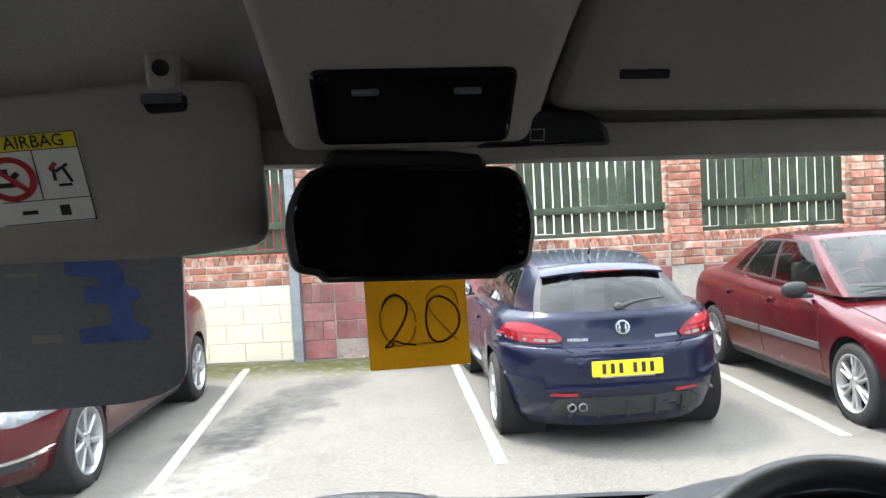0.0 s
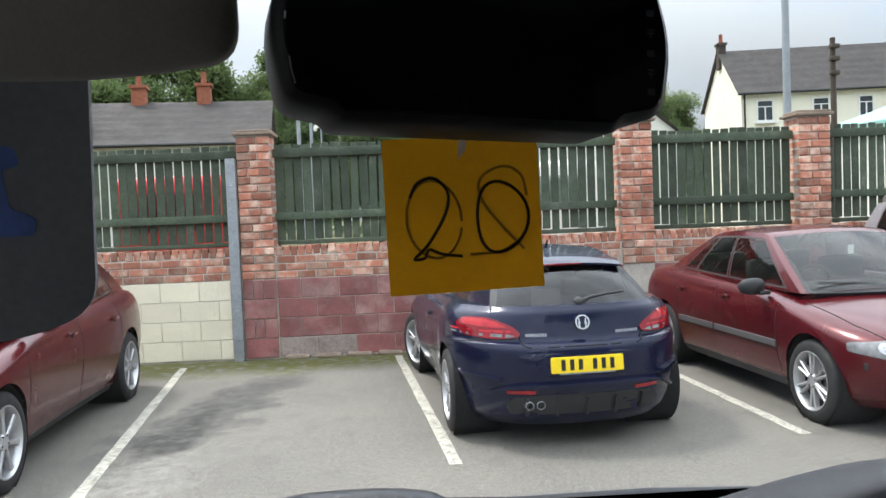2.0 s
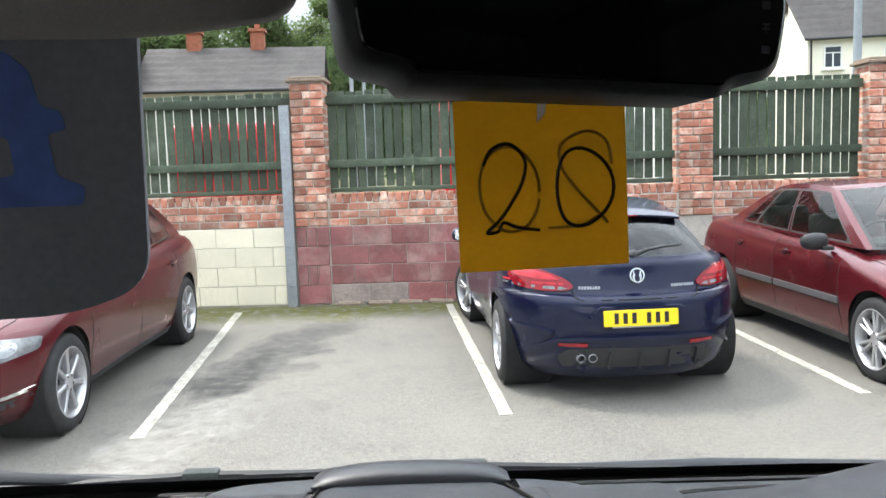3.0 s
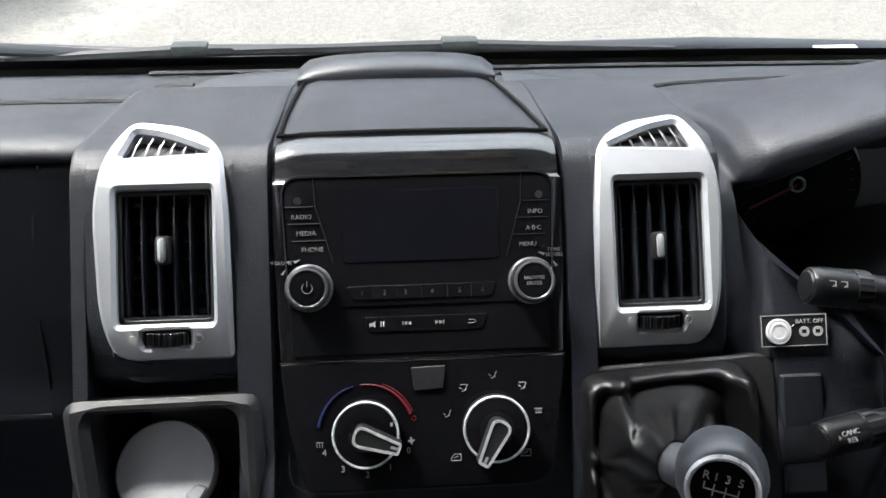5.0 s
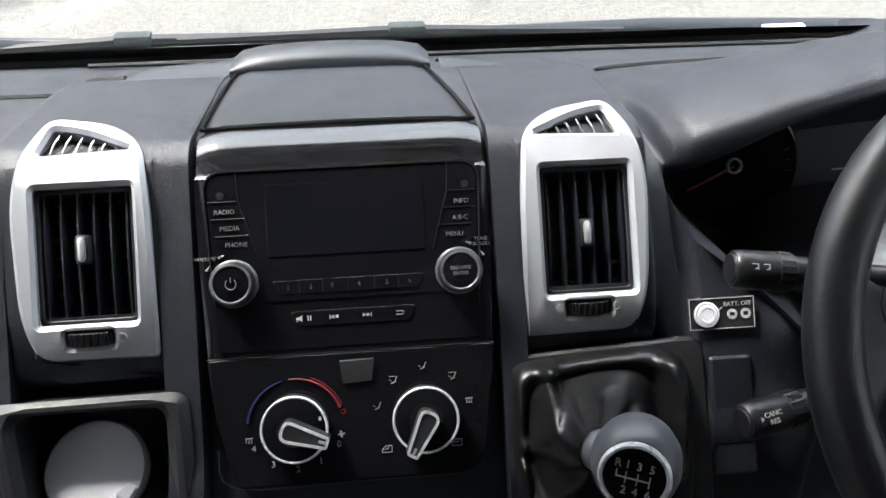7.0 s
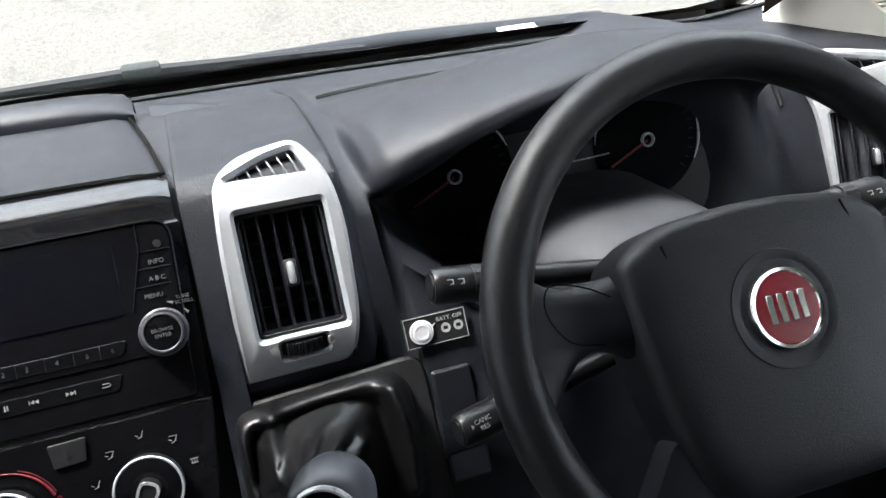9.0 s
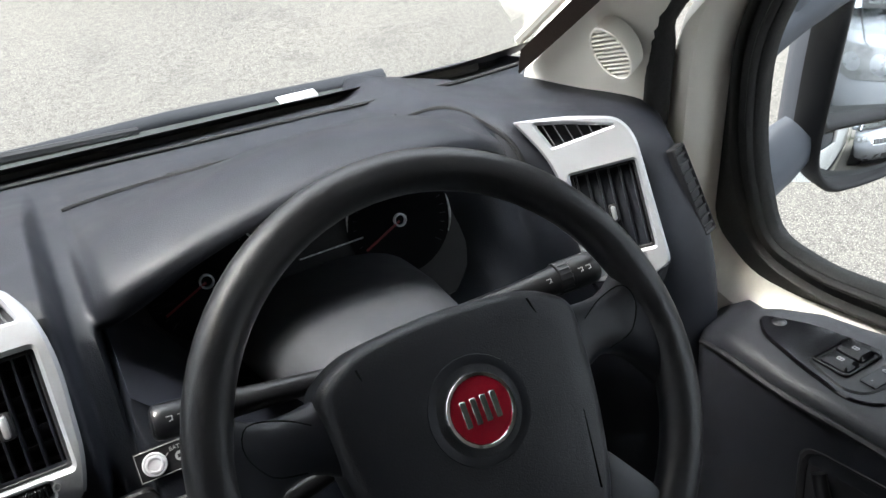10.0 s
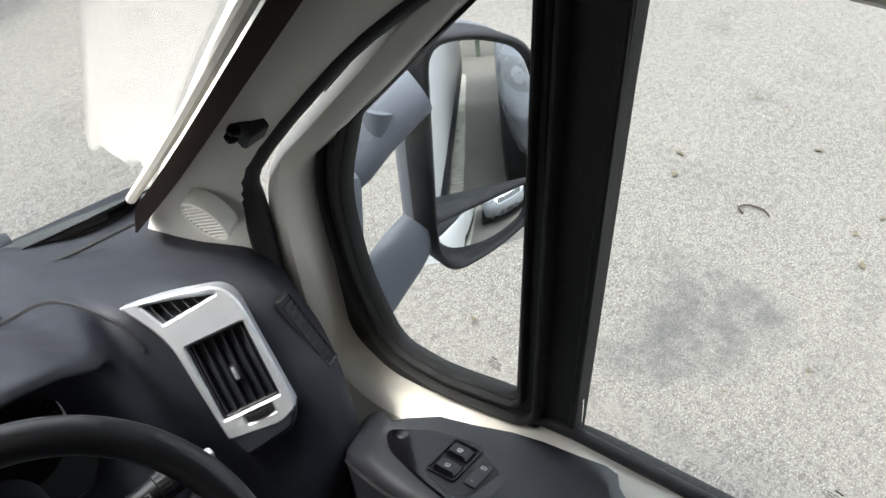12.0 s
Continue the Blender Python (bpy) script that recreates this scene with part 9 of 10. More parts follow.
M_asphalt = ground_material()
bm = bmesh.new()
grid(bm, [[Vector((x, y, 0.0)) for y in (-900, -60, -20, -6, 0, 4, 7, 10, 14, 40, 120, 900)] for x in (-900, -120, -30, -10, -4, 0, 4, 10, 30, 120, 900)], flip=True)
ground = part("ground", bm, M_asphalt, None, "worn grey asphalt of the car park", smooth=0, kind="structure")
tagged(ground, category="ground")
M_line = material("worn_white_line_paint", (0.44, 0.42, 0.355), 0.8, grain=(60, 0.22), stain=(6, 0.3), tint=((0.24, 0.23, 0.205), 26, 0.46, 0.62), bump=(300, 0.4, 0.003))


def bay_line(x0, y0, x1, y1, w=0.085):
    d = Vector((x1 - x0, y1 - y0, 0))
    nrm = Vector((-d.y, d.x, 0)).normalized() * w / 2
    n = 26
    bm = bmesh.new()
    rws = []
    for i in range(n + 1):
        p = Vector((x0, y0, 0.004)) + d * i / n
        j1, j2 = random.uniform(-0.004, 0.004), random.uniform(-0.004, 0.004)
        rws.append([p - nrm * (1 + j1 / w * 2) - Vector((0, 0, 0.003)), p - nrm * (0.97 + j1 / w * 2), p + nrm * (0.97 + j2 / w * 2), p + nrm * (1 + j2 / w * 2) - Vector((0, 0, 0.003))])
    grid(bm, rws, flip=True)
    ob = part("bay_line", bm, M_line, None, "worn white painted parking bay line", smooth=0, kind="structure")
    tagged(ob, category="road marking", group="bay lines")


bay_line(-1.455, 5.28, -1.605, 9.63)
bay_line(0.835, 5.37, 0.795, 9.60)
bay_line(3.255, 5.42, 3.29, 9.4)
bay_line(5.66, 5.45, 5.75, 9.2)
bay_line(-3.86, 5.2, -4.0, 9.8)
bay_line(1.27, -1.0, 1.19, -6.2)
# a curl of bark and a few dry leaves beside the van
curl = part("twig", btube(spline([(3.425, 1.055, 0.008), (3.45, 1.085, 0.012), (3.49, 1.06, 0.012), (3.50, 1.0, 0.010), (3.475, 0.965, 0.008)], 5), 0.004, 6), M_blind, None, "small curled dark twig on the asphalt")
tagged(curl, category="twig")
M_leafdry = material("dry_leaf", (0.10, 0.085, 0.05), 0.8, grain=(60, 0.3))
rng = random.Random(7)
bm = bmesh.new()
for i in range(90):
    if i < 55:
        x = rng.uniform(-1.5, 0.9)
        p = Vector((x, 9.83 - 0.0924 * x - abs(rng.gauss(0, 0.10)), 0.006))
    else:
        p = Vector((rng.uniform(1.4, 4.5), rng.uniform(-0.6, 3.5), 0.006))
    a, r = rng.uniform(0, 6.28), rng.uniform(0.008, 0.022)
    bm.faces.new([bm.verts.new(p + Vector((r * q * math.cos(a + t), r * q * math.sin(a + t), rng.uniform(0, 0.008)))) for t, q in ((0, 1.5), (1.4, 0.7), (3.1, 1.3), (4.6, 0.7))])
lv = part("leaf_litter", bm, M_leafdry, None, "scattered dry leaves and crumbs on the asphalt", smooth=0, kind="stuff")
tagged(lv, category="leaf litter")

# ---- wall, piers and fence ----
M_brick = material("red_brick", (0.40, 0.160, 0.105), 0.85, rnd=0.42, grain=(40, 0.18), stain=(9, 0.20), tint=((0.58, 0.42, 0.33), 6, 0.46, 0.66), bump=(60, 0.5, 0.006))
M_mortar = material("pale_mortar", (0.50, 0.455, 0.40), 0.95, grain=(60, 0.2), stain=(4, 0.25), bump=(90, 0.5, 0.006))
M_redblock = material("dull_red_painted_block", (0.26, 0.098, 0.095), 0.8, rnd=0.14, grain=(30, 0.14), stain=(3.5, 0.30), tint=((0.37, 0.23, 0.21), 2.6, 0.48, 0.72), bump=(50, 0.35, 0.005))
M_creamblock = material("cream_painted_block", (0.76, 0.70, 0.55), 0.75, rnd=0.05, grain=(30, 0.06), stain=(3, 0.10), bump=(50, 0.3, 0.004))
M_greyblock = material("bare_grey_block", (0.30, 0.24, 0.215), 0.9, rnd=0.15, grain=(30, 0.2), stain=(4, 0.25), bump=(50, 0.4, 0.006))
M_capstone = material("weathered_pier_cap", (0.24, 0.185, 0.14), 0.9, grain=(30, 0.2), stain=(5, 0.25), bump=(40, 0.5, 0.008))
M_plank = material("green_stained_plank", (0.060, 0.080, 0.052), 0.75, rnd=0.28, grain=(35, 0.18), stain=(5, 0.25), tint=((0.13, 0.15, 0.115), 3.0, 0.55, 0.80), bump=(30, 0.4, 0.004))
M_galv = material("galvanised_steel", (0.40, 0.43, 0.46), 0.45, metal=0.7, grain=(30, 0.12), stain=(6, 0.2))
WALL = axes((-0.597, 9.908, 0), (math.cos(radians(5.3)), -math.sin(radians(5.3)), 0), (0, 0, 1))    # x along, y up, z towards the van
wall_rng = random.Random(3)


def wl(x, z, d=0.0):
    return WALL @ Vector((x, z, d))


bm = bmesh.new()
box(bm, (2.0, 0.63, -0.1035), (20.0, 1.26, 0.20), WALL)
for cx in (-4.72, -2.62, -0.16, 2.105, 4.29, 6.425, 8.54, 10.65):
    box(bm, (cx, 1.30, -0.17), (0.375, 2.60, 0.37), WALL)
wall = part("wall_north", bm, M_mortar, None, "boundary wall of brick over painted blocks", smooth=0, kind="structure")
tagged(wall, category="wall")

MESHES = {}


def piece(name, size, mat, pos, parent, dz=0.0, bevel=0.006, base=None, tilt=0.0):
    """A block that shares its mesh with all others of its size and material."""
    key = (name, tuple(round(q, 4) for q in size), mat.name)
    if key not in MESHES:
        b2 = bbox((0, 0, 0), size, ONE, bevel, 1)
        me = bpy.data.meshes.new(name)
        b2.to_mesh(me)
        b2.free()
        me.materials.append(mat)
        MESHES[key] = me
    ob = new(name, MESHES[key])
    ob.parent = parent
    ob.matrix_world = (base or WALL) @ Matrix.Translation(pos) @ Matrix.Rotation(tilt, 4, "Z")
    PLACE[ob] = ob.matrix_world.copy()
    return ob


def sz(vals):
    return wall_rng.choice(vals)


# painted block courses
for k in range(4):
    z = 0.02 + 0.228 * k
    x = -6.0 + (0.225 if k % 2 else 0)
    while x < -0.55:
        w = 0.445
        if x + w > -0.49:
            w = -0.49 - x
        if w > 0.06:
            piece("block", (round(w - 0.008, 2), 0.222, 0.03), M_creamblock, (x + w / 2, z + 0.112, -0.008 + wall_rng.uniform(-0.002, 0.002)), wall, bevel=0.004)
        x += 0.447
    x = 0.045 + (-0.18 if k % 2 else 0)
    xs = []
    while x < 7.2:
        a, b2 = max(x, 0.045), x + 0.447
        if b2 - a > 0.06:
            mat = M_greyblock if k == 0 and wall_rng.random() < 0.55 else M_redblock
            piece("block", (round(b2 - a - 0.009, 2), 0.219, 0.03), mat, ((a + b2) / 2, z + 0.112, -0.008 + wall_rng.uniform(-0.002, 0.003)), wall, bevel=0.005)
        x += 0.447
    # pier foot: alternate wide and half blocks
    if k % 2 == 0:
        for a, w in ((-0.35, 0.385),):
            piece("block", (w - 0.01, 0.219, 0.03), M_redblock, (a + w / 2, z + 0.112, 0.020), wall, bevel=0.005)
    else:
        for a, w in ((-0.35, 0.125), (-0.225, 0.115), (-0.11, 0.15)):
            piece("block", (w - 0.01, 0.219, 0.03), M_redblock, (a + w / 2, z + 0.112, 0.020), wall, bevel=0.005)

# brick courses above the blocks, coping of bricks on end
for seg0, seg1 in ((-6.0, -0.36), (0.04, 1.92), (2.29, 4.08), (4.50, 6.22), (6.63, 8.33)):
    for k in range(3):
        z = 0.935 + 0.088 * k
        x = seg0 + (0.115 if k % 2 else 0) - 0.23
        while x < seg1:
            w = sz((0.215, 0.225, 0.235))
            a, b2 = max(x, seg0), min(x + w, seg1)
            if b2 - a > 0.05:
                piece("brick", (round(b2 - a - 0.012, 2), 0.076, 0.03), M_brick, ((a + b2) / 2, z + 0.042, -0.008 + wall_rng.uniform(-0.004, 0.004)), wall, bevel=0.006, tilt=wall_rng.uniform(-0.012, 0.012))
            x += w
    x = seg0
    while x < seg1 - 0.05:
        piece("brick", (0.074, 0.105, 0.22), M_brick, (x + 0.042, 1.255 + wall_rng.uniform(-0.006, 0.010), -0.105), wall, bevel=0.008, tilt=wall_rng.uniform(-0.05, 0.05))
        x += 0.0865
# piers
PIERS = (-2.62, -0.16, 2.105, 4.29, 6.425, 8.54)
for cx in PIERS:
    z, k = 0.935, 0
    while z < 2.57:
        ws_ = (0.235, 0.155) if k % 2 else (0.155, 0.235)
        if k % 5 == 3:
            ws_ = (0.125, 0.14, 0.125)
        x = cx - 0.195
        for w in ws_:
            piece("brick", (w - 0.012, 0.080, 0.40), M_brick, (x + w / 2, z + 0.045, -0.165 + wall_rng.uniform(-0.006, 0.006)), wall, bevel=0.009, tilt=wall_rng.uniform(-0.02, 0.02))
            x += w
        z += 0.0915
        k += 1
    capb = bmesh.new()
    box(capb, (cx, 2.615, -0.165), (0.46, 0.035, 0.46), WALL, 0.010)
    box(capb, (cx, 2.648, -0.165), (0.40, 0.03, 0.40), WALL, 0.012)
    part("pier_cap", capb, M_capstone, wall, "weathered flat pier cap")
for k in range(4):
    piece("brick", (0.30, 0.06, 0.10), M_capstone, (0.25 + 0.36 * k, 0.012, 0.03), wall, bevel=0.02, tilt=wall_rng.uniform(-0.05, 0.05))

# fence panels
for pi, (a, b2) in enumerate(((-4.6, -2.83), (-2.41, -0.37), (0.05, 1.91), (2.30, 4.07), (4.51, 6.21), (6.64, 8.32))):
    fence = thing("fence_panel", wl((a + b2) / 2, 1.34, -0.15), ONE, "dark green stained timber fence panel between brick piers", "fence", "fence panels")
    n = int(round((b2 - a) / 0.108))
    pitch = (b2 - a) / n
    for i in range(n):
        hgt = 1.12 + wall_rng.uniform(-0.018, 0.018)
        wdt = round(pitch - sz((0.010, 0.014, 0.018, 0.024)), 3)
        piece("plank", (wdt, 1.12, 0.018), M_plank, (a + pitch * (i + 0.5) + wall_rng.uniform(-0.003, 0.003), 1.375 + hgt / 2, -0.15 + wall_rng.uniform(-0.004, 0.004)), fence, bevel=0.003, tilt=wall_rng.uniform(-0.010, 0.010))
    for z0, z1, dz in ((2.34, 2.44, 0.0), (1.62, 1.71, wall_rng.uniform(-0.02, 0.02))):
        rb = bmesh.new()
        box(rb, ((a + b2) / 2, (z0 + z1) / 2 + dz, -0.118), (b2 - a + 0.02, z1 - z0, 0.045), WALL, 0.006)
        part("rail", rb, M_plank, fence, "horizontal green rail")
    # no board there: a strip added for the dark gap under the planks
    gb = bmesh.new()
    box(gb, ((a + b2) / 2, 1.345, -0.16), (b2 - a, 0.05, 0.07), WALL, 0.006)
    part("gravel_board", gb, M_plank, fence, "strip standing for the dark gap under the fence")

post = thing("steel_post", wl(-0.415, 0.0, 0.04), ONE, "galvanised steel channel post bolted beside the pier", "post")
bm = bmesh.new()
plate(bm, [(-0.055, -0.04), (0.055, -0.04), (0.055, 0.04), (0.047, 0.04), (0.047, -0.030), (-0.047, -0.030), (-0.047, 0.04), (-0.055, 0.04)], m=WALL @ axes((-0.415, 0, 0.055), (1, 0, 0), (0, 0, -1)), h0=0.0, h1=2.335)
part("channel", bm, M_galv, post)
for z in (0.25, 2.02):
    part("bolt", blathe([(0.016, 0), (0.016, 0.008), (0.010, 0.014), (0.0001, 0.015)], WALL @ Matrix.Translation((-0.415, z, 0.097)), 12), M_galv, post)

# ---- beyond the fence ----
M_slate = material("grey_slate_roof", (0.105, 0.095, 0.092), 0.75, grain=(6, 0.15), stain=(1.2, 0.25), bump=(9, 0.3, 0.02))
M_render = material("white_render", (0.72, 0.71, 0.66), 0.8, grain=(12, 0.03), stain=(0.7, 0.08))
M_creamrender = material("cream_render", (0.78, 0.75, 0.63), 0.8, grain=(12, 0.04), stain=(0.7, 0.08))
M_farbrick = material("far_red_brick", (0.30, 0.105, 0.06), 0.9, grain=(9, 0.2), stain=(1.0, 0.2))
M_farglass = material("far_window_glass", (0.05, 0.06, 0.07), 0.08, spec=0.6, stain=(3, 0.3))
M_frame = material("white_window_frame", (0.72, 0.72, 0.70), 0.5, grain=(30, 0.04))
M_pole = material("grey_lamp_post", (0.30, 0.33, 0.36), 0.5, metal=0.4, grain=(10, 0.1), stain=(2, 0.15))
M_wood = material("old_pole_wood", (0.07, 0.055, 0.045), 0.9, grain=(20, 0.2), stain=(2, 0.2))
M_redvan = material("red_van_paint", (0.55, 0.02, 0.025), 0.35, coat=0.5, stain=(1.5, 0.12), grain=(100, 0.05))
M_teal = material("teal_sheet_roof", (0.24, 0.46, 0.42), 0.6, stain=(1, 0.1), grain=(10, 0.05))


def gable_house(name, corner, along, length, depth, eaves, ridge, walls, label, wins=(), chimneys=(), gable_wins=()):
    """A house with its long front from corner along the given way; wins: (distance along, sill height, width, height)."""
    a = Vector((*along, 0)).normalized()
    back_ = Vector((-a.y, a.x, 0))
    m = Matrix(((a.x, back_.x, 0, corner[0]), (a.y, back_.y, 0, corner[1]), (0, 0, 1, 0), (0, 0, 0, 1)))
    hs = thing(name, (0, 0, 0), m, label, "house")
    bm = bmesh.new()
    sec = [(0, 0), (0, eaves), (depth / 2, ridge - 0.12), (depth, eaves), (depth, 0)]
    r0 = [bm.verts.new((0, y, z)) for y, z in sec]
    r1 = [bm.verts.new((length, y, z)) for y, z in sec]
    bm.faces.new(r0)
    bm.faces.new(r1[::-1])
    for i in range(len(sec)):
        bm.faces.new((r0[i - 1], r1[i - 1], r1[i], r0[i]))
    bmesh.ops.recalc_face_normals(bm, faces=bm.faces[:])
    part("wall", bm, walls, hs, "", m, smooth=0)
    for s0, y0, y1 in ((1, -0.25, depth / 2), (-1, depth / 2, depth + 0.25)):
        bm = bmesh.new()
        za, zb_ = (eaves - 0.15, ridge) if s0 > 0 else (ridge, eaves - 0.15)
        n = 14
        rws = []
        for i in range(n + 1):
            t = i / n
            rws.append([Vector((x, y0 + (y1 - y0) * t, za + (zb_ - za) * t + 0.02 * (i % 2))) for x in (-0.2, length * 0.33, length * 0.66, length + 0.2)])
        grid(bm, rws)
        bmesh.ops.solidify(bm, geom=bm.faces[:], thickness=0.12)
        part("roof", bm, M_slate, hs, "grey slate roof slope", m, smooth=0)
    part("gutter", btube([(-0.2, -0.28, eaves - 0.12), (length + 0.2, -0.28, eaves - 0.12)], 0.07, 8), M_plastic, hs, "black gutter", m)
    part("downpipe", btube([(0.15, -0.10, eaves - 0.15), (0.15, -0.10, 0.0)], 0.045, 8), M_plastic, hs, "", m)

    def window(x, z, w, hh, mm):
        f = part("window", bplate(rect(-w / 2, 0, w / 2, hh), [rect(-w / 2 + 0.07, 0.07, -0.03, hh * 0.66), rect(0.03, 0.07, w / 2 - 0.07, hh * 0.66), rect(-w / 2 + 0.07, hh * 0.70, w / 2 - 0.07, hh - 0.07)], m=mm, h0=-0.02, h1=0.06), M_frame, hs, "white framed window", m, smooth=0)
        part("pane", bplate(rect(-w / 2 + 0.03, 0.03, w / 2 - 0.03, hh - 0.03), m=mm, h0=-0.01, h1=0.02), M_farglass, f, "", m, smooth=0)
        part("sill", bbox((0, -0.06, 0.08), (w + 0.2, 0.10, 0.20), mm), M_frame, f, "", m)

    for x, z, w, hh in wins:
        window(x, z, w, hh, axes((x, 0, z), (1, 0, 0), (0, 0, 1)))
    for y, z, w, hh in gable_wins:
        window(y, z, w, hh, axes((0, y, z), (0, -1, 0), (0, 0, 1)))
    for x, w, hh, mat in chimneys:
        ch = part("chimney", bbox((x, depth / 2, ridge + hh / 2 - 0.5), (w, 0.6, hh + 1.0)), mat, hs, "brick chimney stack", m)
        part("chimney_cap", bbox((x, depth / 2, ridge + hh + 0.02), (w + 0.14, 0.74, 0.12)), mat, ch, "", m)
        for q in (-0.28, 0.0, 0.28):
            if abs(q) < w / 2:
                part("chimney_pot", blathe([(0.12, 0), (0.10, 0.45), (0.12, 0.50)], Matrix.Translation((x + q, depth / 2, ridge + hh + 0.08)), 12), M_farbrick, ch, "", m)
    return hs


gable_house("white_house", (21.14, 40.0), (9.76, -2.2), 10.0, 8.0, 7.3, 10.15, M_creamrender, "long cream rendered house with grey slate roof",
            wins=((1.18, 5.75, 0.85, 1.1), (3.95, 5.75, 0.85, 1.1), (6.16, 5.75, 0.75, 1.1), (7.57, 5.75, 0.8, 1.1), (8.9, 5.75, 0.85, 1.1)), chimneys=((0.05, 0.4, 0.35, M_wood),))
gable_house("white_gable_house", (13.3, 30.0), (-0.25, 1), 9.0, 5.4, 4.35, 6.25, M_render, "low white house with its gable to the car park", gable_wins=((2.6, 4.25, 0.55, 0.7), (3.3, 4.25, 0.5, 0.7)))
gable_house("brick_house", (36.6, 42.0), (0.25, 1), 8.0, 3.2, 8.9, 10.4, M_farbrick, "red brick house end with dark gable boards", gable_wins=((1.6, 6.0, 0.8, 1.2),))
gable_house("brick_house", (36.2, 43.5), (0.95, 0.25), 9.0, 6.0, 8.8, 10.6, M_farbrick, "red brick house with tall chimney", chimneys=((1.7, 0.9, 1.1, M_farbrick),))
gable_house("grey_roofed_house", (-9.2, 32.0), (1, 0.03), 6.9, 7.0, 4.75, 6.75, M_render, "low white house with grey roof and two brick chimneys", chimneys=((4.3, 0.55, 0.65, M_farbrick), (1.7, 0.55, 0.60, M_farbrick)))
gable_house("grey_roofed_house", (-15.5, 30.0), (1, 0.05), 6.0, 7.0, 4.6, 7.0, M_farbrick, "brick house with grey slate roof among trees", chimneys=((4.6, 0.6, 0.7, M_farbrick),))
shed = thing("teal_roofed_shed", (22.0, 24, 0), ONE, "low building with pale teal sheet roof", "shed")
part("wall", bbox((22.0, 26, 1.95), (7.0, 5.0, 3.9)), M_render, shed)
part("roof", bplate([(-3.7, 0.0), (3.7, 0.0), (3.7, 0.3), (0.0, 1.45), (-3.7, 0.3)], m=axes((22.0, 23.4, 3.88), (1, 0, 0), (0, 0, 1)), h0=-5.6, h1=0.0, back=True), M_teal, shed, "pale teal sheet roof")


def lamp_post(x, y, hgt, r, head, label):
    lp = thing("lamp_post", (x, y, 0), ONE, label, "lamp post", "lamp posts")
    part("column", btube([(x, y, 0), (x, y, hgt * 0.3), (x, y, hgt)], [r * 1.3, r, r * 0.7], 12), M_pole, lp)
    if head == "arm":
        part("arm", btube(spline([(x, y, hgt), (x + 0.05, y, hgt + 0.12), (x + 0.25, y, hgt + 0.18)], 4), r * 0.6, 8), M_pole, lp)
        part("lantern", bbox((x + 0.35, y, hgt + 0.18), (0.32, 0.14, 0.08), ONE, 0.03), M_pole, lp, "small lantern")
    elif head == "flood":
        for q in (-0.20,):
            part("floodlight", bbox((x + q, y - 0.1, hgt + 0.03), (0.30, 0.22, 0.16), ONE, 0.03), M_plastic, lp, "floodlight")
    elif head == "cross":
        part("arm", bbox((x, y, hgt), (0.36, 0.08, 0.07), ONE, 0.01), M_frame, lp)
        for q in (-0.15, 0.15):
            part("lantern", bbox((x + q, y, hgt - 0.06), (0.09, 0.10, 0.12), ONE, 0.02), M_frame, lp)
    return lp


lamp_post(-0.68, 22, 6.75, 0.058, "flood", "tall grey floodlight column behind the fence")
lamp_post(-0.37, 22.6, 5.0, 0.055, "flood", "shorter grey floodlight column behind the fence")
lamp_post(-0.10, 22.0, 4.05, 0.03, "cross", "slim white post with a cross arm")
lamp_post(13.0, 22, 9.5, 0.12, "none", "thick grey column behind the fence")
lamp_post(8.48, 22, 6.15, 0.04, "arm", "slim street lamp with short arm")
lamp_post(7.53, 22, 4.35, 0.045, "flood", "low floodlight on a short post")
pole = thing("telegraph_pole", (14.42, 22, 0), ONE, "dark wooden telegraph pole with fittings", "telegraph pole")
part("column", btube([(14.42, 22, 0), (14.42, 22, 6.2)], [0.10, 0.075], 10), M_wood, pole)
for z in (5.2, 5.6, 5.95):
    part("fitting", bbox((14.42, 21.92, z), (0.26, 0.16, 0.12), ONE, 0.02), M_wood, pole)


def van_block(name, x0, x1, y, z1, mat, label):
    vb = thing(name, ((x0 + x1) / 2, y, 0), ONE, label, "van", "vehicles behind the fence")
    part("bodyshell", bbox(((x0 + x1) / 2, y + 0.95, (z1 + 0.35) / 2), (x1 - x0, 1.9, z1 - 0.35), ONE, 0.12, 3), mat, vb)
    part("side_window", bbox((x1 - 0.75, y - 0.002, z1 - 0.48), (0.85, 0.02, 0.5), ONE, 0.008), M_carglass, vb)
    for x in (x0 + 0.8, x1 - 0.8):
        part("wheel", blathe([(0.33, -0.1), (0.34, 0.0), (0.33, 0.1)], Matrix.Translation((x, y + 0.05, 0.34)) @ Matrix.Rotation(radians(90), 4, "X"), 24), M_tyre, vb)
    return vb


van_block("red_van", -2.75, -1.25, 11.4, 2.25, M_redvan, "red van standing behind the green fence")
van_block("red_van", 0.92, 1.95, 11.4, 2.55, M_redvan, "tall red van with a side window behind the fence")
van_block("white_van", 3.2, 4.15, 12.2, 2.35, M_render, "white van standing behind the green fence")

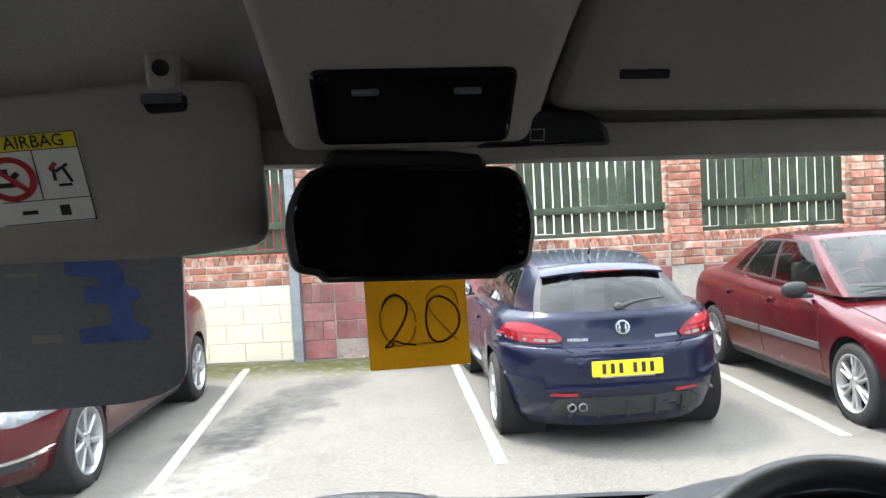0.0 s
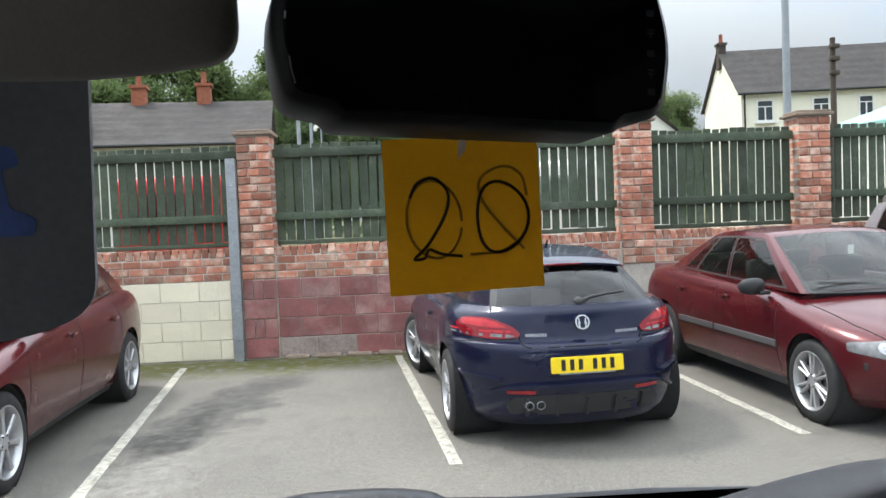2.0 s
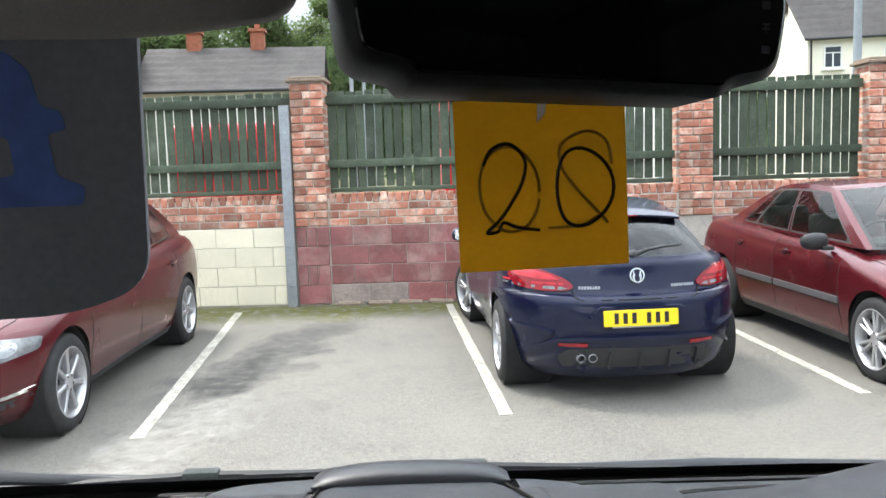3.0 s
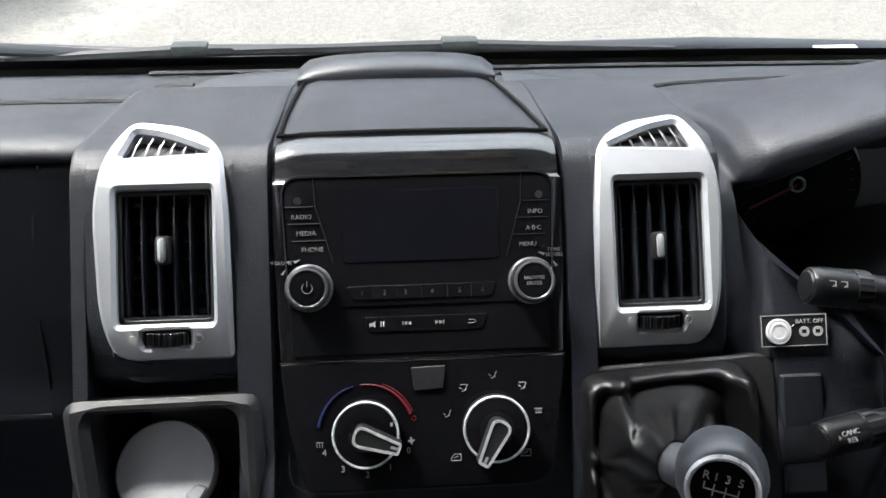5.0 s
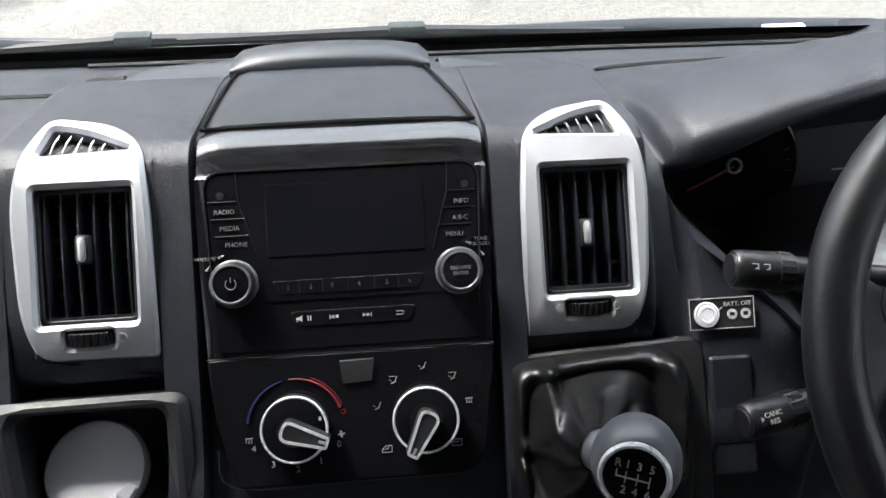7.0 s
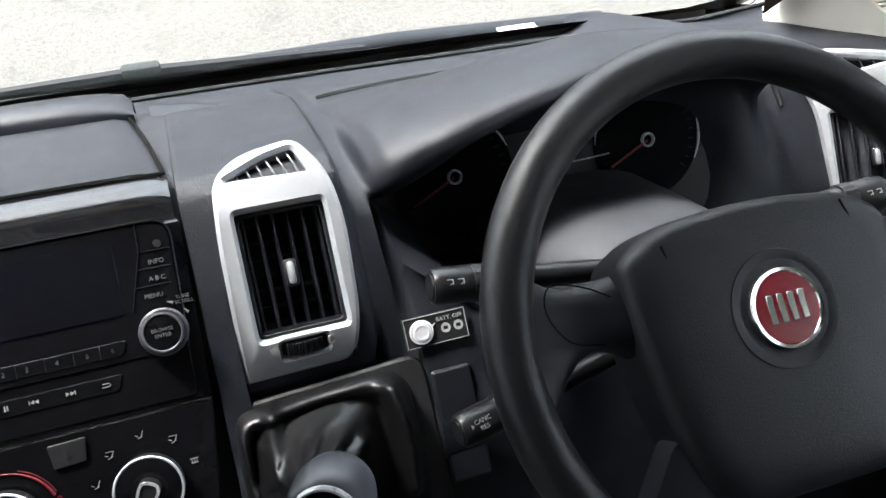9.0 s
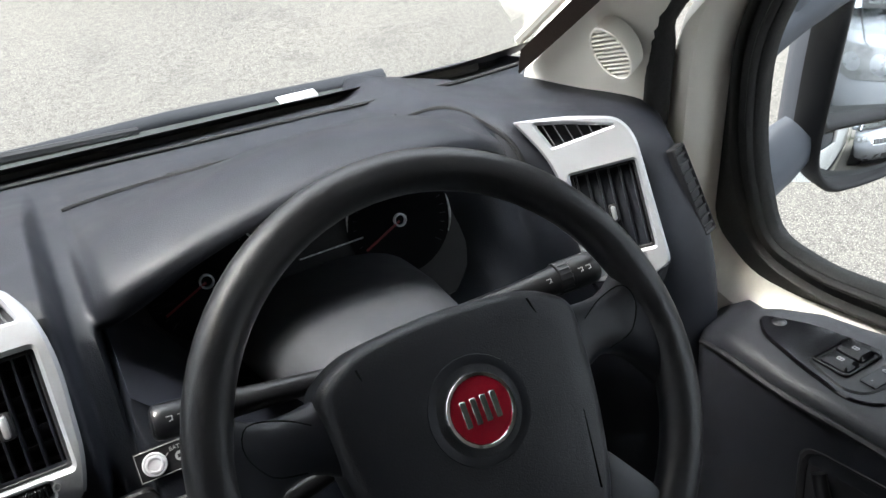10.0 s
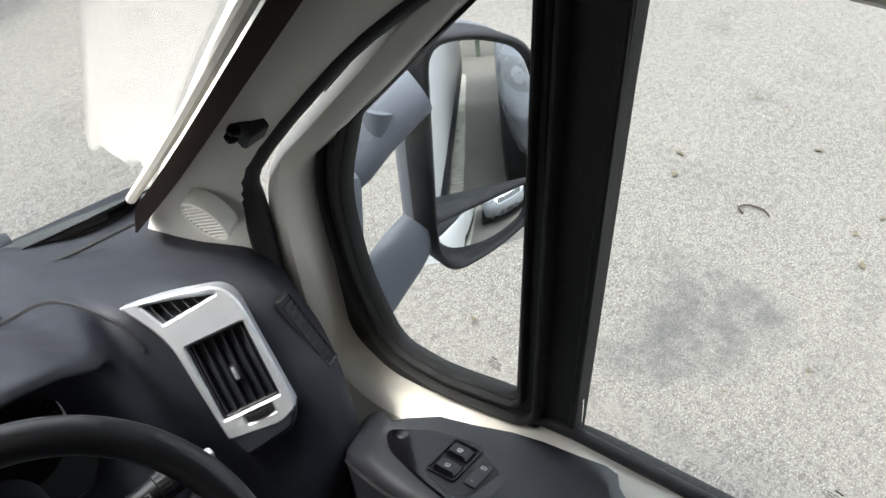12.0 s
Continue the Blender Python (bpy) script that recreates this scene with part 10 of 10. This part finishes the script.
# ---- trees ----
M_leaf = material("tree_leaves", (0.125, 0.185, 0.068), 0.6, spec=0.3, tint=((0.16, 0.21, 0.080), 0.35, 0.4, 0.65), grain=(3, 0.3))
M_leafdark = material("dark_tree_leaves", (0.100, 0.152, 0.066), 0.6, spec=0.3, tint=((0.118, 0.168, 0.070), 0.4, 0.4, 0.65), grain=(3, 0.3))
for lm in (M_leaf, M_leafdark):
    # thin leaves let some light through
    lt = lm.node_tree
    tl_n, mx_n = lt.nodes.new("ShaderNodeBsdfTranslucent"), lt.nodes.new("ShaderNodeMixShader")
    pb = lt.nodes["Principled BSDF"]
    src_link = pb.inputs["Base Color"].links[0].from_socket
    lt.links.new(src_link, tl_n.inputs["Color"])
    mx_n.inputs[0].default_value = 0.5
    lt.links.new(pb.outputs[0], mx_n.inputs[1])
    lt.links.new(tl_n.outputs[0], mx_n.inputs[2])
    lt.links.new(mx_n.outputs[0], lt.nodes["Material Output"].inputs["Surface"])
M_bark = material("tree_bark", (0.08, 0.062, 0.045), 0.9, grain=(10, 0.2), stain=(2, 0.2))


def tree(x, y, hgt, rad, seed, mat, label):
    r = random.Random(seed)
    t = thing("tree", (x, y, 0), ONE, label, "tree", "trees")
    bm = bmesh.new()
    tube(bm, [(x, y, 0), (x + 0.1, y, hgt * 0.3), (x, y + 0.1, hgt * 0.75)], [rad * 0.09, rad * 0.06, rad * 0.02], 8)
    lobes = []
    for i in range(34):
        a, k = r.uniform(0, 6.28), r.uniform(0.15, 0.85)
        z = hgt * r.uniform(0.30, 0.90)
        w = 1 - 0.55 * max(0.0, (z / hgt - 0.55) / 0.45)
        p = Vector((x + rad * k * w * math.cos(a), y + rad * k * w * math.sin(a), z))
        lobes.append((p, rad * r.uniform(0.22, 0.42)))
        tube(bm, [(x, y, hgt * 0.30 + 0.25 * z * 0.3), p.lerp(Vector((x, y, z * 0.7)), 0.5), p], [rad * 0.035, rad * 0.02, rad * 0.008], 5)
    lobes.append((Vector((x, y, hgt * 0.92)), rad * 0.35))
    part("trunk", bm, M_bark, t, "brown trunk with limbs")
    vs, fs = [], []
    for p, q in lobes:
        for i in range(1050):
            d = Vector((r.gauss(0, 1), r.gauss(0, 1), r.gauss(0, 1))).normalized()
            c = p + Vector((d.x, d.y, d.z * 0.85)) * q * (r.random() ** 0.4) * r.uniform(0.70, 1.25)
            s0 = rad * r.uniform(0.016, 0.034)
            u = Vector((r.gauss(0, 1), r.gauss(0, 1), r.gauss(0, 1))).normalized()
            w = u.orthogonal().normalized()
            n = len(vs)
            vs += [c + u * s0 * 1.3, c + w * s0 * 0.7, c - u * s0, c - w * s0 * 0.7 + u.cross(w) * s0 * 0.4]
            fs.append((n, n + 1, n + 2, n + 3))
    me = bpy.data.meshes.new("crown")
    me.from_pydata([tuple(q - Vector((x, y, 0))) for q in vs], [], fs)
    me.materials.append(mat)
    ob = new("crown", me)
    ob.parent = t
    tagged(ob, "uneven green leafy crown")


for i, (x, y, hgt, rad, dk) in enumerate(((-6.6, 46, 11.7, 3.6, 0), (-3.2, 48, 10.4, 2.9, 0), (-1.5, 46, 12.6, 2.9, 0), (3.4, 49, 10.6, 3.2, 0), (7.6, 48, 10.9, 3.5, 1), (11.4, 49, 10.0, 3.4, 1), (14.0, 54, 9.8, 2.8, 0), (24.6, 59, 10.9, 2.7, 0), (27.6, 62, 10.8, 2.8, 0), (-11.0, 45, 12.6, 3.6, 0), (-17, 47, 13.5, 4.5, 1), (-1.2, 40, 7.6, 2.0, 1), (2.4, 40, 7.6, 2.2, 1), (5.6, 39, 7.2, 2.2, 1), (9.0, 40, 7.2, 2.3, 1))):
    tree(x, y, hgt, rad, 40 + i, M_leafdark if dk else M_leaf, "leafy broad green tree beyond the fence" if not dk else "dark green leafy tree beyond the fence")
# wooded rise closing the distance
rr = random.Random(5)
vs, fs = [], []
for i in range(9000):
    x = rr.uniform(-90, 110)
    y = rr.uniform(78, 96)
    z = rr.random() ** 0.6 * (7.5 + 2.0 * math.sin(x * 0.13) + 1.4 * math.sin(x * 0.37 + 1))
    c = Vector((x, y, z))
    u = Vector((rr.gauss(0, 1), rr.gauss(0, 1), rr.gauss(0, 1))).normalized()
    w = u.orthogonal().normalized()
    s0 = rr.uniform(0.4, 0.9)
    n = len(vs)
    vs += [tuple(c + u * s0), tuple(c + w * s0 * 0.7), tuple(c - u * s0), tuple(c - w * s0 * 0.7)]
    fs.append((n, n + 1, n + 2, n + 3))
me = bpy.data.meshes.new("far_wood")
me.from_pydata(vs, [], fs)
me.materials.append(M_leafdark)
tagged(new("far_wood", me), "dark green far belt of woodland", "woodland", kind="stuff")
# green mesh fence behind the van, seen in its mirror
rear = thing("mesh_fence", (3, -7.2, 0), ONE, "green steel bar fence behind the parked cars", "fence")
for i in range(34):
    part("post", bbox((-2.0 + 0.28 * i, -7.2, 1.0), (0.05, 0.05, 2.0)), M_plank, rear)
for z in (0.25, 1.85):
    part("rail", bbox((2.6, -7.17, z), (9.6, 0.05, 0.06)), M_plank, rear)
for i, x in enumerate((-1.0, 2.0, 5.0, 8.0)):
    tree(x, -10.6, 5.5, 2.2, 80 + i, M_leaf, "leafy shrub behind the rear fence")
